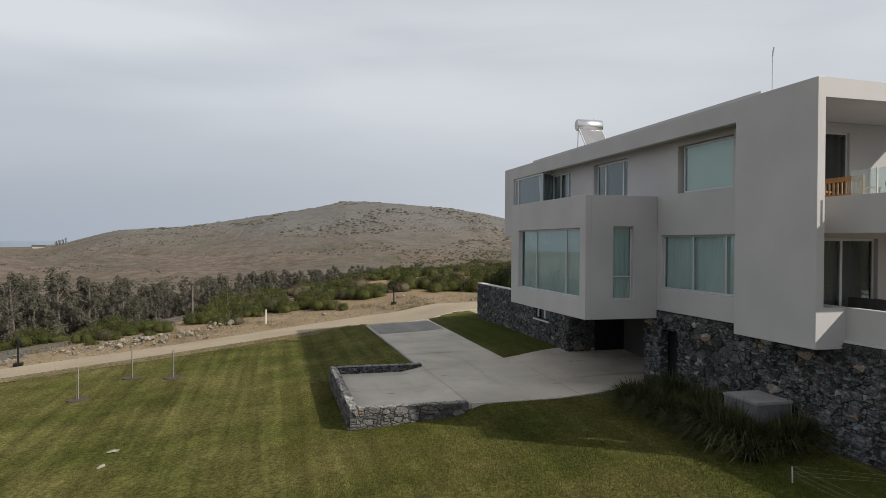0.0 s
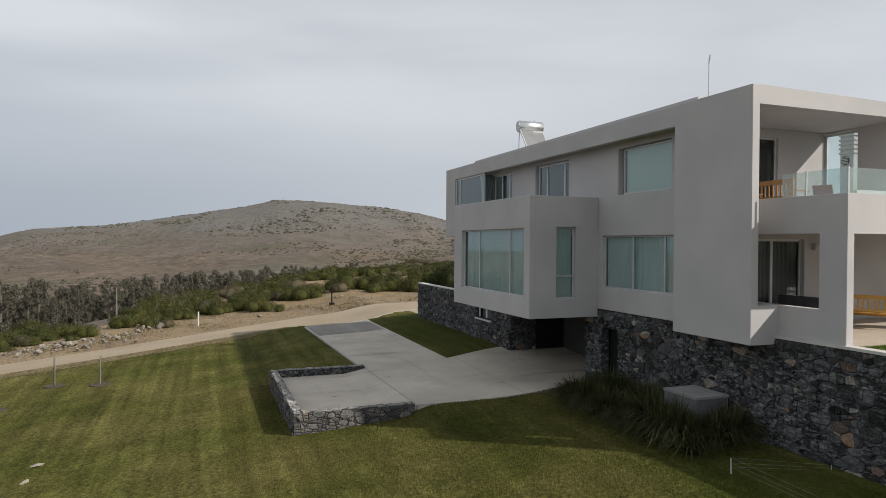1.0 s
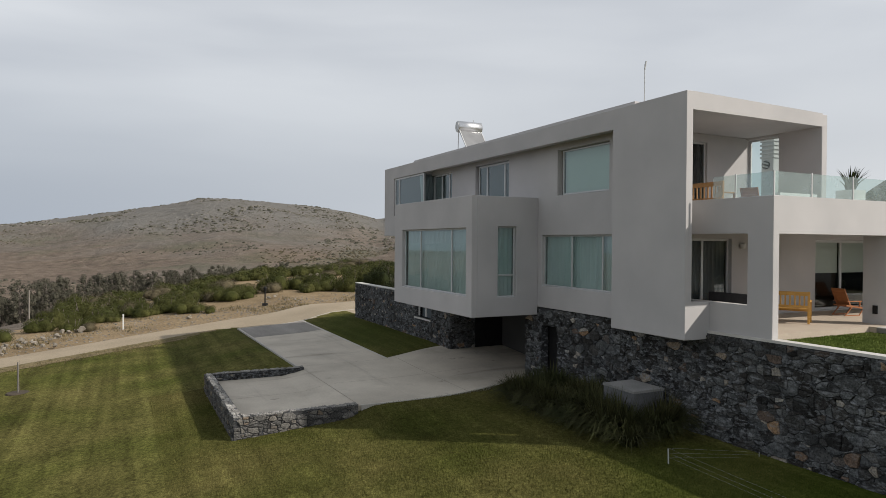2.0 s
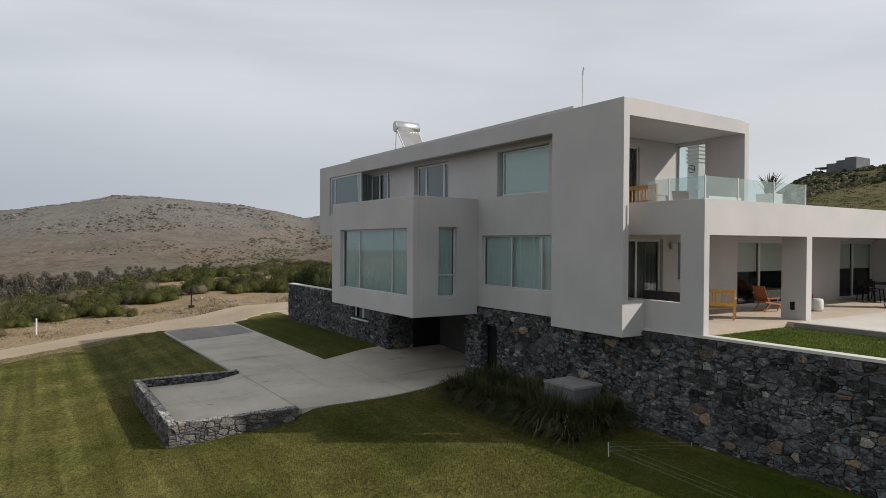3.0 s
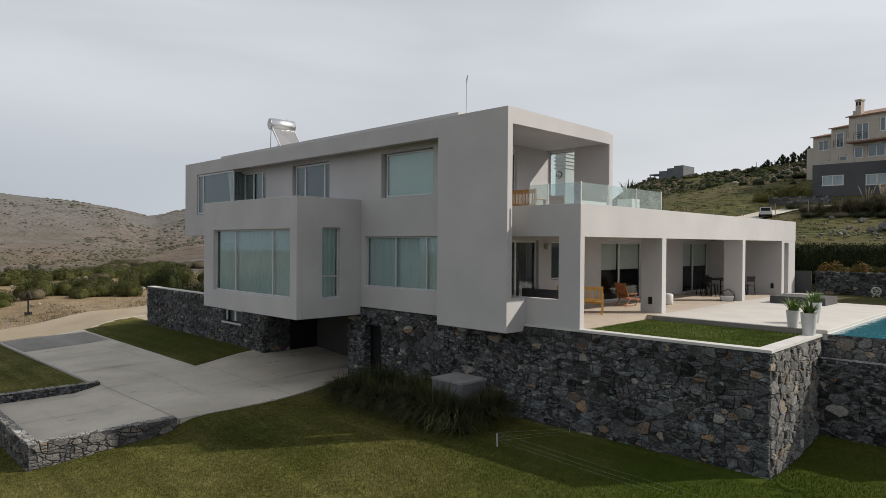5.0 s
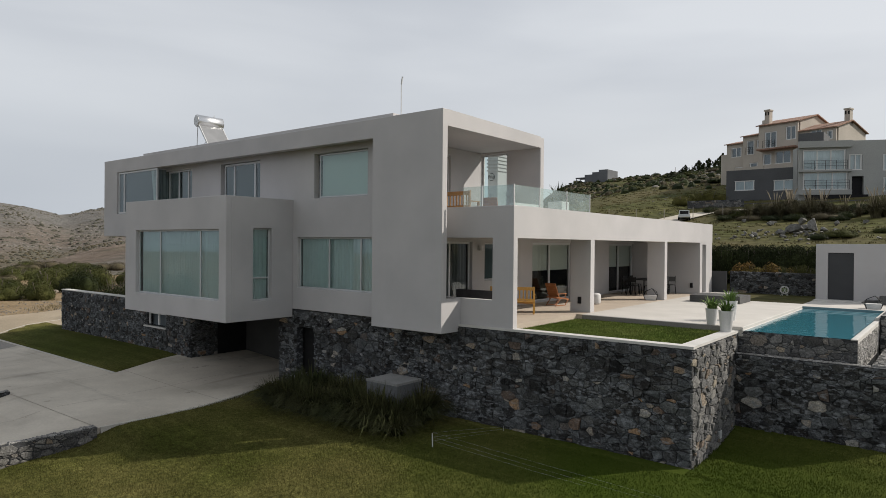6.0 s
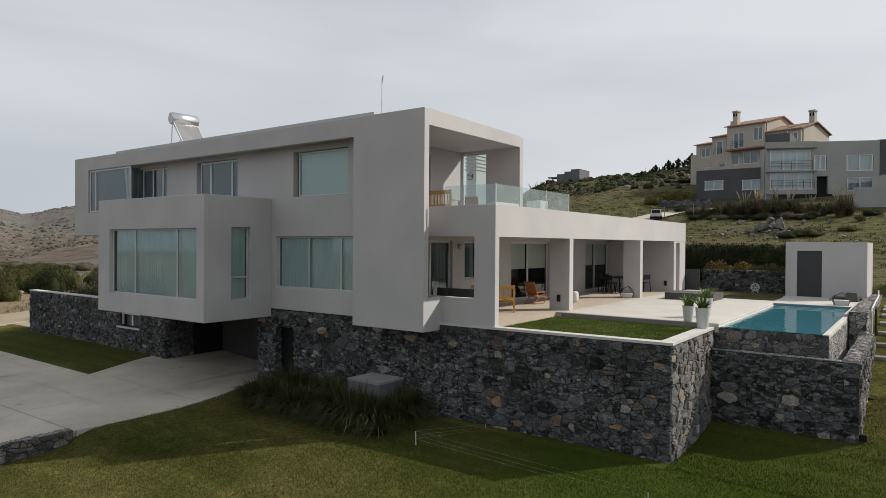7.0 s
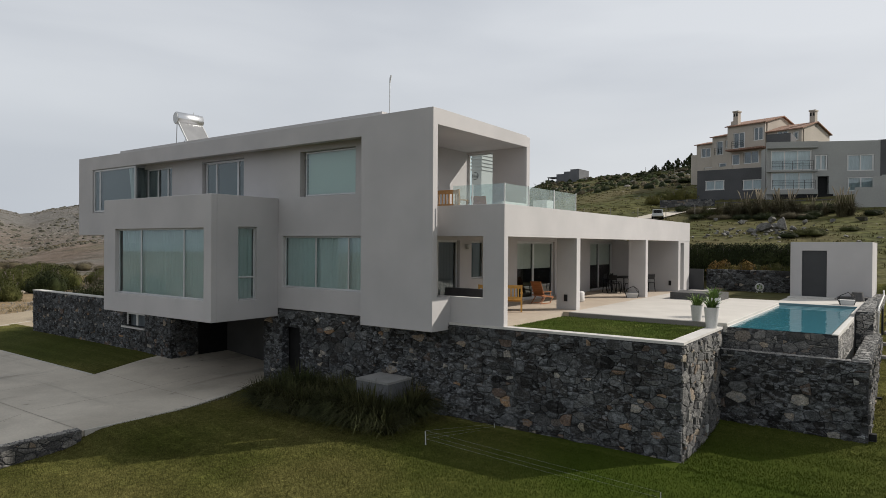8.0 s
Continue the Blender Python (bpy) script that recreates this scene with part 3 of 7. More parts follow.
part("back_wall", panel("x", -1.75, -1.5, 0.26, 19.9, 0.05, 2.72, [(0.9, 3.6, 0.1, 2.5), (4.36, 5.3, 1.1, 2.47), (7.7, 11.1, 0.1, 2.5), (14.95, 18.0, 0.1, 2.5)]), P, house)
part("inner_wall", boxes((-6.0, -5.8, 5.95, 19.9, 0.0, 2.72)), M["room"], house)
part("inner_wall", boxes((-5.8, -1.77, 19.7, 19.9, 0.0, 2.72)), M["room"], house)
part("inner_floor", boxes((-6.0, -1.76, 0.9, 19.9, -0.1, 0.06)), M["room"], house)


def sheet_quad(axis, at, u0, u1, z0, z1):
    bm = bmesh.new()
    c = [(u0, z0), (u1, z0), (u1, z1), (u0, z1)]
    bm.faces.new([bm.verts.new((u, at, z) if axis == "y" else (at, u, z)) for u, z in c])
    return bm


def window(parent, axis, at, u0, u1, z0, z1, splits=(), depth=0.06, bar=0.055, cover="curtain", cover_top=None, inside=1, transom=None, name="window", pane="pane", cloth="curtain"):
    """A window of aluminium bars with a pane in each field and a curtain or blind behind it. inside: the side of the room along the axis."""
    def at_plane(a0, a1, p0, p1, q0, q1):
        a0, a1 = sorted((a0, a1))
        return (p0, p1, a0, a1, q0, q1) if axis == "y" else (a0, a1, p0, p1, q0, q1)
    d = depth * inside
    edges = [u0, *splits, u1]
    steps = [(z0 + bar, transom - bar / 2), (transom + bar / 2, z1 - bar)] if transom else [(z0 + bar, z1 - bar)]
    ends = [u0 + bar * 0.4, *splits, u1 - bar * 0.4]
    fields = [(a + bar * 0.6, b - bar * 0.6, c, e) for a, b in zip(ends, ends[1:]) for c, e in steps]
    frame_ob = part(name, panel(axis, *sorted((at, at + d)), u0, u1, z0, z1, fields, 0.006), M["alu"], parent, "grey aluminium window frame")
    for a, b in zip(edges, edges[1:]):
        g = part("pane", sheet_quad(axis, at + d * 0.4, a + 0.03, b - 0.03, z0 + 0.03, z1 - 0.03), M[pane], frame_ob, "window glass")
        g.visible_shadow = False
        g.parent = frame_ob
    if cover == "curtain":
        bm, n = bmesh.new(), max(12, int((u1 - u0) / 0.035))
        top = []
        for i in range(n + 1):
            u = u0 + 0.04 + (u1 - u0 - 0.08) * i / n
            w = at + d + inside * (0.07 + 0.028 * math.sin(u * 41 + 1.5 * math.sin(u * 5)) + 0.01 * math.sin(u * 97))
            q = (u, w) if axis == "y" else (w, u)
            top.append([bm.verts.new((*q, z)) for z in (z0 + 0.03, z1 - 0.03)])
        for a, b in zip(top, top[1:]):
            bm.faces.new([a[0], b[0], b[1], a[1]])
        part("curtain", bm, M[cloth], frame_ob, "pale sheer curtain" if cloth == "curtain" else "dim grey curtain", True)
    elif cover == "blind":
        zb = z0 + 0.03 if cover_top is None else cover_top
        for a, b in zip(edges, edges[1:]):
            part("blind", boxes(at_plane(at + d + 0.04 * inside, at + d + 0.046 * inside, a + 0.05, b - 0.05, zb, z1 - 0.04)), M["blind" if cloth == "curtain" else cloth], frame_ob, "pale roller blind" if cloth == "curtain" else "dim grey sheet behind the pane")
    return frame_ob


window(house, "y", -2.15, -13.95, -8.04, 0.37, 2.86, (-12.27, -9.43))
window(house, "x", -7.735, -1.2, -0.4, 0.33, 2.92, (), inside=-1, transom=1.14)
window(house, "y", 0.66, -7.35, -2.9, 0.74, 2.61, (-5.70, -4.09))
window(house, "y", 0.70, -6.30, -3.70, 4.05, 5.62, (), cover="blind")
# the flat grey sheets in the upper windows stand for dull reflections in the glass
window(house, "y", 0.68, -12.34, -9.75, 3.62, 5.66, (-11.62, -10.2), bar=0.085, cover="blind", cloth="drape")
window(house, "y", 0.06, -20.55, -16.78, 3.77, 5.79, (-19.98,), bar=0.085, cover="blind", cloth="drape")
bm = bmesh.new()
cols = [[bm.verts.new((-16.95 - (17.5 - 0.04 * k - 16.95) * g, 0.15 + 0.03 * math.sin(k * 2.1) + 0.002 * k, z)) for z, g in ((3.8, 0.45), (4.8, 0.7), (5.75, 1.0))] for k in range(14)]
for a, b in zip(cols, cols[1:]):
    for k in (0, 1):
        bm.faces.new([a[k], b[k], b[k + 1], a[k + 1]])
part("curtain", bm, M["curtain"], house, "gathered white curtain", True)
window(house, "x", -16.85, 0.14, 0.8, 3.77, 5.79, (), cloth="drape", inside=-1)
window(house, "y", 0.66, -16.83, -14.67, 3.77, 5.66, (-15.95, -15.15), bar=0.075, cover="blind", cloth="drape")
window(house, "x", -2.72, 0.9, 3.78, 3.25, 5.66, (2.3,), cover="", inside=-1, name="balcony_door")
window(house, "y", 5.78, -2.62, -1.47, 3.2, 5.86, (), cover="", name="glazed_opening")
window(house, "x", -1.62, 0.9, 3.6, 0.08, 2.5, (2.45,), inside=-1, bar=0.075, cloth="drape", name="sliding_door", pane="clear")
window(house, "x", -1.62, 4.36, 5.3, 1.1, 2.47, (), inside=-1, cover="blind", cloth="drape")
for y0, y1, ym in ((7.7, 11.1, 9.27), (14.95, 18.0, 16.3)):
    window(house, "x", -1.62, y0, y1, 0.08, 2.5, (ym,), inside=-1, bar=0.09, cover="blind", cover_top=1.35, name="sliding_door", pane="clear")

# glass rail of the roof terrace
rail = thing("glass_rail", "clear glass balustrade with slim steel posts on a parapet", "railing")
RZ = 3.55
for y0, y1 in ((0.98, 2.42), (2.46, 4.16), (4.20, 5.84)):
    g = part("glass_panel", sheet_quad("x", 1.868, y0 + 0.03, y1 - 0.01, RZ + 0.005, RZ + 0.6), M["rail"], rail, "clear glass panel")
    g.visible_shadow = False
g = part("glass_panel", sheet_quad("y", 0.995, 0.03, 1.85, RZ + 0.005, RZ + 0.6), M["rail"], rail, "clear glass panel")
g.visible_shadow = False
for x, y in ((1.868, 0.995), (1.868, 2.44), (1.868, 4.18), (1.868, 5.86), (0.75, 0.995)):
    part("post", boxes((x - 0.015, x + 0.015, y - 0.02, y + 0.02, RZ, RZ + 0.62)), M["alu"], rail, "slim steel post")

# ---- lawn, road, drive ----
def grid_cells(inside, x0, x1, y0, y1, step):
    for i in range(int((x1 - x0) / step)):
        for j in range(int((y1 - y0) / step)):
            x, y = x0 + i * step, y0 + j * step
            if inside(x + step / 2, y + step / 2):
                yield [(x, y), (x + step, y), (x + step, y + step), (x, y + step)]


ROAD = [(-15, -52), (-21, -38), (-25.7, -27), (-28.4, -19.5), (-31.0, -13.4), (-33.8, -7.5), (-35.4, -3), (-36.2, 2), (-37.5, 8), (-41, 16), (-47, 27), (-55, 42)]


def strip(points, half0, half1):
    out = []
    for i, (x, y) in enumerate(points):
        a, b = points[max(i - 1, 0)], points[min(i + 1, len(points) - 1)]
        d = Vector((b[0] - a[0], b[1] - a[1])).normalized()
        out.append(((x + d.y * half1, y - d.x * half1), (x - d.y * half0, y + d.x * half0)))
    return out


def dense(points, n=6):
    out = []
    for i in range(len(points) - 1):
        p = [Vector(points[min(max(i + k, 0), len(points) - 1)]) for k in (-1, 0, 1, 2)]
        for s in range(n):
            t = s / n
            out.append(tuple(0.5 * (2 * p[1] + (p[2] - p[0]) * t + (2 * p[0] - 5 * p[1] + 4 * p[2] - p[3]) * t * t + (3 * p[1] - p[0] - 3 * p[2] + p[3]) * t ** 3)))
    return out + [points[-1]]


line = dense(ROAD)
edge = strip(line, 1.75, 1.7)
cells = []
for (a, b), (c, d) in zip(edge, edge[1:]):
    cells.append([a, tuple((Vector(a) + Vector(b)) / 2), tuple((Vector(c) + Vector(d)) / 2), c])
    cells.append([tuple((Vector(a) + Vector(b)) / 2), b, d, tuple((Vector(c) + Vector(d)) / 2)])
sheet("road", cells, M["dirt"], 0.03, "pale unpaved dirt track along the lawn", "road")
inner = [Vector(a) for a, b in strip(line, 2.6, 2.6)]
# rough strip between the track and the lawn, and bare dirt on the far side
M["rough"] = surface("rough_grass_edge", (0.12, 0.10, 0.045), (0.21, 0.165, 0.10), 0.8, 0.97, 0.7, 6, 0.4, spec=0.1)
rough_line = dense(line, 3)
band = []
for k, (a, b) in enumerate(strip(rough_line, -1.6, 3.1)):
    s = 0.35 * noise.noise((k * 0.31, 2.0, 0.0)) + 0.2 * noise.noise((k * 0.9, 5.0, 0.0))
    band.append((tuple(Vector(a) + (Vector(a) - Vector(b)) * (0.35 * s)), b))
sheet("grass_verge", [[a, b, d, c] for (a, b), (c, d) in zip(band, band[1:]) if a[1] < -7.2], M["rough"], 0.035, "rough straw-coloured grass edge of the dirt track", "verge")


def east_of_road(x, y):
    best = min(range(len(inner) - 1), key=lambda i: (inner[i] - Vector((x, y))).length)
    a, b = inner[best], inner[min(best + 1, len(inner) - 1)]
    return (b - a).x * (y - a.y) - (b - a).y * (x - a.x) < 0


drive_poly = [(-30.6, -6.6), (-14.3, -6.6), (-14.3, -10.2), (-7.7, -10.2), (-7.6, -6.5), (-7.55, -5.0), (-7.6, -3.4), (-7.85, -1.8), (-8.3, -0.2), (-8.5, 0.6), (-8.4, 5.5),
              (-16.6, 5.5), (-15.4, 0.4), (-15.1, -2.6), (-30.4, -2.55)]


def drive_z(x, y):
    flat = -3.03 - 0.2 * smoothstep(-6.3, -7.6, y) + (0.10 + 0.28 * smoothstep(-10.5, -15.5, x)) * smoothstep(-3.5, 0.5, y)
    return flat + (land(x, y) + 0.06 - flat) * min(max((-14.5 - x) / 16.5, 0.0), 1.0)


def in_poly(x, y, poly):
    c = False
    for (x0, y0), (x1, y1) in zip(poly, poly[1:] + poly[:1]):
        if (y0 > y) != (y1 > y) and x < (x1 - x0) * (y - y0) / (y1 - y0) + x0:
            c = not c
    return c


def on_lawn(x, y):
    if y > -6.6 and x < -30.3 - 0.57 * max(0.0, y + 2.1):
        return False
    return east_of_road(x, y) and (y < 1.2 or x > 10.2 or (x > 6.8 and y < 5.0))


def near_drive(x, y):
    return -34 < x < -5 and -12 < y < 2


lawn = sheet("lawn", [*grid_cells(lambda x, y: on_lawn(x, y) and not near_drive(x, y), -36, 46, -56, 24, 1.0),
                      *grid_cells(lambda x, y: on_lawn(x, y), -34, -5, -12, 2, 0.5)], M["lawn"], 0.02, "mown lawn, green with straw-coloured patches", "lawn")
def lawn_rise(x, y):
    """The turf is drawn up to the edge of the drive."""
    d = min(math.hypot(x - a, y - b) for a, b in ((-7.6, -6.0), (-7.55, -5.0), (-7.6, -4.2), (-7.65, -3.4), (-7.75, -2.6), (-7.9, -1.8), (-8.1, -1.0), (-8.3, -0.2)))
    w = smoothstep(2.8, 0.3, d) * smoothstep(-7.2, -5.6, y) * (1 if x > -9 else 0)
    side = smoothstep(3.6, 0.3, -6.62 - y) * smoothstep(-14.2, -15.2, x) if y < -6.5 and x < -14 else 0.0
    if y >= -6.7 and -31 < x < -14.5 and y < -6.0:
        side = 1.0
    w = max(w, side)
    return w * max(0.0, drive_z(min(x, -7.5), max(y, -6.6) if x < -14 else y) - 0.025 - land(x, y))


for v in lawn.data.vertices:
    v.co.z += lawn_rise(v.co.x, v.co.y)
    if in_poly(v.co.x, v.co.y, drive_poly):
        v.co.z = min(v.co.z, drive_z(v.co.x, v.co.y) - 0.12)

def before_track(x, y):
    """On the house's side of the middle of the track."""
    best = min(range(len(line) - 1), key=lambda i: (Vector(line[i]) - Vector((x, y))).length)
    a, b = Vector(line[best]), Vector(line[best + 1])
    return (b - a).x * (y - a.y) - (b - a).y * (x - a.x) < 0


# bare dirt between the drive, its kerb and the track
sheet("dirt_verge", grid_cells(lambda x, y: not on_lawn(x, y) and not in_poly(x, y, drive_poly) and x < -28.6 and y < 12 and (y > -7 or x < -30.7) and before_track(x, y), -48, -28, -8.5, 12, 0.5), M["dirt"], 0.025, "bare tan dirt beside the drive", "verge")

bm = bmesh.new()
f = bm.faces.new([bm.verts.new((x, y, 0)) for x, y in drive_poly])
for axis, lo, hi, step in ((0, -32, -7, 1.0), (1, -10, 5.5, 0.5)):
    v = lo
    while v < hi:
        co, no = ((v, 0, 0), (1, 0, 0)) if axis == 0 else ((0, v, 0), (0, 1, 0))
        bmesh.ops.bisect_plane(bm, geom=bm.verts[:] + bm.edges[:] + bm.faces[:], plane_co=co, plane_no=no)
        v += step
for v in bm.verts:
    v.co.z = drive_z(v.co.x, v.co.y)
ext = bmesh.ops.extrude_face_region(bm, geom=bm.faces[:])
for v in ext["geom"]:
    if isinstance(v, bmesh.types.BMVert):
        v.co.z -= 0.9
tagged(part("driveway", bm, M["concrete"]), "broad worn concrete driveway with faint stains", "driveway", kind="structure")

def setting(name, bm, mat, label, category):
    return tagged(part(name, bm, mat), label, category, kind="structure")


# pale kerbs along the drive and joints across it
def kerb(points, half=0.04):
    bm, pts = bmesh.new(), [Vector(p) for p in points]
    rows = []
    for i, p in enumerate(pts):
        d = (pts[min(i + 1, len(pts) - 1)] - pts[max(i - 1, 0)]).normalized()
        n = Vector((-d.y, d.x)) * half
        z = drive_z(p.x, p.y)
        rows.append([bm.verts.new((p.x + s * n.x, p.y + s * n.y, z + h)) for s, h in ((-1, -0.2), (-1, 0.014), (1, 0.014), (1, -0.2))])
    for a, b in zip(rows, rows[1:]):
        for k in range(3):
            bm.faces.new([a[k], a[k + 1], b[k + 1], b[k]])
    for r_ in (rows[0], rows[-1]):
        bm.faces.new(r_)
    return bm


def between(a, b, n=14):
    return [(a[0] + (b[0] - a[0]) * k / n, a[1] + (b[1] - a[1]) * k / n) for k in range(n + 1)]


for pts in (between((-30.6, -6.62), (-14.7, -6.62), 20), between((-30.4, -2.53), (-15.1, -2.57), 20), dense([(-7.58, -6.4), (-7.52, -5.0), (-7.57, -3.4), (-7.82, -1.8), (-8.27, -0.2), (-8.45, 0.55)], 4), between((-30.62, -6.7), (-30.42, -2.45), 6)):
    setting("kerb", kerb(pts), M["kerb"], "pale flush concrete kerb of the drive", "kerb")
M["groove"] = surface("dirty_joint", (0.27, 0.24, 0.20), (0.33, 0.30, 0.255), 1.0, 0.95, 0.1, 20, 0.2)
for a, b in (((-14.3, -6.55), (-7.65, -6.45)), ((-15.0, -6.5), (-15.1, -2.65)), ((-20.5, -6.55), (-20.5, -2.6)), ((-26, -6.55), (-26, -2.6)), ((-11.0, -10.1), (-11.3, 0.5)), ((-15.0, -2.2), (-7.8, -2.3))):
    bm = bmesh.new()
    rows = []
    for x, y in between(a, b, 16):
        w = 0.012
        dx, dy = (0, w) if abs(b[0] - a[0]) > abs(b[1] - a[1]) else (w, 0)
        rows.append([bm.verts.new((x + s * dx, y + s * dy, drive_z(x, y) + 0.005)) for s in (-1, 1)])
    for p, q in zip(rows, rows[1:]):
        bm.faces.new([p[0], p[1], q[1], q[0]])
    setting("drive_joint", bm, M["groove"], "dirt-filled joint across the drive", "joint")

# a darker slab where the drive meets the track
M["apron"] = surface("weathered_slab", (0.185, 0.172, 0.155), (0.29, 0.27, 0.245), 0.8, 0.9, 0.1, 16, 0.12, stretch=(0.3, 1, 1))
apron, rows = bmesh.new(), []
for x in np.linspace(-30.5, -25.6, 8).tolist():
    rows.append([apron.verts.new((x, y, drive_z(x, y) + 0.006)) for y in np.linspace(-6.55, -2.63, 9).tolist()])
for a, b in zip(rows, rows[1:]):
    for k in range(8):
        apron.faces.new([a[k], b[k], b[k + 1], a[k + 1]])
setting("drive_apron", apron, M["apron"], "dark grey weathered slab at the end of the drive", "driveway")

# the kerb runs on along the lawn to the house wall
kb = bmesh.new()
rows = []
for x, y in between((-30.42, -2.45), (-32.8, 2.1), 8):
    z = land(x, y) + 0.06
    rows.append([kb.verts.new((x + s, y, z + h)) for s, h in ((-0.035, -0.2), (-0.035, -0.02), (0.035, -0.02), (0.035, -0.2))])
for a, b in zip(rows, rows[1:]):
    for k in range(3):
        kb.faces.new([a[k], a[k + 1], b[k + 1], b[k]])
setting("kerb", kb, M["kerb"], "pale kerb between lawn and dirt track", "kerb")

M["riser"] = surface("weathered_riser", (0.17, 0.16, 0.148), (0.23, 0.218, 0.20), 1.2, 0.9, 0.1, 25, 0.08)
# terrace block, pool and their walls: backing of the stone faces
S = M["mortar"]


SKEW = Matrix.Translation((0, 0.85, 0)) @ Matrix.Rotation(0.035, 4, "Z")   # the long wall runs a little askew of the house


def skewed(bm):
    bmesh.ops.transform(bm, matrix=SKEW, verts=bm.verts)
    return bm


wall_house = setting("wall_base", skewed(panel("y", 0.0, 0.33, -8.4, 0.0, -4.2, -0.08, [(-7.4, -6.45, -2.45, -0.72)])), S, "dark basalt rubble base wall of the house", "stone wall")
wall_garage = setting("wall_garage", boxes((-8.4, -8.05, 0.95, 3.3, -4.0, -0.37)), S, "stone side wall of the garage", "stone wall")
wall_left = setting("wall_left", panel("y", 0.42, 0.8, -28.2, -14.5, -4.0, -0.38, [(-18.4, -16.6, -1.55, -0.9)]), S, "dark basalt rubble wall beside the garage", "stone wall")
wall_left_in = setting("wall_garage_left", boxes((-14.85, -14.5, 0.8, 1.76, -4.0, -0.37)), S, "stone side wall of the garage", "stone wall")
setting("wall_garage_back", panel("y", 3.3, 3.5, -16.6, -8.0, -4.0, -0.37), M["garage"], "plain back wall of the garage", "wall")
wall_terrace = setting("wall_terrace", skewed(boxes((0.0, 6.93, 0.0, 0.33, -4.2, -0.10))), S, "dark basalt rubble retaining wall of the terrace", "stone wall")
wall_terrace_side = setting("wall_terrace_side", boxes((6.6, 6.93, 1.3, 5.19, -4.2, -0.10)), S, "sunlit rubble side wall of the terrace", "stone wall")
wall_pool = setting("wall_pool_front", boxes((6.93, 10.6, 4.85, 5.12, -4.2, -0.66)), S, "dark basalt rubble wall below the pool", "stone wall")
wall_pool_side = setting("wall_pool_side", boxes((10.2, 10.6, 5.12, 12.0, -4.2, -0.66)), S, "rubble wall beside the pool gutter", "stone wall")
setting("terrace_floor", panel("z", -0.2, 0.07, 1.95, 9.88, 5.2, 18.2, [(7.05, 9.75, 5.1, 14.2), (9.75, 9.9, 5.1, 11.0), (2.9, 6.86, 15.3, 18.3)]), M["paving"], "pale sunlit terrace paving", "terrace")
setting("porch_floor", boxes((-1.5, 1.75, 1.19, 5.19, -0.2, 0.065), (-1.5, 1.945, 5.19, 18.0, -0.2, 0.065)), M["tan"], "tan tiled porch floor", "terrace")
setting("terrace_lawn", boxes((1.76, 6.6, 1.2, 5.19, -0.3, -0.10)), M["lawn_fresh"], "small green lawn patch on the terrace", "lawn")
setting("terrace_riser", boxes((1.97, 6.59, 5.15, 5.197, -0.16, 0.055)), M["riser"], "grey concrete riser of the terrace step", "step")
setting("coping_front", skewed(boxes((0.012, 6.97, -0.02, 0.30, -0.10, -0.03))), M["coping"], "pale stone coping", "coping")
setting("coping_side", boxes((6.58, 6.95, 1.312, 5.19, -0.10, -0.032)), M["coping"], "pale stone coping", "coping")
# pool
pool = thing("swimming_pool", "raised infinity pool of dark stone with blue water", "swimming pool")
part("shell", panel("z", -0.06, -0.02, 6.93, 9.87, 5.2, 14.3, [(7.08, 9.72, 5.1, 14.15)]), M["coping"], pool, "pale rim")
wall_pool_shell = part("front_wall", boxes((6.93, 9.87, 5.22, 5.36, -2.0, -0.036)), S, pool)
pool_side_wall = part("side_wall", boxes((9.73, 9.87, 5.36, 14.3, -2.0, -0.062)), M["coping"], pool)
part("basin", boxes((7.08, 9.72, 5.37, 14.15, -1.7, -1.5)), M["coping"], pool)

# garden store beside the pool
hut = thing("pool_house", "small flat-roofed grey pool store with a dark door", "pool house", (6.87, 18.2, 0))
part("wall", panel("y", 0, 0.25, 0, 3.15, -0.1, 2.57, [(0.47, 1.45, 0.0, 2.18)]), P, hut)
part("wall", boxes((0, 0.25, 0.25, 4, -0.1, 2.57)), P, hut)
part("wall", boxes((2.9, 3.15, 0.25, 4, -0.1, 2.57)), P, hut)
part("roof", boxes((0.25, 2.9, 0.25, 4, 2.3, 2.5)), P, hut)
part("door", boxes((0.475, 1.445, 0.06, 0.11, 0.01, 2.175)), M["dark"], hut, "dark grey metal door")


# low wall round the turning place
low_wall = {}
for key, b in (("front", (-14.6, -7.4, -10.46, -10.18, -4.3, -2.96)), ("side", (-7.68, -7.4, -10.18, -6.56, -4.2, -2.96)), ("back", (-14.6, -14.32, -10.18, -6.56, -4.2, -2.96))):
    low_wall[key] = tagged(part("low_wall", boxes(b), M["mortar"]), "low rubble stone wall round the concrete turning place", "low wall", kind="structure")

# water of the pool
m = bpy.data.materials.new("pool_water")
m.use_nodes = True
n, l = m.node_tree.nodes, m.node_tree.links
pb = n["Principled BSDF"]
pb.inputs["Base Color"].default_value = (0.036, 0.180, 0.232, 1)
pb.inputs["Roughness"].default_value = 0.06
nz, bp = n.new("ShaderNodeTexNoise"), n.new("ShaderNodeBump")
nz.inputs["Scale"].default_value, nz.inputs["Detail"].default_value = 3.0, 3.0
geo = n.new("ShaderNodeNewGeometry")
l.new(geo.outputs["Position"], nz.inputs["Vector"])
bp.inputs["Strength"].default_value, bp.inputs["Distance"].default_value = 0.2, 0.05
l.new(nz.outputs[0], bp.inputs["Height"])
l.new(bp.outputs[0], pb.inputs["Normal"])
M["water"] = m
bm = bmesh.new()
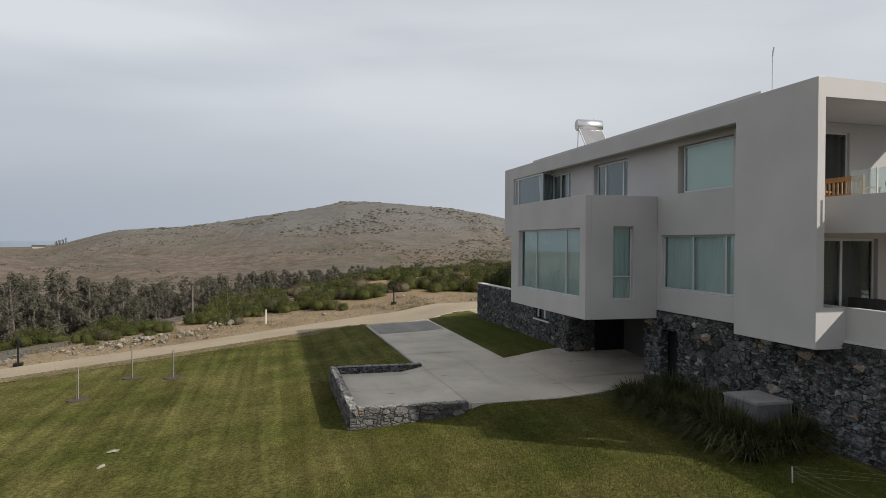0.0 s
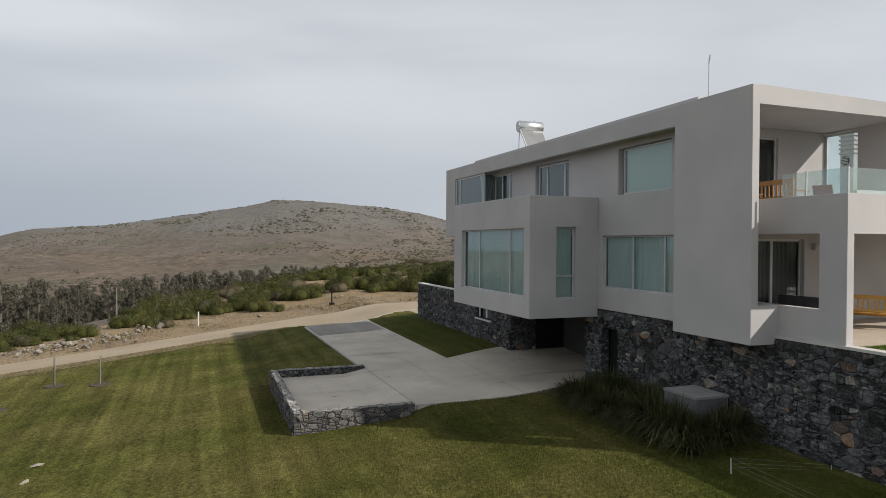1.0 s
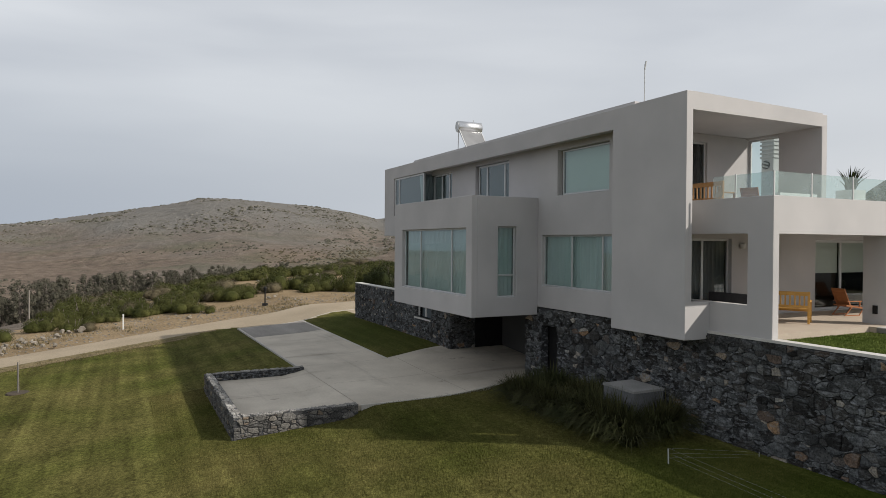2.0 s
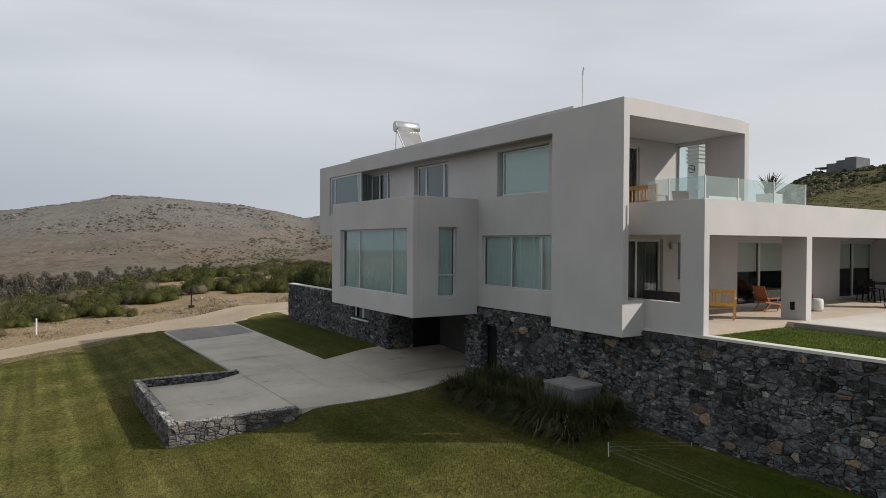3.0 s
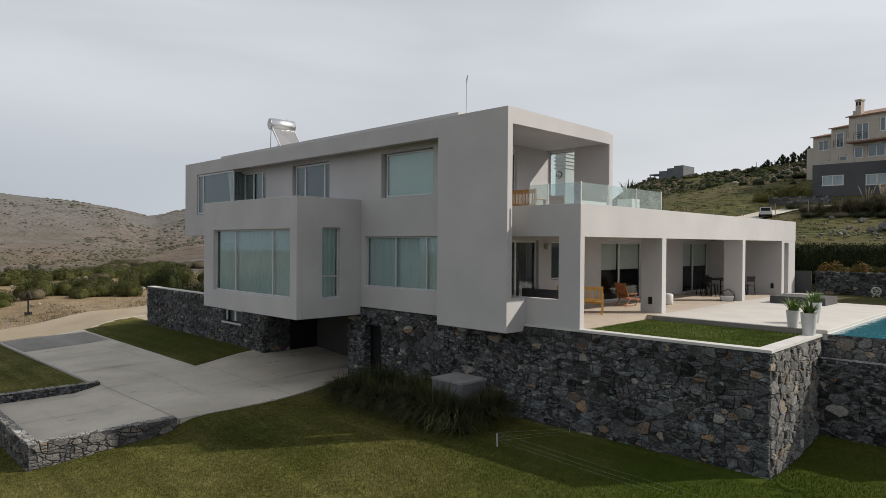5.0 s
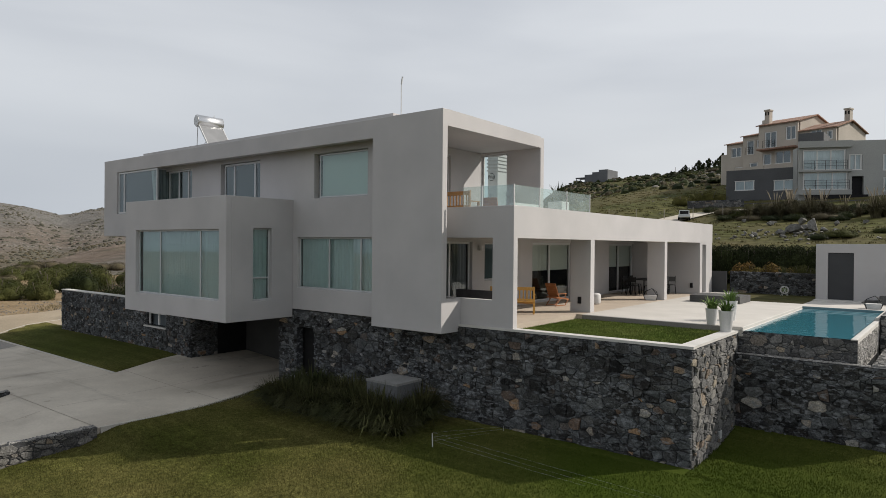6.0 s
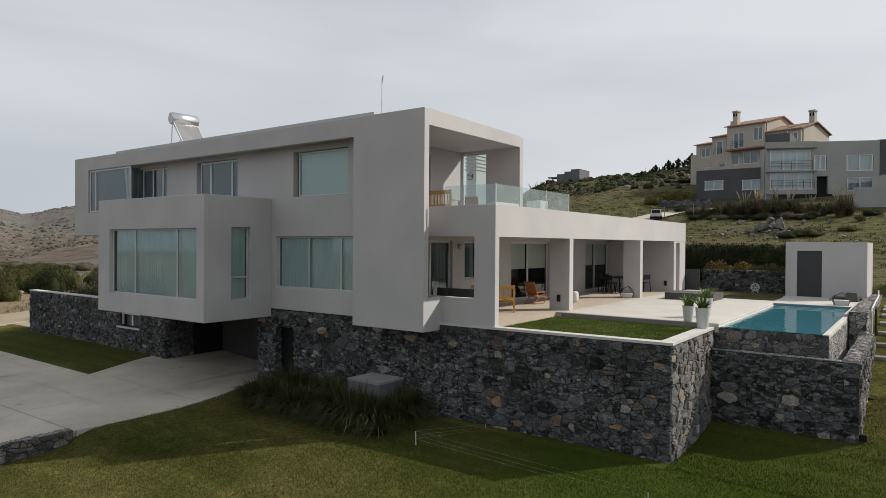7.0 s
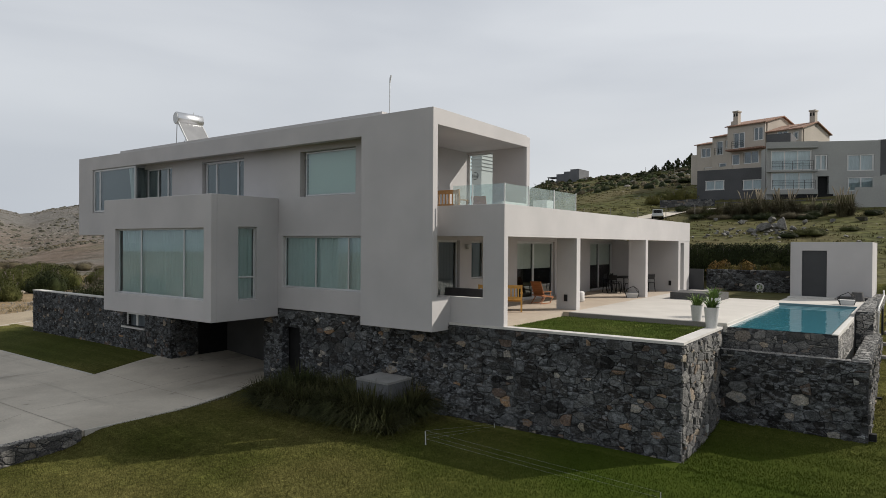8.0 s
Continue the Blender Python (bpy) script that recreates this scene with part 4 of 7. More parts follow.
bm.faces.new([bm.verts.new(c) for c in ((7.09, 5.225, -0.03), (9.71, 5.225, -0.03), (9.71, 14.14, -0.03), (7.09, 14.14, -0.03))])
part("water", bm, M["water"], pool, "still blue pool water")
M["tiles"] = surface("blue_pool_tiles", (0.10, 0.19, 0.22), (0.14, 0.24, 0.27), 2.0, 0.4, 0.1, 20, 0.1)
part("tile_band", boxes((7.0, 9.8, 14.151, 14.30, -0.05, 0.06)), M["tiles"], pool, "blue tiled step")

for y in (12.7, 13.25, 13.8):
    part("pool_step", boxes((7.1, 9.7, y, y + 0.14, -0.3, -0.024)), M["tiles"], pool, "blue tiled step edge")

# walls at the back of the terrace
# the darker hillside grass colour carries the shade on this strip
setting("terrace_back_lawn", boxes((2.91, 6.85, 15.31, 20.99, -0.3, 0.03)), M["grass"], "dark shaded strip of grass before the back wall", "lawn")
setting("terrace_back_paving", boxes((1.95, 2.90, 18.2, 21.0, -0.3, 0.068)), M["paving"], "pale paving beside the porch", "terrace")
wall_back = setting("wall_back", boxes((2.5, 6.87, 21.0, 21.35, -1.0, 1.12)), S, "dark rubble stone wall behind the terrace", "stone wall")
setting("dark_gate", boxes((1.75, 2.55, 20.2, 20.26, -0.1, 1.15)), M["dark"], "dark grey metal screen beside the porch", "gate")
wall_right = setting("wall_right", boxes((9.90, 10.40, 10.95, 21.4, -2.0, 0.15)), S, "weathered rubble wall beside the pool store", "stone wall")

# ---- stone faces ----
def clip(poly, px, py, nx, ny):
    """Keeps what lies on the side of the line through (px, py) away from (nx, ny)."""
    out = []
    for i, (ax, ay) in enumerate(poly):
        bx, by = poly[(i + 1) % len(poly)]
        da, db = (ax - px) * nx + (ay - py) * ny, (bx - px) * nx + (by - py) * ny
        if da <= 0:
            out.append((ax, ay))
        if (da < 0 < db) or (db < 0 < da):
            t = da / (da - db)
            out.append((ax + (bx - ax) * t, ay + (by - ay) * t))
    return out


def rubble(w, h, size, rng, holes=()):
    """Irregular stones that fill a face w wide and h high, large ones with chips between them: polygons of (u, v)."""
    tall = 1.6                       # stones lie flat: heights count more than widths
    cell, grid, seeds = size * 0.9, {}, []

    def near(u, v, reach):
        i, j, k = int(u // cell), int(v // cell), int(reach // cell) + 1
        for a in range(i - k, i + k + 1):
            for b in range(j - k, j + k + 1):
                yield from grid.get((a, b), ())

    hv = h * tall
    for r, tries in ((0.78, 1.5), (0.50, 5.0), (0.30, 14.0), (0.16, 22.0)):
        for _ in range(int(tries * w * hv / (size * size * 2.2)) + 1):
            q = r * size * rng.uniform(0.85, 1.15)
            u, v = rng.uniform(-size * 0.4, w + size * 0.4), rng.uniform(-size * 0.4, hv + size * 0.4)
            if all(math.hypot(u - s[0], v - s[1]) > (q + s[2]) * 0.64 for s in near(u, v, q + size * 0.8)):
                s = (u, v, q)
                seeds.append(s)
                grid.setdefault((int(u // cell), int(v // cell)), []).append(s)
    out = []
    for s in seeds:
        u, v, q = s
        if not (0 <= u <= w and 0 <= v <= hv):
            continue
        g = size * 1.3
        poly = [(max(0, u - g), max(0, v - g)), (min(w, u + g), max(0, v - g)), (min(w, u + g), min(hv, v + g)), (max(0, u - g), min(hv, v + g))]
        for t in near(u, v, size * 2.4):
            if t is s or len(poly) < 3:
                continue
            du, dv = t[0] - u, t[1] - v
            dd = du * du + dv * dv
            f = (dd + q * q - t[2] * t[2]) / (2 * dd)
            poly = clip(poly, u + du * f, v + dv * f, du, dv)
        poly = [(a, b / tall) for a, b in poly]
        v /= tall
        for h0, h1, g0, g1 in holes:
            if h0 < u < h1 and g0 < v < g1:
                poly = []
            elif poly and min(h1 - u, u - h0, g1 - v, v - g0) > -size * 1.5:
                gaps = [(h0 - u, (h0, 0, 1, 0)), (u - h1, (h1, 0, -1, 0)), (g0 - v, (0, g0, 0, 1)), (v - g1, (0, g1, 0, -1))]
                poly = clip(poly, *max(gaps)[1])
        if len(poly) > 2:
            out += broken(poly, size, rng)
    return out


def area(poly):
    return abs(sum(a[0] * b[1] - b[0] * a[1] for a, b in zip(poly, poly[1:] + poly[:1]))) / 2


def broken(poly, size, rng):
    """Splits a cell into angular stones, mostly level and upright, of very uneven size."""
    goal = size * size * rng.choice((0.2, 0.4, 0.7, 1.0, 1.5))
    if area(poly) < goal or len(poly) < 3:
        return [poly] if len(poly) > 2 else []
    us, vs = [p[0] for p in poly], [p[1] for p in poly]
    wide, high = max(us) - min(us), max(vs) - min(vs)
    t = rng.choice((0.3, 0.4, 0.5, 0.6, 0.72))
    tilt = rng.uniform(-0.2, 0.2)
    if wide * rng.uniform(0.7, 1.3) > high * 1.5:
        px, py, nx, ny = min(us) + wide * t, (min(vs) + max(vs)) / 2, math.cos(tilt), math.sin(tilt)
    else:
        px, py, nx, ny = (min(us) + max(us)) / 2, min(vs) + high * t, math.sin(tilt), math.cos(tilt)
    return broken(clip(poly, px, py, nx, ny), size, rng) + broken(clip(poly, px, py, -nx, -ny), size, rng)


def stone_mesh(poly, place, rng, joint=0.014, proud=(0.015, 0.05)):
    """Vertices and faces of one stone about its centre. place(u, v, d): the spot d metres out of the face."""
    cu, cv = sum(p[0] for p in poly) / len(poly), sum(p[1] for p in poly) / len(poly)
    pts = []
    for i, (a, b) in enumerate(poly):
        pa, pb = poly[i - 1]
        if math.hypot(a - pa, b - pb) > 0.02:
            pts.append((a, b))
    if len(pts) < 3:
        return None
    out, depth, tilt = [], rng.uniform(*proud), (rng.uniform(-0.10, 0.10), rng.uniform(-0.13, 0.13))
    soft_pts = []
    for i, p in enumerate(pts):
        f0, f1 = rng.uniform(0.03, 0.16), rng.uniform(0.03, 0.16)
        q, r = pts[i - 1], pts[(i + 1) % len(pts)]
        for o, f in ((q, f0), (r, f1)):
            soft_pts.append((p[0] + (o[0] - p[0]) * f, p[1] + (o[1] - p[1]) * f))
        if math.hypot(r[0] - p[0], r[1] - p[1]) > 0.09:      # a long edge is broken, not straight
            t, dent = rng.uniform(0.35, 0.65), rng.uniform(0.0, 0.07)
            m = (p[0] + (r[0] - p[0]) * t, p[1] + (r[1] - p[1]) * t)
            soft_pts.append((m[0] + (cu - m[0]) * dent, m[1] + (cv - m[1]) * dent))
    n = len(soft_pts)
    reach = max(math.hypot(a - cu, b - cv) for a, b in soft_pts)
    if reach < 0.025:
        return None
    for inset, d in ((joint, -0.03), (joint, depth * 0.55), (joint + 0.010, depth)):
        for a, b in soft_pts:
            r = math.hypot(a - cu, b - cv) + 1e-6
            s = max(1 - inset / r, 0.4)
            x, y = (a - cu) * s, (b - cv) * s
            wob = rng.uniform(-0.006, 0.006) if d > 0 else 0
            out.append((cu + x, cv + y, d + (x * tilt[0] + y * tilt[1] if d > 0 else 0) + wob))
    out.append((cu, cv, depth + rng.uniform(0.0, 0.012)))
    faces = []
    for ring in (0, n):
        faces += [(ring + k, ring + (k + 1) % n, ring + n + (k + 1) % n, ring + n + k) for k in range(n)]
    faces += [(2 * n + k, 2 * n + (k + 1) % n, 3 * n) for k in range(n)]
    return [place(*p) for p in out], faces, place(cu, cv, 0)


def stone_face(parent, origin, along, up, size, w, h, seed, holes=(), single=True, joint=0.007, proud=(0.015, 0.05), material="stone"):
    """Covers a face with rubble. single: every stone its own object under the parent, up to 300; the rest joined."""
    rng = random.Random(seed)
    o, a, b = Vector(origin), Vector(along), Vector(up)
    out = a.cross(b).normalized()

    def place(u, v, d):
        return o + a * u + b * v + out * d

    rest, made = {"_far": ([], []), "_chip": ([], [])}, 0
    polys = rubble(w, h, size, rng, holes)
    for poly in polys:
        got = stone_mesh(poly, place, rng, joint, proud)
        if not got:
            continue
        verts, faces, centre = got
        large = max(math.hypot(p[0] - poly[0][0], p[1] - poly[0][1]) for p in poly) > 0.15
        if single and made < 300 and large:
            me = bpy.data.meshes.new("stone")
            me.from_pydata([v - centre for v in verts], [], faces)
            me.materials.append(M[material])
            ob = new("stone", me)
            ob.parent = parent
            ob.location = centre
            made += 1
        else:
            rest_v, rest_f = rest["_far" if large or material != "stone" else "_chip"]
            k = len(rest_v)
            rest_v += verts
            rest_f += [tuple(i + k for i in f) for f in faces]
    for key, (rest_v, rest_f) in rest.items():
        if rest_v:
            me = bpy.data.meshes.new("stones")
            me.from_pydata(rest_v, [], rest_f)
            me.materials.append(M[material + key])
            ob = new("rubble_rest" if key == "_far" else "stone_chip_rest", me)
            ob.parent = parent
            tagged(ob, kind="stuff")


X, Y, Z = (1, 0, 0), (0, 1, 0), (0, 0, 1)
NY = (0, -1, 0)
SX = (math.cos(0.035), math.sin(0.035), 0)
stone_face(wall_terrace, (0.0, 0.85, -3.4), SX, Z, 0.36, 6.95, 3.28, 11, joint=0.006, proud=(0.01, 0.065))
stone_face(wall_house, (-8.4 * SX[0], 0.85 - 8.4 * SX[1], -3.3), SX, Z, 0.36, 8.4, 3.22, 12, [(1.0, 1.95, 0.85, 2.58)], joint=0.006, proud=(0.01, 0.065))
# side faces and tops in paler rubble: part of their sunlight is in the colour
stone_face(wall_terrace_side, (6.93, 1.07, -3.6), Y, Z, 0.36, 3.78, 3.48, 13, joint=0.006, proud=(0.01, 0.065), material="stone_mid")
stone_face(wall_pool, (6.95, 4.85, -3.6), X, Z, 0.36, 3.65, 2.92, 14, joint=0.006, proud=(0.01, 0.065))
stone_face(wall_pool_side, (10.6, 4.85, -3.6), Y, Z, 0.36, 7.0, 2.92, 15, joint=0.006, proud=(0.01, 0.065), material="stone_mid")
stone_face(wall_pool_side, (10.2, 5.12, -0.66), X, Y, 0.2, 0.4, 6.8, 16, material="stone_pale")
stone_face(wall_pool, (6.93, 4.85, -0.66), X, Y, 0.2, 3.27, 0.27, 17, material="stone_pale", proud=(0.005, 0.02))
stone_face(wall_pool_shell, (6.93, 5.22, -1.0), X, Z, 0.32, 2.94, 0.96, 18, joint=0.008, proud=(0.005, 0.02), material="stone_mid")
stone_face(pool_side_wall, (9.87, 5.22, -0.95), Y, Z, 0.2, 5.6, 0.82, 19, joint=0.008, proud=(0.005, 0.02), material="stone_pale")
stone_face(wall_left, (-28.2, 0.42, -3.0), X, Z, 0.30, 13.7, 2.62, 20, [(9.8, 11.6, 1.45, 2.1)])
stone_face(wall_left_in, (-14.5, 0.42, -2.9), Y, Z, 0.3, 1.34, 2.5, 21)
stone_face(wall_garage, (-8.4, 3.3, -3.0), NY, Z, 0.3, 2.35, 2.6, 22)
hz = land(-9.5, 60.0)
wall_hill = setting("wall_hillside", boxes((-12.5, -6.6, 60.0, 60.5, hz - 1.0, hz + 0.75)), S, "low dry-stone wall below the charcoal house", "stone wall")
stone_face(wall_hill, (-12.5, 60.0, hz - 0.6), X, Z, 0.55, 5.9, 1.35, 51, material="stone_mid")
# low wall: faces out and in, and on top
stone_face(low_wall["front"], (-14.6, -10.46, -4.1), X, Z, 0.30, 7.2, 1.15, 31, joint=0.012, material="stone_low")
stone_face(low_wall["front"], (-14.6, -10.46, -2.95), X, Y, 0.24, 7.2, 0.28, 32, proud=(0.005, 0.025), material="stone_pale")
stone_face(low_wall["side"], (-7.40, -10.46, -4.1), Y, Z, 0.30, 3.9, 1.15, 33, joint=0.012, material="stone_low")
stone_face(low_wall["side"], (-7.68, -10.18, -2.95), X, Y, 0.22, 0.28, 3.62, 34, proud=(0.005, 0.025), material="stone_pale")
stone_face(low_wall["back"], (-14.32, -10.18, -3.32), Y, Z, 0.225, 3.6, 0.36, 35)
stone_face(low_wall["back"], (-14.6, -10.18, -2.95), X, Y, 0.22, 0.28, 3.62, 36, proud=(0.005, 0.025), material="stone_pale")
stone_face(wall_back, (2.55, 21.0, -0.3), X, Z, 0.30, 4.3, 1.45, 41)
stone_face(wall_right, (10.40, 10.95, -1.6), Y, Z, 0.28, 10.4, 1.75, 42, material="stone_pale")
stone_face(wall_right, (9.90, 10.95, -1.6), X, Z, 0.24, 0.5, 1.75, 43, material="stone_pale")
stone_face(wall_right, (9.90, 10.95, 0.15), X, Y, 0.24, 0.5, 10.4, 44, material="stone_pale", proud=(0.005, 0.03))

# ---- plants and rocks ----
def leaf_mat(name, a, b, spread=0.3):
    return surface(name, a, b, 0.6, 0.8, 0.0, 3.0, 0.25, vary="island", spread=spread, spec=0.12)


M.update(
    euc=leaf_mat("eucalyptus_leaves", (0.062, 0.062, 0.046), (0.104, 0.097, 0.073), 0.2),
    bush=leaf_mat("bush_leaves", (0.038, 0.046, 0.012), (0.076, 0.077, 0.024), 0.14),
    bush_dry=leaf_mat("dry_bush_leaves", (0.062, 0.054, 0.032), (0.105, 0.088, 0.054), 0.25),
    hedge=leaf_mat("hedge_leaves", (0.016, 0.023, 0.008), (0.034, 0.042, 0.014), 0.45),
    flower=leaf_mat("orange_leaves", (0.165, 0.090, 0.026), (0.085, 0.085, 0.024), 0.5),
    blade=leaf_mat("grass_blades", (0.024, 0.033, 0.011), (0.062, 0.060, 0.026), 0.6),
    pampas=leaf_mat("pampas_blades", (0.050, 0.048, 0.026), (0.110, 0.096, 0.056), 0.45),
    plume=leaf_mat("pampas_plumes", (0.26, 0.22, 0.16), (0.34, 0.29, 0.21), 0.2),
    aloe=leaf_mat("aloe_leaves", (0.09, 0.15, 0.04), (0.16, 0.22, 0.07), 0.25),
    bark=surface("grey_bark", (0.10, 0.085, 0.07), (0.16, 0.14, 0.12), 2.0, 0.95, 0.5, 12, 0.3),
    rock_grey=surface("lichened_granite", (0.115, 0.110, 0.100), (0.20, 0.194, 0.18), 1.5, 0.95, 0.8, 7, 0.35, vary="object", spread=0.25),
    rock=surface("pale_granite", (0.17, 0.15, 0.122), (0.285, 0.258, 0.217), 1.5, 0.95, 0.7, 8, 0.25, vary="object", spread=0.25),
    rock_far=surface("pale_granite_joined", (0.14, 0.128, 0.11), (0.20, 0.185, 0.16), 1.5, 0.95, 0.7, 8, 0.25, vary="island", spread=0.3),
)


def from_lists(name, verts, faces, material, parent=None, label="", kind=""):
    me = bpy.data.meshes.new(name)
    me.from_pydata(verts, [], faces)
    me.materials.append(material)
    ob = new(name, me)
    if parent:
        ob.parent = parent
    return tagged(ob, label, kind=kind)


def leaves(rng, blobs, count, size, core=0.70):
    """Small leaf quads, mostly near the surface of the blobs (x, y, z, rx, ry, rz)."""
    verts, faces = [], []
    weight = [b[3] * b[4] + b[4] * b[5] for b in blobs]
    for b in rng.choices(blobs, weight, k=count):
        d = Vector((rng.gauss(0, 1), rng.gauss(0, 1), rng.gauss(0, 1))).normalized()
        if d.z < -0.5:
            d.z = -d.z
        r = rng.uniform(0.82, 1.08) if core > 0.6 else rng.uniform(0.55, 1.05) ** 0.6
        c = Vector((b[0] + d.x * b[3] * r, b[1] + d.y * b[4] * r, max(b[2] + d.z * b[5] * r, 0.02)))
        n = (d + Vector((rng.uniform(-1, 1), rng.uniform(-1, 1), rng.uniform(-0.4, 1))) * 0.8).normalized()
        t = n.orthogonal().normalized()
        t = (Matrix.Rotation(rng.uniform(0, 6.3), 3, n) @ t) * size * rng.uniform(0.5, 1.3)
        s = n.cross(t) * rng.uniform(0.4, 0.8)
        k = len(verts)
        verts += [c - t, c + s + n * size * 0.2, c + t, c - s]
        faces.append((k, k + 1, k + 2, k + 3))
    for b in blobs:                    # dense twigs inside each clump
        o, k, rows = rng.uniform(0, 9), len(verts), 5
        for i in range(rows + 1):
            for j in range(8):
                t, a = math.pi * i / rows, math.tau * j / 8
                q = core * (1 + 0.22 * noise.noise((i * 0.9 + o, j * 0.8, o)))
                verts.append(Vector((b[0] + b[3] * q * math.sin(t) * math.cos(a), b[1] + b[4] * q * math.sin(t) * math.sin(a), max(b[2] + b[5] * q * math.cos(t), 0.01))))
        faces += [(k + 8 * i + j, k + 8 * i + (j + 1) % 8, k + 8 * i + 8 + (j + 1) % 8, k + 8 * i + 8 + j) for i in range(rows) for j in range(8)]
    return verts, faces


def bush_kind(rng, material, count, size, flat=0.55):
    blobs = []
    for _ in range(rng.randint(5, 8)):
        a, r = rng.uniform(0, 6.3), rng.uniform(0.0, 0.62)
        w = rng.uniform(0.3, 0.5)
        blobs.append((r * math.cos(a), r * math.sin(a), w * flat * 0.7, w, w * rng.uniform(0.8, 1.2), w * flat * rng.uniform(0.9, 1.6)))
    v, f = leaves(rng, blobs, count, size)
    me = bpy.data.meshes.new("crown")
    me.from_pydata(v, [], f)
    me.polygons.foreach_set("use_smooth", [True] * len(me.polygons))
    me.materials.append(material)
    stems = bmesh.new()
    for _ in range(4):
        a = rng.uniform(0, 6.3)
        tube(stems, [(0, 0, -0.1), (0.25 * math.cos(a), 0.25 * math.sin(a), 0.2), (0.4 * math.cos(a), 0.4 * math.sin(a), 0.42 * flat * 2)], [0.03, 0.02, 0.01], 5)
    return me, mesh_of("stem", stems, M["bark"])


rng = random.Random(7)
M["bush_gold"] = leaf_mat("golden_bush_leaves", (0.070, 0.070, 0.018), (0.120, 0.110, 0.032), 0.14)
BUSHES = [bush_kind(rng, M["bush"], 5200, 0.020) for _ in range(3)] + [bush_kind(rng, M["bush_dry"], 3600, 0.020) for _ in range(2)] + [bush_kind(rng, M["hedge"], 6000, 0.022), bush_kind(random.Random(14), M["bush_gold"], 6000, 0.020)]


def plant(name, meshes, at, scale, turn, label, category, group):
    e = thing(name, label, category, at, turn, group)
    e.scale = scale
    for part_name, me in meshes:
        ob = new(part_name, me)
        ob.parent = e
    return e


def bush(x, y, w, h, kind, label="rounded green shrub on rough ground", group="shrubs on the slope", z=None):
    crown, stem = BUSHES[kind]
    plant("shrub", (("crown", crown), ("stem", stem)), (x, y, (land(x, y) - 0.12) if z is None else z), (w, w * rng.uniform(0.8, 1.2), h * 1.6), rng.uniform(0, 360), label, "shrub", group)


def edge_point(s, d):
    """A spot s metres along the edge of the valley and d metres down from it."""
    return -31.0 - 0.808 * s - 0.589 * d, -27.0 + 0.589 * s - 0.808 * d


west = [Vector(b) for a, b in strip(line, 2.1, 2.1)]
for _ in range(260):
    i = rng.randrange(4, len(west) - 13)
    p = west[i] + (west[i + 1] - west[i]) * rng.random()
    d = 6.5 + 16 * rng.random() ** 1.2 + (4 if p.y > -8 else 0)
    x, y = p.x - 0.84 * d, p.y - 0.54 * d
    if noise.noise((x * 0.16, y * 0.16, 6.0)) < (0.14 if p.y < -11 else 0.05):
        continue
    w = rng.uniform(0.7, 1.6) if d < 10 else rng.uniform(1.0, 2.5)
    k = rng.choice((0, 1, 2, 0, 1, 2, 0, 3))
    bush(x, y, w, w * rng.uniform(0.6, 1.0) * (0.72 if p.y < -11 else 1.0), k, "dry brown shrub on the slope" if k == 3 else "rounded green shrub on rough ground")
for x, y, w, k in ((-46.6, -9.8, 2.1, 0), (-44.6, -8.2, 1.7, 1), (-42.8, -7.0, 0.9, 2), (-50.4, -12.0, 1.9, 0), (-47.5, -12.6, 1.5, 3), (-40.8, -16.4, 1.4, 1), (-42.0, -18.4, 1.6, 0), (-39.4, -15.4, 0.9, 3), (-54.2, -2.6, 1.7, 0),
                   (-56.2, 0.6, 1.9, 1), (-57.8, 3.6, 1.8, 2), (-60.2, 6.0, 1.9, 0), (-62.8, 8.2, 2.0, 1), (-52.6, -6.0, 1.3, 4), (-38.8, -20.5, 1.3, 2), (-39.6, -23.5, 1.5, 0), (-37.6, -25.5, 1.2, 1)):
    bush(x, y, w, w * 0.85, k, "rounded green shrub beside the dirt track" if k < 3 else "dry brown shrub beside the dirt track")
# shrubs along the brow of the plateau
BROW = []
for _ in range(46):
    t, w = rng.random(), rng.uniform(1.3, 2.5)
    BROW.append((-64 - 24 * t + rng.uniform(-3, 3), -9 + 21 * t + rng.uniform(-3.5, 3.5), w, w * rng.uniform(0.55, 0.85)))
# shrubs that rise behind the garden wall
for x in (-27.6, -26.7, -25.7, -24.8, -23.9):
    bush(x, 2.6, rng.uniform(0.9, 1.2), rng.uniform(2.7, 3.0), 5, "dark green shrub behind the stone wall", "shrubs behind the wall")
# the thicket across the dirt track
for x, y, w, k in ((-61, 11.5, 2.4, 0), (-57.5, 13.5, 2.5, 5), (-65.5, 13.5, 2.6, 1), (-61.5, 16.5, 2.8, 0), (-67, 18.5, 2.8, 5), (-55.5, 18.0, 2.2, 3), (-71, 15.5, 2.4, 1), (-58, 20, 2.6, 0), (-75, 19, 2.6, 0), (-64, 22, 2.8, 1), (-53, 21, 2.4, 4)):
    bush(x, y, w, w * 1.0, k, "large rounded green shrub across the dirt track", "thicket across the track")
# thickets where the plateau runs out
for x, y, w in ((-35, 11, 3.2), (-37.5, 13.5, 3.6), (-40, 12.5, 3.0), (-43, 16, 3.8), (-33, 13, 3.4), (-47, 18, 3.6), (-50, 16, 3.0)):
    bush(x, y, w, w * 0.6, 0 if w > 3.3 else 5, "large dark green shrub beside the dirt track")
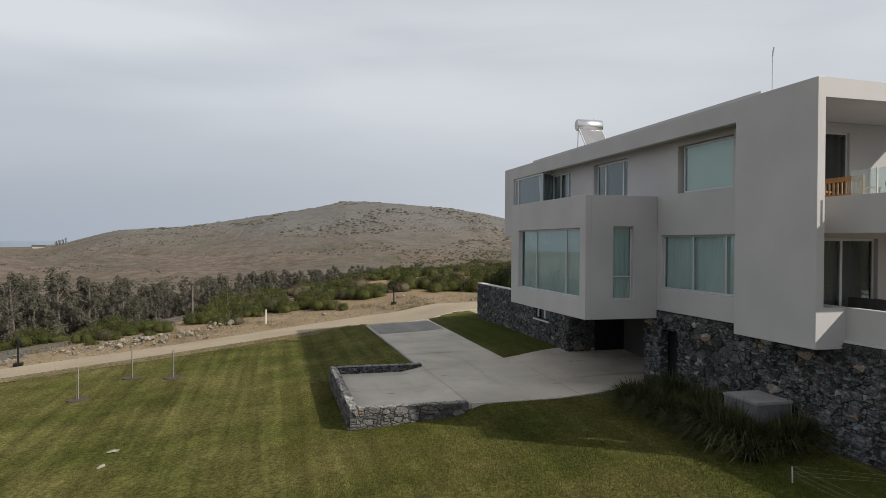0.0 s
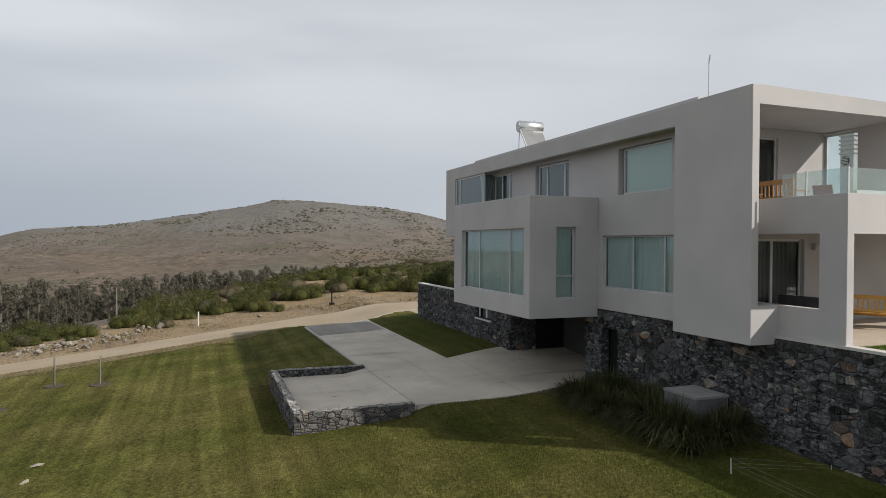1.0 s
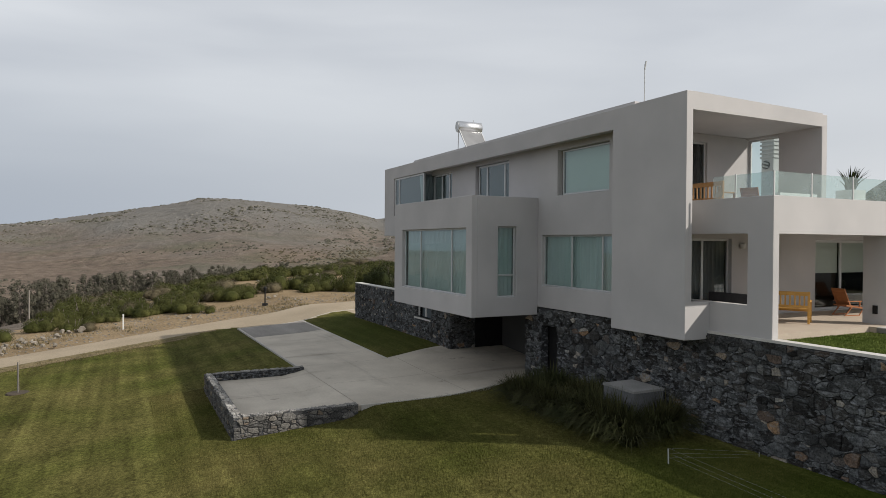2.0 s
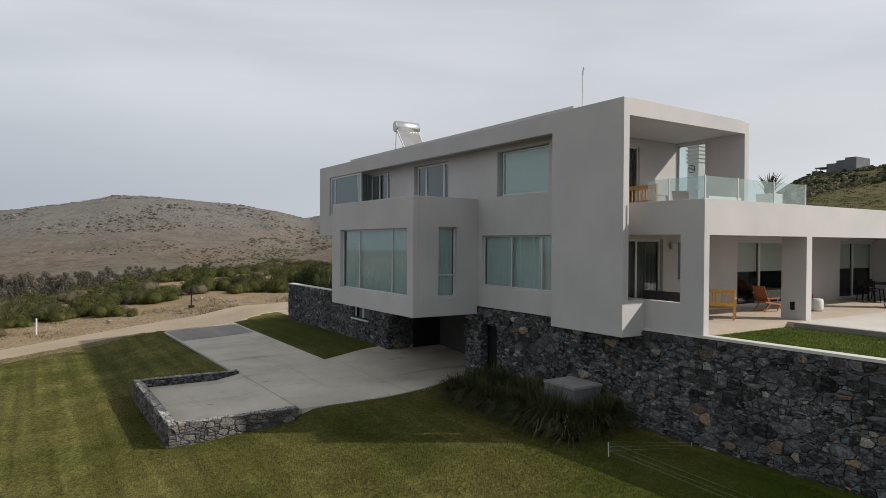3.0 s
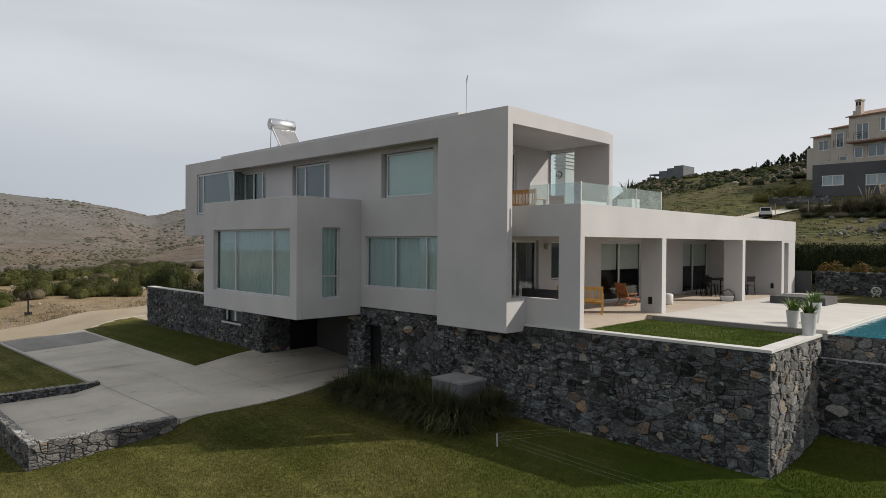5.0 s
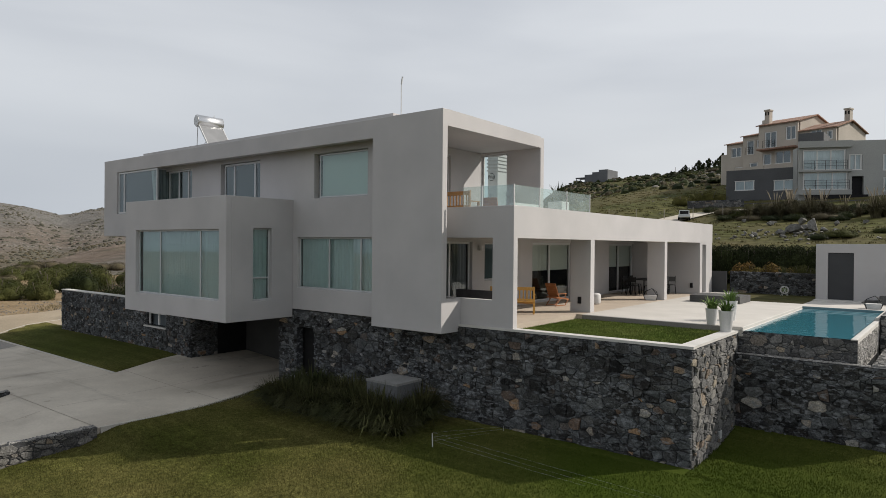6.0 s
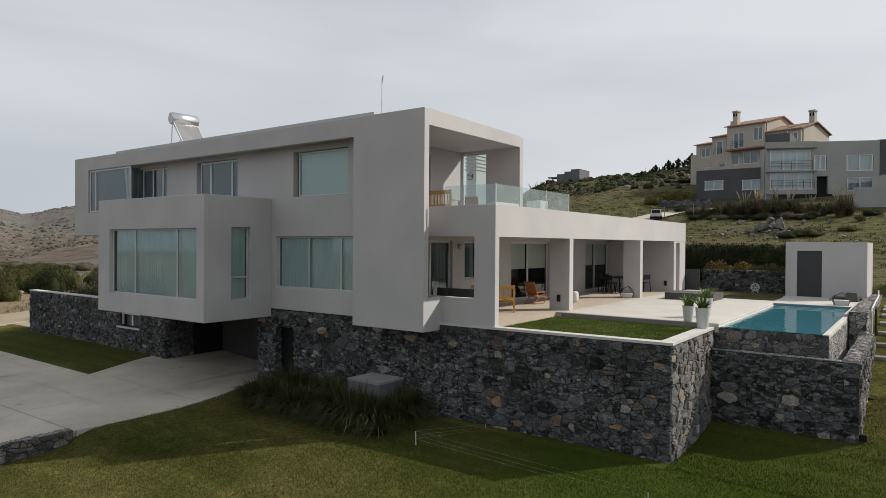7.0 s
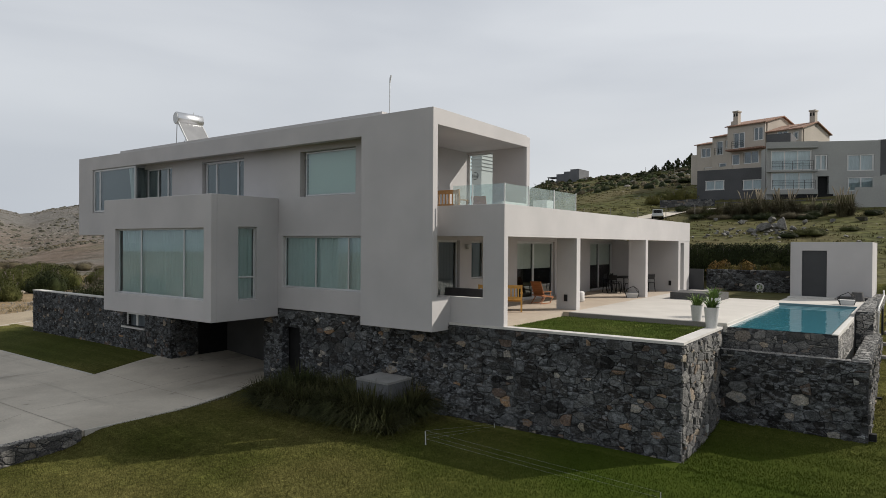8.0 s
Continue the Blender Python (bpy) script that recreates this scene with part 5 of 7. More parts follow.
for cx, cy, rx, ry, n in ((-84, 18, 16, 9, 13), (-108, 34, 18, 14, 14), (-70, 36, 16, 9, 12), (-52, 28, 12, 7, 9), (-34, 10, 5, 3, 6)):
    for _ in range(n):
        x, y = cx + rng.uniform(-1, 1) * rx, cy + rng.uniform(-1, 1) * ry
        w = rng.uniform(1.8, 3.6)
        bush(x, y, w, w * rng.uniform(0.4, 0.6), rng.choice((0, 1, 2, 0, 4)))


def eucalyptus(rng):
    """A tall thin tree, one metre high, to be scaled."""
    trunk = bmesh.new()
    lean = rng.uniform(-0.04, 0.04)
    tube(trunk, [(0, 0, -0.03), (lean * 0.5, 0, 0.3), (lean, 0.01, 0.62), (lean * 1.3, 0.0, 0.9)], [0.022, 0.018, 0.012, 0.004], 6)
    blobs = []
    for i in range(18):
        t = 0.24 + 0.72 * i / 17 + rng.uniform(-0.03, 0.03)
        reach = 0.19 * (1 - abs(t - 0.55) * 1.1) * rng.uniform(0.4, 1.25)
        a = rng.uniform(0, 6.3)
        c = (lean + reach * math.cos(a), reach * math.sin(a), t)
        tube(trunk, [(lean * t, 0, t - 0.1), tuple(c)], [0.008, 0.003], 4)
        w = rng.uniform(0.04, 0.085)
        blobs.append((*c, w, w, w * rng.uniform(1.0, 1.7)))
    v, f = leaves(rng, blobs, 3200, 0.0115, 0.45)
    crown = bpy.data.meshes.new("crown")
    crown.from_pydata(v, [], f)
    crown.materials.append(M["euc"])
    return (("trunk", mesh_of("trunk", trunk, M["bark"])), ("crown", crown))


EUCS = [eucalyptus(random.Random(50 + i)) for i in range(5)]
for row in range(3):
    for i in range(62):
        u = max(i + rng.uniform(-0.35, 0.35), 0.0) / 61
        yaw, r = radians(113 - 36 * u), 165 + 190 * u ** 1.3 + row * 18 + rng.uniform(-6, 6)
        if rng.random() < 0.1 or noise.noise((u * 14.0, 0.4, 2.0)) < -0.6:
            continue
        x, y = 12 - math.sin(yaw) * r, -14 + math.cos(yaw) * r
        h = rng.uniform(10.5, 18) * (1.12 - 0.42 * u)
        plant("eucalyptus_tree", EUCS[rng.randrange(5)], (x, y, land(x, y) - 0.2), (h * 1.15, h * 1.15, h), rng.uniform(0, 360), "tall grey-green eucalyptus in a windbreak row", "tree", "windbreak trees")


def boulder(seed, material="rock"):
    r = random.Random(seed)
    bm = bmesh.new()
    bmesh.ops.create_icosphere(bm, subdivisions=3, radius=0.5)
    o = Vector((r.uniform(-9, 9), r.uniform(-9, 9), r.uniform(-9, 9)))
    flats = [(Vector((r.gauss(0, 1), r.gauss(0, 1), r.gauss(0, 1))).normalized(), r.uniform(0.24, 0.40)) for _ in range(11)]
    for v in bm.verts:
        v.co *= 1 + 0.25 * noise.noise(v.co * 2.5 + o)
        for d, reach in flats:
            k = v.co.dot(d) - reach
            if k > 0:
                v.co -= d * k * 0.97
        v.co *= 1 + 0.06 * noise.noise(v.co * 9 + o)
    return mesh_of("boulder", bm, M[material])


BOULDERS = [boulder(s) for s in range(5)]
GREY_BOULDERS = [boulder(s + 20, "rock_grey") for s in range(5)]


def rock(x, y, w, h, label="pale weathered boulder in the grass", group="", lift=0.0):
    ob = new("boulder", (GREY_BOULDERS if "grey" in label else BOULDERS)[rng.randrange(5)])
    ob.matrix_world = pose(x, y, land(x, y) + h * 0.25 + lift, rng.uniform(-15, 15), rng.uniform(-15, 15), rng.uniform(0, 360)) @ Matrix.Diagonal((w, w * rng.uniform(0.6, 1), h, 1))
    return tagged(ob, label, "boulder", group)


# rocks pushed aside along the far side of the track
for _ in range(22):
    i = rng.randrange(8, len(west) - 4)
    t = rng.random()
    p = west[i] * (1 - t) + west[i + 1] * t
    p += Vector((-0.84, -0.54)) * rng.uniform(2.4, 5.0)
    for _ in range(rng.randint(3, 9)):
        s = rng.choice((0.1, 0.13, 0.17, 0.21, 0.26, 0.34, 0.5))
        rock(p.x + rng.gauss(0, 0.5), p.y + rng.gauss(0, 1.0), s, s * rng.uniform(0.45, 0.8), "pale rock heaped beside the dirt track", "rocks beside the track")
for cx, cy, n_, big in ((-33.7, -22.9, 22, 0.55), (-34.8, -20.7, 20, 0.6), (-32.8, -24.8, 12, 0.4), (-39.3, -16.6, 9, 0.7), (-36.4, -18.2, 10, 0.4), (-47.0, -1.0, 10, 0.45), (-52.0, 6.5, 12, 0.5)):
    for _ in range(n_):
        s = big * rng.uniform(0.25, 1.0) ** 1.5
        rock(cx + rng.gauss(0, 0.55), cy + rng.gauss(0, 0.8), s, s * rng.uniform(0.5, 0.85), "pale broken rock heaped beside the dirt track", "rocks beside the track")
for x, y, s_ in ((-53.5, 14.8, 0.7), (-52.8, 16.2, 0.55), (-54.5, 15.8, 0.4), (-51.5, 15.0, 0.45), (-68, 10.5, 0.8), (-69.5, 11.5, 1.1), (-66, 9.8, 0.5)):
    rock(x, y, s_, s_ * 0.6, "pale rock beside the thicket", "rocks beside the thicket")
for cx, cy in ((-58, -6), (-66, 3), (-72, 9), (-80, 12), (-56, 9), (-63, -9)):
    for _ in range(5):
        s_ = rng.uniform(0.35, 1.0)
        rock(cx + rng.gauss(0, 1.6), cy + rng.gauss(0, 1.6), s_, s_ * rng.uniform(0.5, 0.8), "pale rock among the shrubs", "rocks among the shrubs")
rock(-92, 13, 1.7, 1.3, "large white rock among shrubs")
rock(-96, 17, 1.2, 0.9, "large white rock among shrubs")
rock(-8.6, -17.5, 0.5, 0.10, "flat pale stone in the lawn")
rock(-7.2, -17.5, 0.3, 0.10, "pale stone in the lawn")


def scatter(name, count, spot, size, material, label, category, seed, tall=0.6):
    """Many small clods or tufts in one mesh: squat six-sided lumps."""
    r = random.Random(seed)
    verts, faces = [], []
    for _ in range(count):
        got = spot(r)
        if got is None:
            continue
        x, y = got
        s = r.uniform(*size)
        z = land(x, y) - 0.1 - 0.1 * s
        k = len(verts)
        turn = r.uniform(0, 6.3)
        for ring, (w, h) in enumerate(((1.0, 0.0), (0.85, 0.55), (0.4, 1.0))):
            for j in range(6):
                a = turn + j * math.tau / 6
                q = s * w * r.uniform(0.75, 1.2)
                verts.append((x + q * math.cos(a), y + q * math.sin(a), z + h * s * tall * r.uniform(0.8, 1.2)))
        for ring in (0, 6):
            faces += [(k + ring + j, k + ring + (j + 1) % 6, k + ring + 6 + (j + 1) % 6, k + ring + 6 + j) for j in range(6)]
        faces.append(tuple(k + 12 + j for j in range(6)))
    me = bpy.data.meshes.new(name)
    me.from_pydata(verts, [], faces)
    me.materials.append(material)
    return tagged(new(name, me), label, category, kind="stuff")


def far_spot(lo, hi, y0=60, y1=114):
    def spot(r):
        yaw, d = radians(r.uniform(y0, y1)), lo * (hi / lo) ** r.random()
        return 12 - math.sin(yaw) * d, -14 + math.cos(yaw) * d
    return spot


def clumped(spot, scale, level):
    def pick(r):
        for _ in range(6):
            x, y = spot(r)
            if noise.noise((x * scale, y * scale, 3.3)) > level:
                return x, y
        return None
    return pick


scatter("hill_scrub", 2600, clumped(far_spot(300, 1300), 0.006, 0.14), (0.5, 1.6), M["bush_dry"], "low dry scrub on the far hill", "scrub", 3, 0.7)
scatter("hill_scrub", 1300, clumped(far_spot(280, 700), 0.012, 0.16), (0.6, 1.8), M["euc"], "low dark scrub on the far hill", "scrub", 4, 0.8)
scatter("hill_rocks", 3000, clumped(far_spot(700, 1350, 48, 77), 0.010, 0.02), (0.5, 2.0), M["rock_far"], "grey rocks on the stony hill", "rocks", 15, 0.5)
scatter("hill_rocks", 1300, clumped(far_spot(900, 1490, 62, 104), 0.009, 0.12), (0.7, 2.6), M["rock_far"], "grey rocks on the far hill", "rocks", 5, 0.5)
# dark lumps added to stand for shadow shapes on the hill's shoulder
scatter("hill_scrub", 900, clumped(far_spot(750, 1450, 62, 100), 0.009, 0.2), (1.2, 3.6), M["euc"], "dark scrub lumps for the shadow shapes on the far hill", "scrub", 9, 0.6)
scatter("valley_scrub", 1500, clumped(far_spot(70, 320, 72, 114), 0.03, 0.0), (0.2, 0.7), M["bush_dry"], "dry tufts in the valley", "scrub", 6, 0.9)


def verge(r):
    i = r.randrange(0, len(west) - 1)
    t = r.random()
    p = west[i] * (1 - t) + west[i + 1] * t
    d = r.uniform(-0.3, 9)
    return p.x - 0.84 * d, p.y - 0.54 * d


scatter("verge_stones", 3200, verge, (0.02, 0.09), M["rock_far"], "small loose stones on the verge", "stones", 8, 0.7)


# hillside behind the pool
def hill_spot(r):
    return r.uniform(-75, 25), 26 + 150 * r.random() ** 1.2


def high_spot(r):
    return r.uniform(-88, -8), 82 + 102 * r.random() ** 0.9


scatter("hillside_scrub", 700, clumped(high_spot, 0.05, 0.0), (0.3, 1.0), M["hedge"], "low dark scrub on the upper hillside", "scrub", 31, 0.9)
scatter("hillside_scrub", 700, clumped(high_spot, 0.07, 0.0), (0.25, 0.8), M["bush_dry"], "low brown scrub on the upper hillside", "scrub", 32, 0.9)
scatter("hillside_stones", 260, clumped(high_spot, 0.05, 0.1), (0.2, 0.7), M["rock_far"], "pale stones on the upper hillside", "stones", 33, 0.5)
scatter("hillside_stones", 420, clumped(hill_spot, 0.06, 0.08), (0.08, 0.28), M["rock_far"], "loose stones on the hillside", "stones", 12, 0.5)
def far_shrubs(name, rows, kind, seed, label):
    """Distant shrubs in one mesh, from rows of place, width and height."""
    r = random.Random(seed)
    forms = []
    for _ in range(4):
        blobs = []
        for _ in range(6):
            a, q, w = r.uniform(0, 6.3), r.uniform(0.0, 0.62), r.uniform(0.3, 0.5)
            blobs.append((q * math.cos(a), q * math.sin(a), w * 0.4, w, w * r.uniform(0.8, 1.2), w * r.uniform(0.5, 0.9)))
        v, f = leaves(r, blobs, 1100, 0.038)
        forms.append((np.array([tuple(c) for c in v]), f))
    verts, faces = [], []
    for x, y, w, h in rows:
        v, f = forms[r.randrange(4)]
        a, k = r.uniform(0, 6.3), len(verts)
        ca, sa = math.cos(a), math.sin(a)
        moved = np.column_stack((x + w * (v[:, 0] * ca - v[:, 1] * sa), y + w * (v[:, 0] * sa + v[:, 1] * ca), land(x, y) - 0.12 + 1.6 * h * v[:, 2]))
        verts += moved.tolist()
        faces += [tuple(i + k for i in t) for t in f]
    from_lists(name, verts, faces, M[kind], None, label, "stuff")


for kind, n_, seed, word in (("bush", 36, 1, "green"), ("hedge", 46, 2, "dark green"), ("bush_dry", 36, 3, "brown")):
    r, rows = random.Random(80 + seed), []
    for _ in range(n_):
        x, y = r.uniform(-75, 8), 66 + 118 * r.random() ** 0.8
        if -18 < x < 12 and y < 100:
            continue
        w = r.uniform(0.8, 2.6)
        rows.append((x, y, w, w * 0.4))
    for _ in range(n_ // 2):
        w = r.uniform(0.7, 1.7)
        rows.append((r.uniform(-92, -34), r.uniform(150, 184), w, w * r.uniform(0.4, 0.75)))
    if kind == "bush":
        far_shrubs("brow_shrubs", BROW, kind, 9, "rounded green shrubs along the brow of the plateau")
    far_shrubs("hillside_shrubs", rows, kind, seed, "low " + word + " shrubs scattered over the hillside")
for x, y, s, h in ((1.7, 41.4, 1.8, 0.8), (2.9, 42.5, 0.9, 1.15), (2.2, 43.0, 1.2, 0.6), (3.7, 42.0, 0.7, 0.45), (0.8, 40.6, 0.8, 0.4), (1.5, 46.0, 0.9, 0.6), (-0.8, 45.6, 0.75, 0.5),
                   (4.1, 45.2, 0.5, 0.6), (8.0, 47.0, 1.2, 0.4), (6.0, 46.2, 0.6, 0.4), (-0.6, 39.6, 0.6, 0.35), (-3.4, 47.5, 0.6, 0.4)):
    rock(x, y, s, h, "grey lichened boulder in the grass", "boulders on the hillside")
for _ in range(90):
    s = rng.uniform(0.12, 0.45)
    rock(rng.gauss(1.4, 2.0), rng.gauss(40.4, 1.5), s, s * rng.uniform(0.4, 0.8), "small grey rock in the grass", "boulders on the hillside")
# dense planting at the foot of the grey house
for x, y, w, h, k in ((5.3, 39.4, 1.7, 0.8, 0), (3.9, 38.6, 1.1, 0.5, 5), (7.6, 42, 1.0, 0.5, 0), (-13.9, 62.7, 1.6, 1.5, 6), (-11.9, 65.6, 2.3, 1.9, 6), (-13.6, 67.0, 1.8, 1.6, 1),
                      (-4.6, 50.5, 1.8, 1.1, 0), (-2.6, 51.6, 1.9, 1.4, 4), (-0.6, 52.3, 2.0, 1.5, 5), (1.4, 52.8, 1.9, 1.3, 5), (3.2, 52.2, 1.7, 1.0, 4), (5.0, 52.4, 1.6, 1.1, 5),
                      (-8.5, 55.5, 1.4, 0.8, 5), (-6.6, 53.6, 1.5, 0.8, 4), (2.0, 49.6, 1.3, 0.7, 4), (4.2, 49.6, 1.2, 0.7, 5), (0.3, 49.8, 1.2, 0.8, 0), (8.6, 50.5, 1.4, 0.6, 5), (10.4, 49.5, 1.2, 0.5, 0), (-1.4, 48.6, 1.3, 0.6, 5), (0.6, 48.4, 1.4, 0.7, 5), (2.6, 48.7, 1.5, 0.7, 3), (-3.4, 48.9, 1.3, 0.6, 4), (-5.6, 49.4, 1.2, 0.6, 5), (3.8, 48.2, 1.1, 0.5, 5)):
    bush(x, y, w, h, k, "dense rounded shrub below the houses", "shrubs on the hillside")


def clump_mesh(seed, count, height, spread, width, material, droop=0.5):
    """Blades that rise from one foot and bend outwards."""
    r = random.Random(seed)
    verts, faces = [], []
    for _ in range(count):
        a, h = r.uniform(0, 6.3), height * r.uniform(0.55, 1.1)
        out_, foot = spread * r.uniform(0.15, 1.0), 0.22 * spread * r.random()
        d, side = Vector((math.cos(a), math.sin(a), 0)), Vector((-math.sin(a), math.cos(a), 0))
        k = len(verts)
        for t in (0.0, 0.4, 0.75, 1.0):
            c = d * (foot + out_ * t ** 1.6) + Vector((0, 0, h * (t - droop * t ** 3 * out_ / spread)))
            w = width * (1 - t) ** 0.7 * 0.5 + 0.001
            verts += [c - side * w, c + side * w]
        faces += [(k + 2 * j, k + 2 * j + 1, k + 2 * j + 3, k + 2 * j + 2) for j in range(3)]
    me = bpy.data.meshes.new("blades")
    me.from_pydata(verts, [], faces)
    me.materials.append(material)
    return me


GRASSES = [clump_mesh(60 + i, 270, 1.15, 1.05, 0.032, M["blade"], 0.8) for i in range(3)]
for i in range(54):
    x = -6.05 + 5.5 * ((i % 27) + rng.uniform(-0.3, 0.3)) / 26
    y = (-1.25 - 0.05 * (x + 1) * -1.0 * 0.4 if i < 27 else -0.35) + rng.uniform(-0.22, 0.22)
    if -2.7 < x < -0.6 and y > -1.05:
        x, y = (x, -1.0 - rng.uniform(0, 0.2)) if i % 3 else (-0.55 - rng.uniform(0, 0.2), rng.uniform(-0.6, 0.2))
    s = rng.uniform(1.0, 1.3)
    plant("ornamental_grass", (("blades", GRASSES[i % 3]),), (x, y, land(x, y)), (s, s, s * rng.uniform(0.78, 1.02)), rng.uniform(0, 360), "dark green arching ornamental grass clump at the stone wall", "grass clump", "grasses along the wall")
PAMPAS = clump_mesh(70, 500, 2.0, 1.3, 0.03, M["pampas"], 0.7)


def plume_mesh(seed):
    r = random.Random(seed)
    bm = bmesh.new()
    for _ in range(7):
        a, h, o = r.uniform(0, 6.3), r.uniform(1.7, 2.2), r.uniform(0.1, 0.8)
        d = Vector((math.cos(a), math.sin(a), 0))
        tube(bm, [d * 0.1, d * o * 0.5 + Vector((0, 0, h * 0.7)), d * o * 0.8 + Vector((0, 0, h)), d * o + Vector((0, 0, h * 1.12))], [0.008, 0.012, 0.045, 0.01], 5)
    return mesh_of("plumes", bm, M["plume"])


PLUMES = plume_mesh(71)
for x, y, s in ((6.3, 49.4, 1.15), (6.9, 50.2, 0.95), (-1.4, 50.4, 1.05), (-0.2, 51.0, 1.1), (0.9, 50.6, 0.9), (2.8, 50.6, 0.9), (3.9, 51.0, 0.8), (-3.8, 50.0, 0.85), (-2.6, 50.4, 0.8), (5.0, 50.5, 0.6), (-5.2, 50.6, 0.75), (-1.9, 49.6, 0.8), (-0.9, 49.8, 0.95), (0.3, 49.7, 1.0), (1.6, 49.9, 0.95), (2.2, 50.9, 1.05), (3.3, 49.8, 0.8), (-3.1, 51.2, 0.9), (-0.6, 51.8, 1.1), (1.2, 51.6, 1.1)):
    plumed = s > 1.0 or x > 3.5
    plant("pampas_grass", (("blades", PAMPAS), ("plumes", PLUMES)) if plumed else (("blades", PAMPAS),), (x, y, land(x, y) - 0.1), (s, s, s), rng.uniform(0, 360), "pale pampas grass with feathery plumes" if plumed else "tall arching clump of pampas grass", "pampas grass", "pampas on the hillside")

twigs = thing("bare_shrub", "bare leafless shrub behind the stone wall", "shrub", (-27.4, 3.2, land(-27.4, 3.2)))
rt = random.Random(33)
for _ in range(16):
    a, o, h = rt.uniform(0, 6.3), rt.uniform(0.3, 1.1), rt.uniform(1.6, 3.0)
    d = Vector((math.cos(a) * o, math.sin(a) * o, h))
    part("branch", rod([(0, 0, -0.1), d * 0.5 + Vector((rt.uniform(-0.1, 0.1), 0, 0.1)), d], [0.035, 0.02, 0.006], 5), M["bark"], twigs)
    part("twig", rod([d * 0.6, d * 0.85 + Vector((rt.uniform(-0.3, 0.3), rt.uniform(-0.3, 0.3), 0.2))], [0.012, 0.004], 4), M["bark"], twigs)
# hedge and orange shrubs behind the terrace
for i in range(16):
    bush(0.6 + 6.6 * i / 15, 23.6 + rng.uniform(-0.3, 0.3), 1.3, 2.2, 5, "clipped dark hedge behind the terrace", "hedge behind the terrace", z=0.6)
me_fl = bush_kind(random.Random(77), M["flower"], 900, 0.06)
me_gr = BUSHES[0]
for i in range(9):
    x = 2.7 + 4.0 * i / 8
    crown, stem = me_fl if i < 6 and i != 4 else me_gr
    plant("border_shrub", (("crown", crown), ("stem", stem)), (x, 21.9, 0.75), (0.8, 0.7, 1.3 + 0.25 * math.sin(i * 2.3)), rng.uniform(0, 360), "orange flowering shrub above the back wall" if crown is me_fl[0] else "yellow-green shrub above the back wall", "shrub", "shrubs above the back wall")
for x, y, w in ((11.5, 23.5, 1.5), (13.0, 24.5, 2.0), (12.2, 22.2, 1.2), (14.6, 23.0, 1.8)):
    bush(x, y, w, w * 1.05, 5, "dark shrub beside the pool store", "shrubs beside the store")


def conifer(seed):
    """A broad dark conifer one metre high, to be scaled."""
    r = random.Random(seed)
    trunk = bmesh.new()
    tube(trunk, [(0, 0, -0.1), (0, 0, 0.95)], [0.03, 0.006], 6)
    blobs = [(0, 0, 0.42, 0.13, 0.13, 0.36)]
    for i in range(30):
        t = i / 29
        a, reach = i * 2.4, 0.42 * (1 - t) ** 0.85 * r.uniform(0.75, 1.15)
        c = (reach * math.cos(a), reach * math.sin(a), 0.14 + 0.80 * t + 0.10 * reach)
        tube(trunk, [(0, 0, c[2] - 0.12), c], [0.014, 0.004], 4)
        blobs.append((*c, 0.075 - 0.045 * t, 0.075 - 0.045 * t, 0.10))
    v, f = leaves(r, blobs, 2400, 0.024)
    me = bpy.data.meshes.new("crown")
    me.from_pydata(v, [], f)
    me.materials.append(M["hedge"])
    return (("trunk", mesh_of("trunk", trunk, M["bark"])), ("crown", me))


CONE = [conifer(80), conifer(81)]
for x, y, h in ((-44.5, 156.0, 2.9), (-41.6, 157.5, 3.3), (-39.4, 158.5, 3.2), (-36.4, 160, 3.6), (-46.0, 158, 2.2), (-49.6, 160, 2.0), (-34, 150, 3.0)):
    plant("conifer", CONE[int(h * 5) % 2], (x, y, land(x, y) - 0.1), (h * 1.5, h * 1.5, h), rng.uniform(0, 360), "dark broad conifer on the skyline", "tree", "conifers on the skyline")

# ---- neighbouring houses ----
M.update(
    charcoal=surface("charcoal_render", (0.075, 0.077, 0.08), (0.095, 0.096, 0.1), 0.5, 0.9, 0.1, 8, 0.06),
    grey=surface("grey_render", (0.315, 0.32, 0.305), (0.365, 0.37, 0.35), 0.3, 0.9, 0.1, 8, 0.05),
    cream=surface("cream_render", (0.40, 0.362, 0.308), (0.47, 0.425, 0.365), 0.3, 0.9, 0.1, 8, 0.05),
    tile=surface("clay_roof_tiles", (0.25, 0.145, 0.10), (0.33, 0.20, 0.145), 0.8, 0.9, 0.9, 5, 0.3, stretch=(6, 0.4, 0.4)),
    white=surface("white_paint", (0.62, 0.62, 0.60), (0.68, 0.68, 0.66), 1, 0.6, 0.0, 20, 0.03),
    slate=surface("dark_slate", (0.06, 0.06, 0.06), (0.085, 0.085, 0.085), 2, 0.8, 0.2, 20, 0.15),
    dusk=surface("dark_window_room", (0.10, 0.12, 0.13), (0.14, 0.16, 0.17), 0.5, 0.9, 0.0, 5, 0.05),
)


M["sheer"] = surface("far_sheer_curtain", (0.46, 0.52, 0.54), (0.58, 0.63, 0.64), 1.2, 0.9, 0.0, 9, 0.12, stretch=(3, 1, 0.3))
M["pane_far"] = glass("far_window_glass", (0.86, 0.94, 0.95), 0.10)


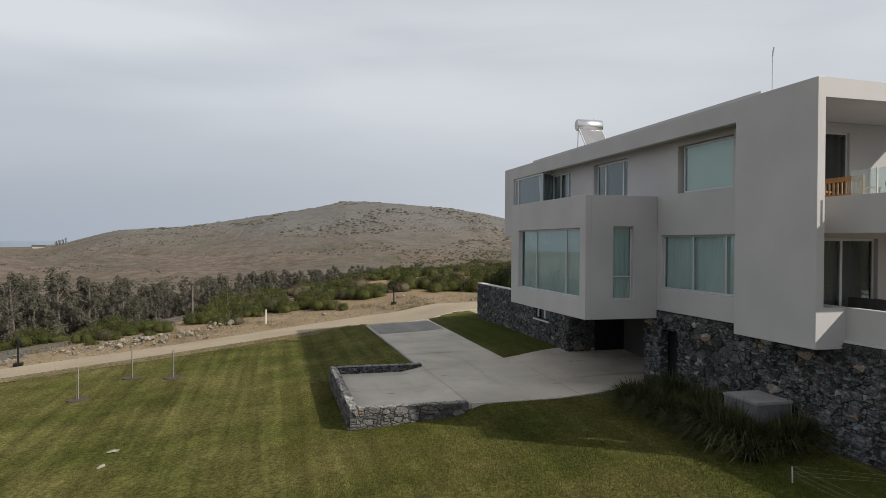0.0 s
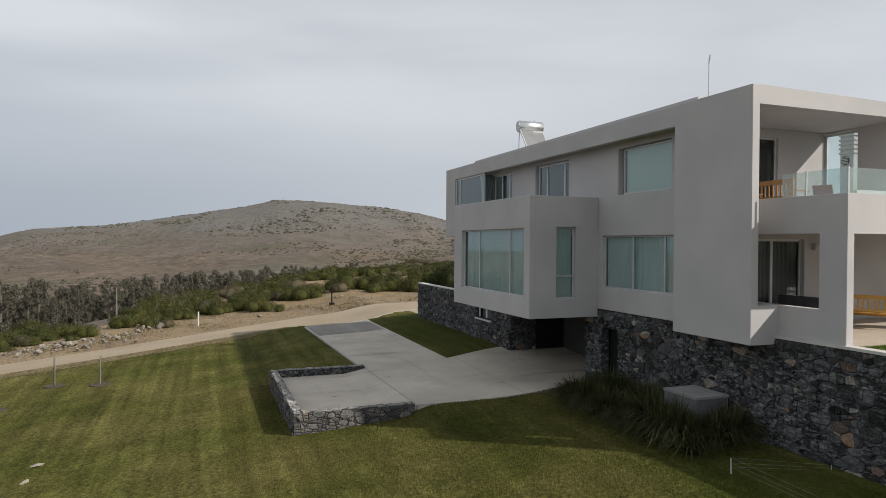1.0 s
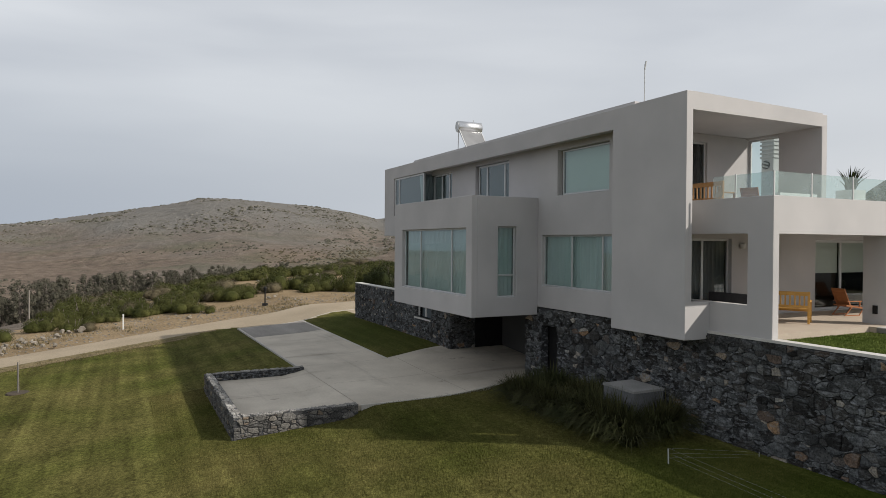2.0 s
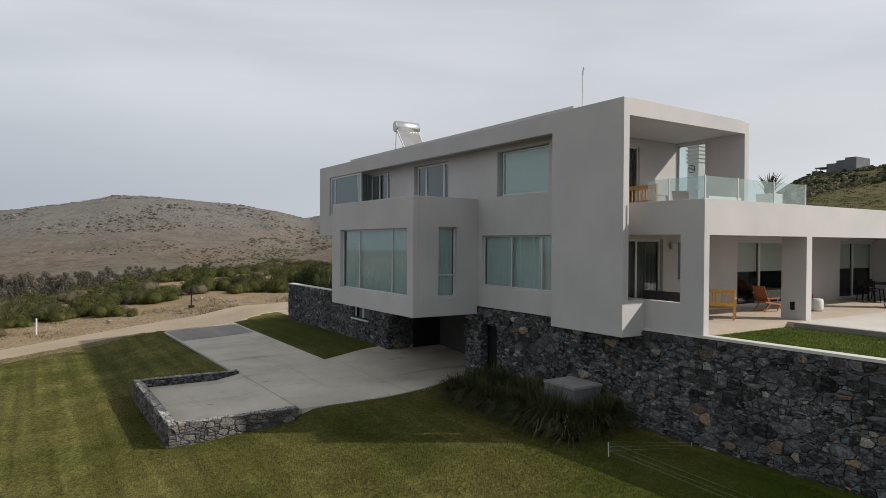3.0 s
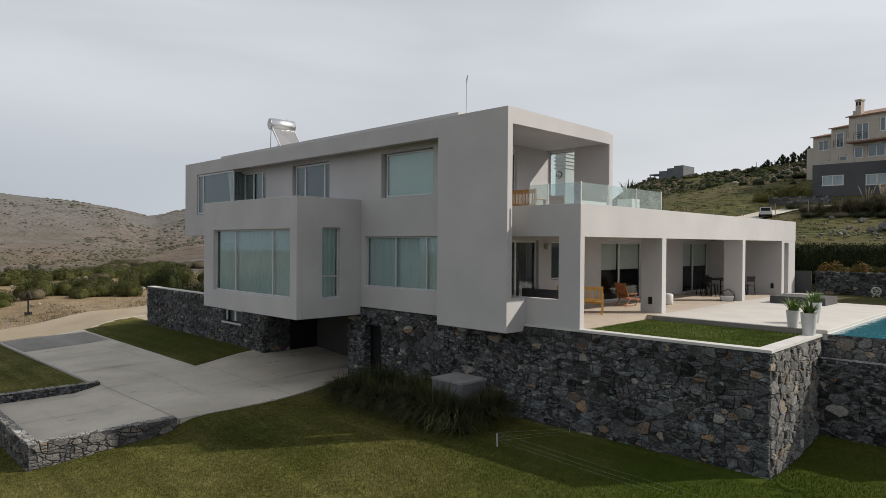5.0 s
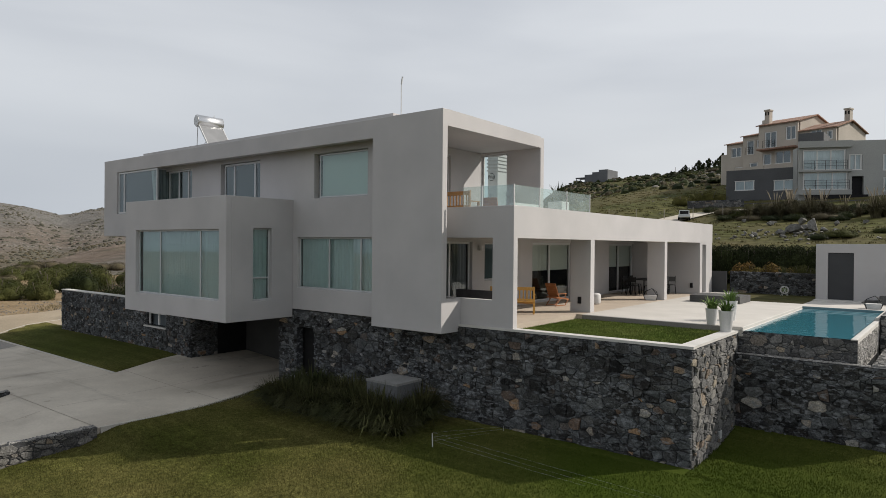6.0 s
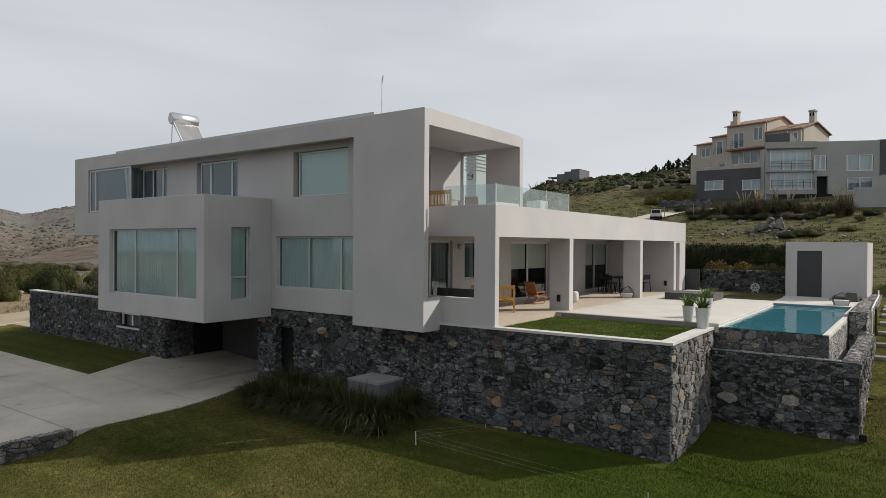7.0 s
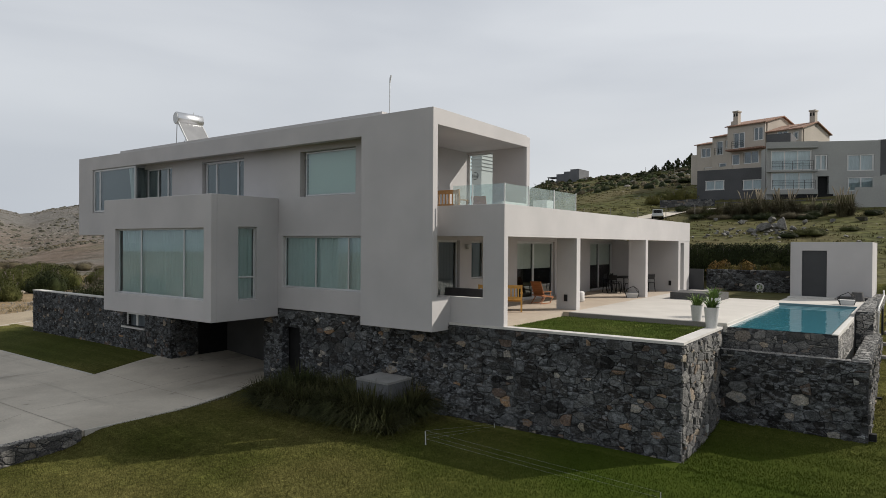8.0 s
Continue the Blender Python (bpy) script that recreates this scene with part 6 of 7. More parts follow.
def far_window(parent, y, x0, x1, z0, z1, splits=1, bright=False, rail=False):
    b = 0.115
    us = [x0 + (x1 - x0) * k / splits for k in range(splits + 1)]
    rows = [(x0 - b, x1 + b, y - 0.06, y + 0.05, z1, z1 + b), (x0 - b, x1 + b, y - 0.06, y + 0.05, z0 - b, z0)]
    rows += [(u - b / 2, u + b / 2, y - 0.05, y + 0.04, z0, z1) for u in us]
    w = part("window", boxes(*rows), M["white"], parent, "white-framed window")
    for a, c in zip(us, us[1:]):
        part("pane", sheet_quad("y", y - 0.01, a + b / 2, c - b / 2, z0, z1), M["pane_far"], w)
        part("blind", sheet_quad("y", y + 0.25, a, c, z0, z1), M["sheer"] if bright else M["dusk"], w)
    if rail:
        rb = [(x0 - 0.1, x1 + 0.1, y - 0.6, y - 0.57, z0 + h, z0 + h + 0.03) for h in (0.3, 0.58, 0.86)] + [(u - 0.02, u + 0.02, y - 0.6, y - 0.57, z0 - 0.1, z0 + 0.86) for u in np.linspace(x0 - 0.08, x1 + 0.08, max(3, int((x1 - x0) / 1.1) + 2)).tolist()]
        part("balcony_rail", boxes(*rb), M["slate"] if bright else M["black"], w, "thin dark balcony rail")
    return w


grey_house = thing("modern_grey_house", "modern grey flat-roofed house with large windows on the hillside", "house", (3, 66, 8))


def far_part(name, bm, mat, parent, label=""):
    bmesh.ops.transform(bm, matrix=parent.matrix_world.inverted(), verts=bm.verts)
    return part(name, bm, mat, parent, label)


def holes_of(rows):
    return [(r[0], r[1], r[2], r[3]) for r in rows]


GW = [(-1.65, 2.3, 10.75, 12.95), (-1.6, 2.5, 8.65, 10.55), (2.55, 3.75, 10.7, 12.4), (2.85, 3.9, 7.9, 10.05), (5.55, 8.05, 10.6, 12.35), (5.6, 8.1, 8.4, 9.9)]
grey_house.matrix_world = Matrix.Identity(4)
part("wall", panel("y", 64.0, 64.3, -2.0, 8.6, 7.0, 13.85, GW, 0.02), M["grey"], grey_house)
part("body", boxes((-2.0, 8.6, 64.7, 66.4, 6.0, 13.3)), M["grey"], grey_house)
part("cornice", boxes((-2.1, 2.75, 63.6, 64.0, 13.15, 13.85), (-2.1, 2.75, 63.6, 64.0, 10.56, 10.74), (-2.1, 2.75, 63.6, 64.0, 8.1, 8.6)), M["grey"], grey_house)
for i, (a, b, c, d) in enumerate(GW):
    if i == 3:
        part("door_recess", boxes((a + 0.02, b - 0.02, 64.5, 64.6, c, d)), M["black"], grey_house)
    else:
        far_window(grey_house, 64.1, a + 0.1, b - 0.1, c + 0.1, d - 0.1, (3, 3, 2, 1, 2, 2)[i], True, i < 2)
# solid black block in place of the shade under the overhang
part("undercroft", boxes((-1.4, 4.2, 63.62, 63.96, 5.8, 8.08)), M["black"], grey_house, "black box for the shade below the main block")
# the main block stands at an angle to its wing
ANGLE = Matrix.Translation((-2, 64, 0)) @ Matrix.Rotation(radians(24), 4, "Z") @ Matrix.Diagonal((1.06, 1, 1, 1)) @ Matrix.Translation((2, -64, 0))
for ob in grey_house.children:
    ob.matrix_local = ANGLE
part("garage_wing", panel("y", 66.0, 66.3, -9.97, -2.0, 6.0, 11.4, [(-9.05, -6.87, 9.0, 10.15), (-4.9, -2.75, 8.85, 10.05)], 0.02), M["charcoal"], grey_house, "charcoal rendered lower wing")
part("garage_body", boxes((-9.97, -2.0, 66.7, 76.0, 6.0, 11.3)), M["charcoal"], grey_house)
far_window(grey_house, 66.1, -8.95, -6.97, 9.1, 10.05, 2, True)
far_window(grey_house, 66.1, -4.8, -2.85, 8.95, 9.95, 2, True)
part("side_wing", boxes((-2.7, -0.2, 67.6, 72.0, 7.0, 15.3)), M["charcoal"], grey_house)
part("terrace_wall", boxes((8.6, 20.0, 63.0, 70.0, 5.0, 9.6)), M["grey"], grey_house)
part("upper_wing", boxes((8.0, 20.0, 68.6, 76.0, 9.6, 13.9)), M["charcoal"], grey_house)
part("garden_wall", boxes((6.8, 18.0, 56.0, 56.4, 4.0, 7.9)), M["grey"], grey_house)
part("garden_wall", boxes((8.2, 18.0, 56.4, 56.8, 4.0, 8.9)), M["grey"], grey_house)
part("plinth", boxes((-9.97, 4.5, 62.5, 64.0, 4.5, 7.3)), M["charcoal"], grey_house)

villa = thing("tiled_villa", "cream rendered villa with red clay tile roofs and chimneys", "house")
villa.matrix_world = Matrix.Translation((-5.0, 82, 0.95)) @ Matrix.Rotation(radians(-16), 4, "Z") @ Matrix.Translation((3, -82, 0))


def gabled(x0, x1, y0, y1, z0, eave, ridge, holes=(), bright=False):
    """A wing with a ridge along y, its gable to the front, or eaves to the front where ridge runs along x."""
    part("wall", panel("y", y0, y0 + 0.3, x0, x1, z0, eave, holes, 0.02), M["cream"], villa)
    part("body", boxes((x0, x1, y0 + 0.7, y1, z0, eave - 0.05)), M["cream"], villa)
    bm = bmesh.new()
    e = 0.28
    ym = (y0 + y1) / 2
    sec = [(y0 - e, eave - 0.1), (ym, ridge), (y1 + e, eave - 0.1), (y1 + e, eave + 0.03), (ym, ridge + 0.14), (y0 - e, eave + 0.03)]
    rings = [[bm.verts.new((x, y, z)) for y, z in sec] for x in (x0 - e, x1 + e)]
    for k in range(6):
        bm.faces.new([rings[0][k], rings[0][(k + 1) % 6], rings[1][(k + 1) % 6], rings[1][k]])
    for r_ in rings:
        bm.faces.new([r_[0], r_[1], r_[4], r_[5]])
        bm.faces.new([r_[1], r_[2], r_[3], r_[4]])
    part("roof", bm, M["tile"], villa, "red clay tile roof")
    gb = bmesh.new()
    for x in (x0 + 0.01, x1 - 0.01):
        gb.faces.new([gb.verts.new(c) for c in ((x, y0, eave - 0.06), (x, y1, eave - 0.06), (x, ym, ridge + 0.05))])
    part("gable", gb, M["cream"], villa)
    for h in holes:
        far_window(villa, y0 + 0.1, h[0] + 0.09, h[1] - 0.09, h[2] + 0.09, h[3] - 0.09, 2 if h[1] - h[0] > 1.2 else 1, bright, (h[3] - h[2]) > 1.9)


gabled(-8.75, -3.4, 82, 92, 8.0, 18.4, 19.7, [(-7.9, -6.2, 15.2, 17.4), (-5.0, -3.6, 16.0, 17.8), (-8.1, -6.9, 12.9, 14.4), (-6.4, -4.2, 12.9, 14.6)])
gabled(-11.6, -8.77, 83, 91, 8.0, 17.4, 18.2, [(-11.0, -9.9, 14.7, 16.7), (-9.6, -9.0, 15.6, 16.7), (-10.6, -9.4, 11.9, 13.5)])
gabled(-14.7, -11.62, 84, 91, 8.0, 16.7, 17.4, [(-14.0, -12.4, 14.7, 16.1), (-13.4, -12.0, 11.8, 13.2)])
gabled(-3.38, 1.2, 82.4, 91, 8.0, 17.0, 18.2, [(-2.0, -0.5, 15.0, 16.9), (0.1, 0.8, 15.5, 16.6)])
part("terrace_block", boxes((-10.6, -3.0, 79.6, 82.0, 8.0, 12.0)), M["cream"], villa)
part("terrace_parapet", boxes((-10.6, -6.6, 79.4, 79.6, 11.6, 12.5)), M["cream"], villa)
part("porch_roof", boxes((-8.2, -3.0, 80.4, 82.0, 14.75, 14.95)), M["tile"], villa, "red tiled porch roof")
part("side_tower", boxes((-15.9, -14.72, 84.5, 90, 8.0, 15.3)), M["cream"], villa)
for x, y, z0, z1 in ((-8.0, 83.2, 18.2, 20.5), (0.85, 86.7, 17.6, 19.7)):
    ch = part("chimney", soft(boxes((x - 0.34, x + 0.34, y - 0.4, y + 0.4, z0, z1)), 0.03, 1), M["cream"], villa, "cream rendered chimney")
    part("chimney_cap", boxes((x - 0.42, x + 0.42, y - 0.5, y + 0.5, z1, z1 + 0.2)), M["cream"], ch)
    part("smoke_hole", boxes((x - 0.3, x - 0.08, y - 0.41, y - 0.404, z1 - 0.6, z1 - 0.15)), M["black"], ch)
    part("smoke_hole", boxes((x + 0.08, x + 0.3, y - 0.41, y - 0.404, z1 - 0.6, z1 - 0.15)), M["black"], ch)
part("chimney", boxes((-8.74, -8.3, 82.9, 83.8, 18.2, 19.3)), M["cream"], villa)

# the small house on the skyline
hill_house = thing("hilltop_house", "small dark grey modern house on the skyline", "house", (-76.2, 170, land(-77, 170) - 0.1))
hill_house.scale = (0.82, 0.82, 1.0)
M["slate_blue"] = surface("blue_grey_render", (0.115, 0.12, 0.128), (0.15, 0.156, 0.165), 0.5, 0.9, 0.1, 8, 0.08)
zb = -0.6
part("block", boxes((-1.6, 1.5, 0, 8, zb, 3.3)), M["slate_blue"], hill_house)
part("block", boxes((-5.0, -1.6, 0.6, 8, zb, 2.7)), M["slate_blue"], hill_house)
part("tower", boxes((1.5, 5.0, -1, 8, zb, 3.8)), M["slate_blue"], hill_house)
part("low_wing", boxes((5.0, 7.0, 1, 7, zb, 1.0)), M["slate_blue"], hill_house)
part("porch_roof", boxes((-8.5, -5.0, 0, 5, 1.6, 1.9)), M["slate_blue"], hill_house)
for x in (-8.3, -6.8):
    part("post", boxes((x, x + 0.2, 0.2, 0.4, zb, 1.6)), M["slate_blue"], hill_house)

# parked pick-up on the hill drive
px, py = -9.2, 49.0
pick = thing("pickup_truck", "silver pick-up truck parked on the hillside drive", "truck", (px, py, land(px, py) + 0.02), 108)
pick.scale = (0.6, 0.6, 0.6)
bm = boxes((-2.4, 2.4, -0.85, 0.85, 0.45, 0.95), (-0.5, 1.2, -0.78, 0.78, 0.95, 1.65))
part("body", soft(bm, 0.09, 2), M["alu"], pick, "silver body")
part("windscreen", boxes((-0.515, -0.505, -0.65, 0.65, 1.05, 1.55)), M["black"], pick)
for sx in (-1.5, 1.5):
    for sy in (-0.8, 0.8):
        wheel = part("wheel", rod([(sx, sy - 0.12, 0.34), (sx, sy + 0.12, 0.34)], 0.34, 14), M["black"], pick, "black tyre")
        part("rim", rod([(sx, sy - 0.13, 0.34), (sx, sy + 0.13, 0.34)], 0.19, 10), M["alu"], wheel)
sheet("hill_drive", [[(-14.5, 40), (-11.5, 40), (-8.2, 54), (-11.2, 54)], [(-11.2, 54), (-8.2, 54), (-5.0, 56.2), (-6.0, 57.2)]], M["concrete"], 0.03, "narrow concrete drive up the hillside", "drive")

# poles
M["pole"] = surface("weathered_pole", (0.17, 0.15, 0.13), (0.24, 0.22, 0.19), 1, 0.9, 0.2, 20, 0.2)
for yaw, r_, h in ((18.9, 150, 2.4), (17.6, 146, 2.0), (16.6, 142, 2.0)):
    a = radians(yaw)
    x, y = 11.6 - math.sin(a) * r_, -15.3 + math.cos(a) * r_
    tagged(part("utility_pole", rod([(x, y, land(x, y) - 0.3), (x, y, land(x, y) + h)], [0.06, 0.045], 8), M["pole"]), "weathered wooden pole on the hillside", "pole", "hillside poles")
for yaw, r_, h in ((95.8, 120, 6.5), (110.8, 100, 7.0)):
    a = radians(yaw)
    x, y = 12 - math.sin(a) * r_, -14 + math.cos(a) * r_
    tagged(part("utility_pole", rod([(x, y, land(x, y) - 0.3), (x, y, land(x, y) + h)], [0.14, 0.09], 8), M["pole"]), "thin pale utility pole in the valley", "pole", "valley poles")
for i in range(9):
    x, y = -22 + i * 2.6, 47 + i * 0.8
    tagged(part("fence_post", rod([(x, y, land(x, y) - 0.2), (x, y, land(x, y) + 1.1)], 0.035, 6), M["pole"]), "rough wooden fence post on the hillside", "fence post", "hillside fence posts")

# a farmhouse far off by the bay
fx, fy = -1229.0, -396.0
farm = thing("farmhouse", "low pale farmhouse far off near the bay", "house", (fx, fy, land(fx, fy)), -72)
part("wall", boxes((-9, 9, -4, 4, -1, 2.6)), M["cream"], farm)
part("roof", boxes((-11, 10, -5, 5, 2.6, 5.4)), M["charcoal"], farm, "dark roof")
for k in range(4):
    x, y = -1240.0 + 4 * k, -372.0 + 6 * k
    plant("eucalyptus_tree", EUCS[k], (x, y, land(x, y) - 0.3), (11, 11, 9 + k), 40 * k, "dark tree beside a far farmhouse", "tree", "trees by the farmhouse")

# ---- on the roof ----
M.update(
    steel=surface("brushed_steel", (0.60, 0.61, 0.62), (0.68, 0.69, 0.70), 2, 0.28, 0.0, 60, 0.03, metal=0.9),
    oak=surface("brown_wood", (0.30, 0.16, 0.06), (0.38, 0.21, 0.085), 3, 0.55, 0.1, 30, 0.15, stretch=(1, 1, 4)),
    honey=surface("honey_wood", (0.50, 0.27, 0.055), (0.60, 0.34, 0.09), 3, 0.55, 0.1, 30, 0.12, stretch=(1, 1, 4)),
    teak=surface("red_brown_wood", (0.27, 0.10, 0.036), (0.36, 0.145, 0.053), 3, 0.55, 0.1, 30, 0.15, stretch=(1, 1, 4)),
    pot=surface("pale_pot", (0.52, 0.52, 0.51), (0.58, 0.58, 0.57), 3, 0.7, 0.05, 30, 0.04),
    block=surface("grey_concrete_block", (0.095, 0.097, 0.099), (0.135, 0.138, 0.140), 1.2, 0.9, 0.2, 25, 0.1),
    soil=surface("dark_soil", (0.05, 0.038, 0.028), (0.075, 0.058, 0.04), 3, 0.98, 0.6, 18, 0.3),
    cushion=surface("dark_fabric", (0.03, 0.03, 0.033), (0.045, 0.045, 0.048), 4, 0.95, 0.2, 60, 0.1),
)
heater = thing("solar_water_heater", "solar water heater with a shiny steel tank on stilts", "water heater", (-15.68, 2.0, 6.41), -90)
heater.scale = (0.82, 0.82, 1.06)
tank = part("tank", rod([(-0.80, 0, 1.52), (-0.78, 0, 1.52), (0.78, 0, 1.52), (0.80, 0, 1.52)], [0.24, 0.27, 0.27, 0.24], 28), M["steel"], heater, "shiny steel tank", True)
part("tank_end", rod([(0.801, 0, 1.52), (0.825, 0, 1.52)], 0.235, 24), M["alu"], tank, "grey round end cap")
part("valve", rod([(-0.3, 0, 1.78), (-0.3, 0, 1.88)], 0.02, 6), M["alu"], tank)
M["collector"] = surface("grey_collector_glass", (0.20, 0.205, 0.21), (0.25, 0.255, 0.26), 2, 0.25, 0.0, 30, 0.03)
plate = part("collector", soft(box(bmesh.new(), -0.72, 0.72, -0.02, 0.05, 0.0, 1.72, pose(0, 1.36, 0.08, 45, 0, 0)), 0.01, 1), M["collector"], heater, "flat grey collector plate")
part("collector_rim", boxes(*[(x, x + 0.05, 0, 0.06, 0, 1.74) for x in (-0.76, 0.71)]), M["alu"], plate).matrix_local = pose(0, 1.36, 0.08, 45, 0, 0)
for x in (-0.66, 0.66):
    part("leg", rod([(x, -0.2, 0), (x, -0.1, 1.34)], 0.022, 6), M["alu"], heater)
    part("brace", rod([(x, 1.34, 0.02), (x, 0.0, 1.3)], 0.022, 6), M["alu"], heater)
    part("brace", rod([(x, -0.18, 0.1), (x, 0.75, 0.55)], 0.016, 6), M["alu"], heater)
mast = thing("antenna_mast", "thin steel antenna mast on the flat roof", "antenna", (-2.35, 0.75, 6.41))
part("pole", rod([(0, 0, 0), (0, 0, 1.36)], [0.018, 0.014], 8), M["alu"], mast)
part("head", rod([(0, 0, 1.2), (0.05, 0, 1.44)], 0.025, 6), M["alu"], mast)
tagged(part("roof_upstand", boxes((-18.6, -2.3, 0.32, 5.2, 6.41, 6.60)), M["plaster"], house), "low plastered roof upstand")
tagged(part("chimney", soft(boxes((-4.62, -4.1, 9.0, 11.0, 3.05, 7.0)), 0.015, 1), M["plaster"], house), "pale square chimney with slatted top")
for k in range(8):
    part("chimney_slat", boxes((-4.66, -4.06, 8.96, 11.04, 5.68 + 0.16 * k, 5.75 + 0.16 * k)), M["plaster"], house)
vent = part("round_vent", rod([(-4.42, 8.99, 5.42), (-4.42, 8.97, 5.42)], 0.17, 20), M["dark"], house, "round dark vent")
for k in range(5):
    part("vent_bar", boxes((-4.42 - 0.13, -4.42 + 0.13, 8.955, 8.968, 5.30 + 0.055 * k, 5.322 + 0.055 * k)), M["alu"], vent)


# ---- furniture ----
def garden_bench(at, turn, mat, name="garden_bench", label="honey-coloured wooden garden bench with a slatted back", length=1.5):
    b = thing(name, label, "bench", at, turn)
    h = length / 2
    part("seat", boxes(*[(-h + 0.04, h - 0.04, -0.25 + 0.1 * k, -0.17 + 0.1 * k, 0.40, 0.425) for k in range(5)]), mat, b)
    for x in (-h, h - 0.06):
        part("leg", soft(boxes((x, x + 0.06, -0.27, -0.21, 0, 0.62)), 0.006, 1), mat, b)
        part("back_post", soft(boxes((x, x + 0.06, 0.22, 0.28, 0, 0.92)), 0.006, 1), mat, b)
        part("armrest", soft(boxes((x - 0.01, x + 0.07, -0.30, 0.22, 0.622, 0.65)), 0.006, 1), mat, b)
    part("top_rail", soft(boxes((-h + 0.06, h - 0.06, 0.225, 0.27, 0.80, 0.91)), 0.008, 1), mat, b)
    part("low_rail", soft(boxes((-h + 0.06, h - 0.06, 0.23, 0.265, 0.46, 0.52)), 0.006, 1), mat, b)
    part("apron", boxes((-h + 0.06, h - 0.06, -0.26, -0.23, 0.31, 0.395)), mat, b)
    for k in range(11):
        x = -h + 0.14 + (length - 0.28) * k / 10
        part("slat", boxes((x - 0.022, x + 0.022, 0.238, 0.258, 0.52, 0.80)), mat, b)
    return b


def deck_chair(at, turn):
    c = thing("deck_chair", "reclining red-brown wooden deck chair on the porch", "chair", at, turn, "deck chairs on the porch")
    W_ = M["teak"]
    c.scale = (0.86, 0.86, 0.86)
    for s in (-0.28, 0.25):
        part("side_rail", box(bmesh.new(), s, s + 0.03, -0.5, 0.45, 0, 0.05, pose(0, 0, 0.30, 8, 0, 0)), W_, c)
        part("back_rail", box(bmesh.new(), s, s + 0.03, 0, 0.05, 0, 0.80, pose(0, 0.18, 0.3, -26, 0, 0)), W_, c)
        part("leg", rod([(s + 0.015, -0.42, 0.26), (s + 0.015, -0.2, 0.0)], 0.022, 6), W_, c)
        part("leg", rod([(s + 0.015, 0.15, 0.32), (s + 0.015, 0.5, 0.0)], 0.022, 6), W_, c)
        part("foot", boxes((s, s + 0.03, -0.22, 0.50, 0.0, 0.03)), W_, c)
        part("armrest", boxes((s - 0.02, s + 0.05, -0.3, 0.42, 0.52, 0.55)), W_, c)
        part("arm_post", boxes((s, s + 0.03, -0.25, -0.21, 0.3, 0.52)), W_, c)
    for k in range(6):
        part("seat_slat", box(bmesh.new(), -0.25, 0.25, -0.45 + 0.14 * k, -0.34 + 0.14 * k, 0.05, 0.07, pose(0, 0, 0.30, 8, 0, 0)), W_, c)
        part("back_slat", box(bmesh.new(), -0.25, 0.25, 0.0, 0.02, 0.08 + 0.12 * k, 0.195 + 0.12 * k, pose(0, 0.18, 0.3, -26, 0, 0)), W_, c)
    return c


F0 = 0.07
garden_bench((0.0, 3.91, F0), 209, M["honey"])
deck_chair((-0.30, 7.6, F0), 172)
deck_chair((-0.55, 10.4, F0), 190)
garden_bench((-0.95, 1.85, 3.05), 180, M["oak"], "wooden_bench", "brown wooden bench on the covered balcony", 1.6).scale = (1.0, 1.0, 1.15)
deck_chair((-0.05, 2.75, 3.05), 200)
# sofa in the sheltered corner of the porch
sofa = thing("outdoor_sofa", "dark outdoor sofa in the porch corner", "sofa", (-0.3, 2.6, F0), 180)
part("base", soft(boxes((-0.8, 0.8, -0.4, 0.4, 0.08, 0.42)), 0.05, 2), M["cushion"], sofa)
part("backrest", soft(boxes((-0.8, 0.8, 0.25, 0.45, 0.42, 0.85)), 0.05, 2), M["cushion"], sofa)
part("armrest", soft(boxes((0.62, 0.82, -0.4, 0.25, 0.42, 0.65)), 0.05, 2), M["cushion"], sofa)

# black dining table and chairs under the porch
table = thing("dining_table", "black metal dining table under the porch", "table", (0.0, 15.85, F0))
part("tabletop", soft(boxes((-0.5, 0.5, -0.9, 0.9, 0.71, 0.75)), 0.01, 1), M["black"], table)
for x in (-0.44, 0.4):
    for y in (-0.84, 0.8):
        part("leg", boxes((x, x + 0.04, y, y + 0.04, 0, 0.71)), M["black"], table)


def metal_chair():
    c = thing("dining_chair", "black metal dining chair at the porch table", "chair", (0.3, 14.2, F0), 0, "chairs round the porch table")
    part("seat", soft(boxes((-0.22, 0.22, -0.22, 0.22, 0.44, 0.46)), 0.01, 1), M["black"], c)
    part("backrest", soft(boxes((-0.2, 0.2, 0.2, 0.225, 0.62, 0.86)), 0.01, 1), M["black"], c)
    for x in (-0.2, 0.2):
        for y in (-0.2, 0.2):
            part("leg", rod([(x * 1.15, y * 1.2, 0), (x, y, 0.44)], 0.02, 6), M["black"], c)
        part("back_post", rod([(x, 0.2, 0.44), (x, 0.22, 0.88)], 0.014, 6), M["black"], c)
    return c


first = metal_chair()
first.matrix_world = pose(0.45, 15.3, F0, 0, 0, -95)
for x, y, a in ((0.6, 16.3, -85), (-0.65, 15.3, 90), (-0.7, 16.3, 95), (-0.2, 14.8, 180), (0.75, 16.9, -120)):
    copy_thing(first, pose(x, y, F0, 0, 0, a))


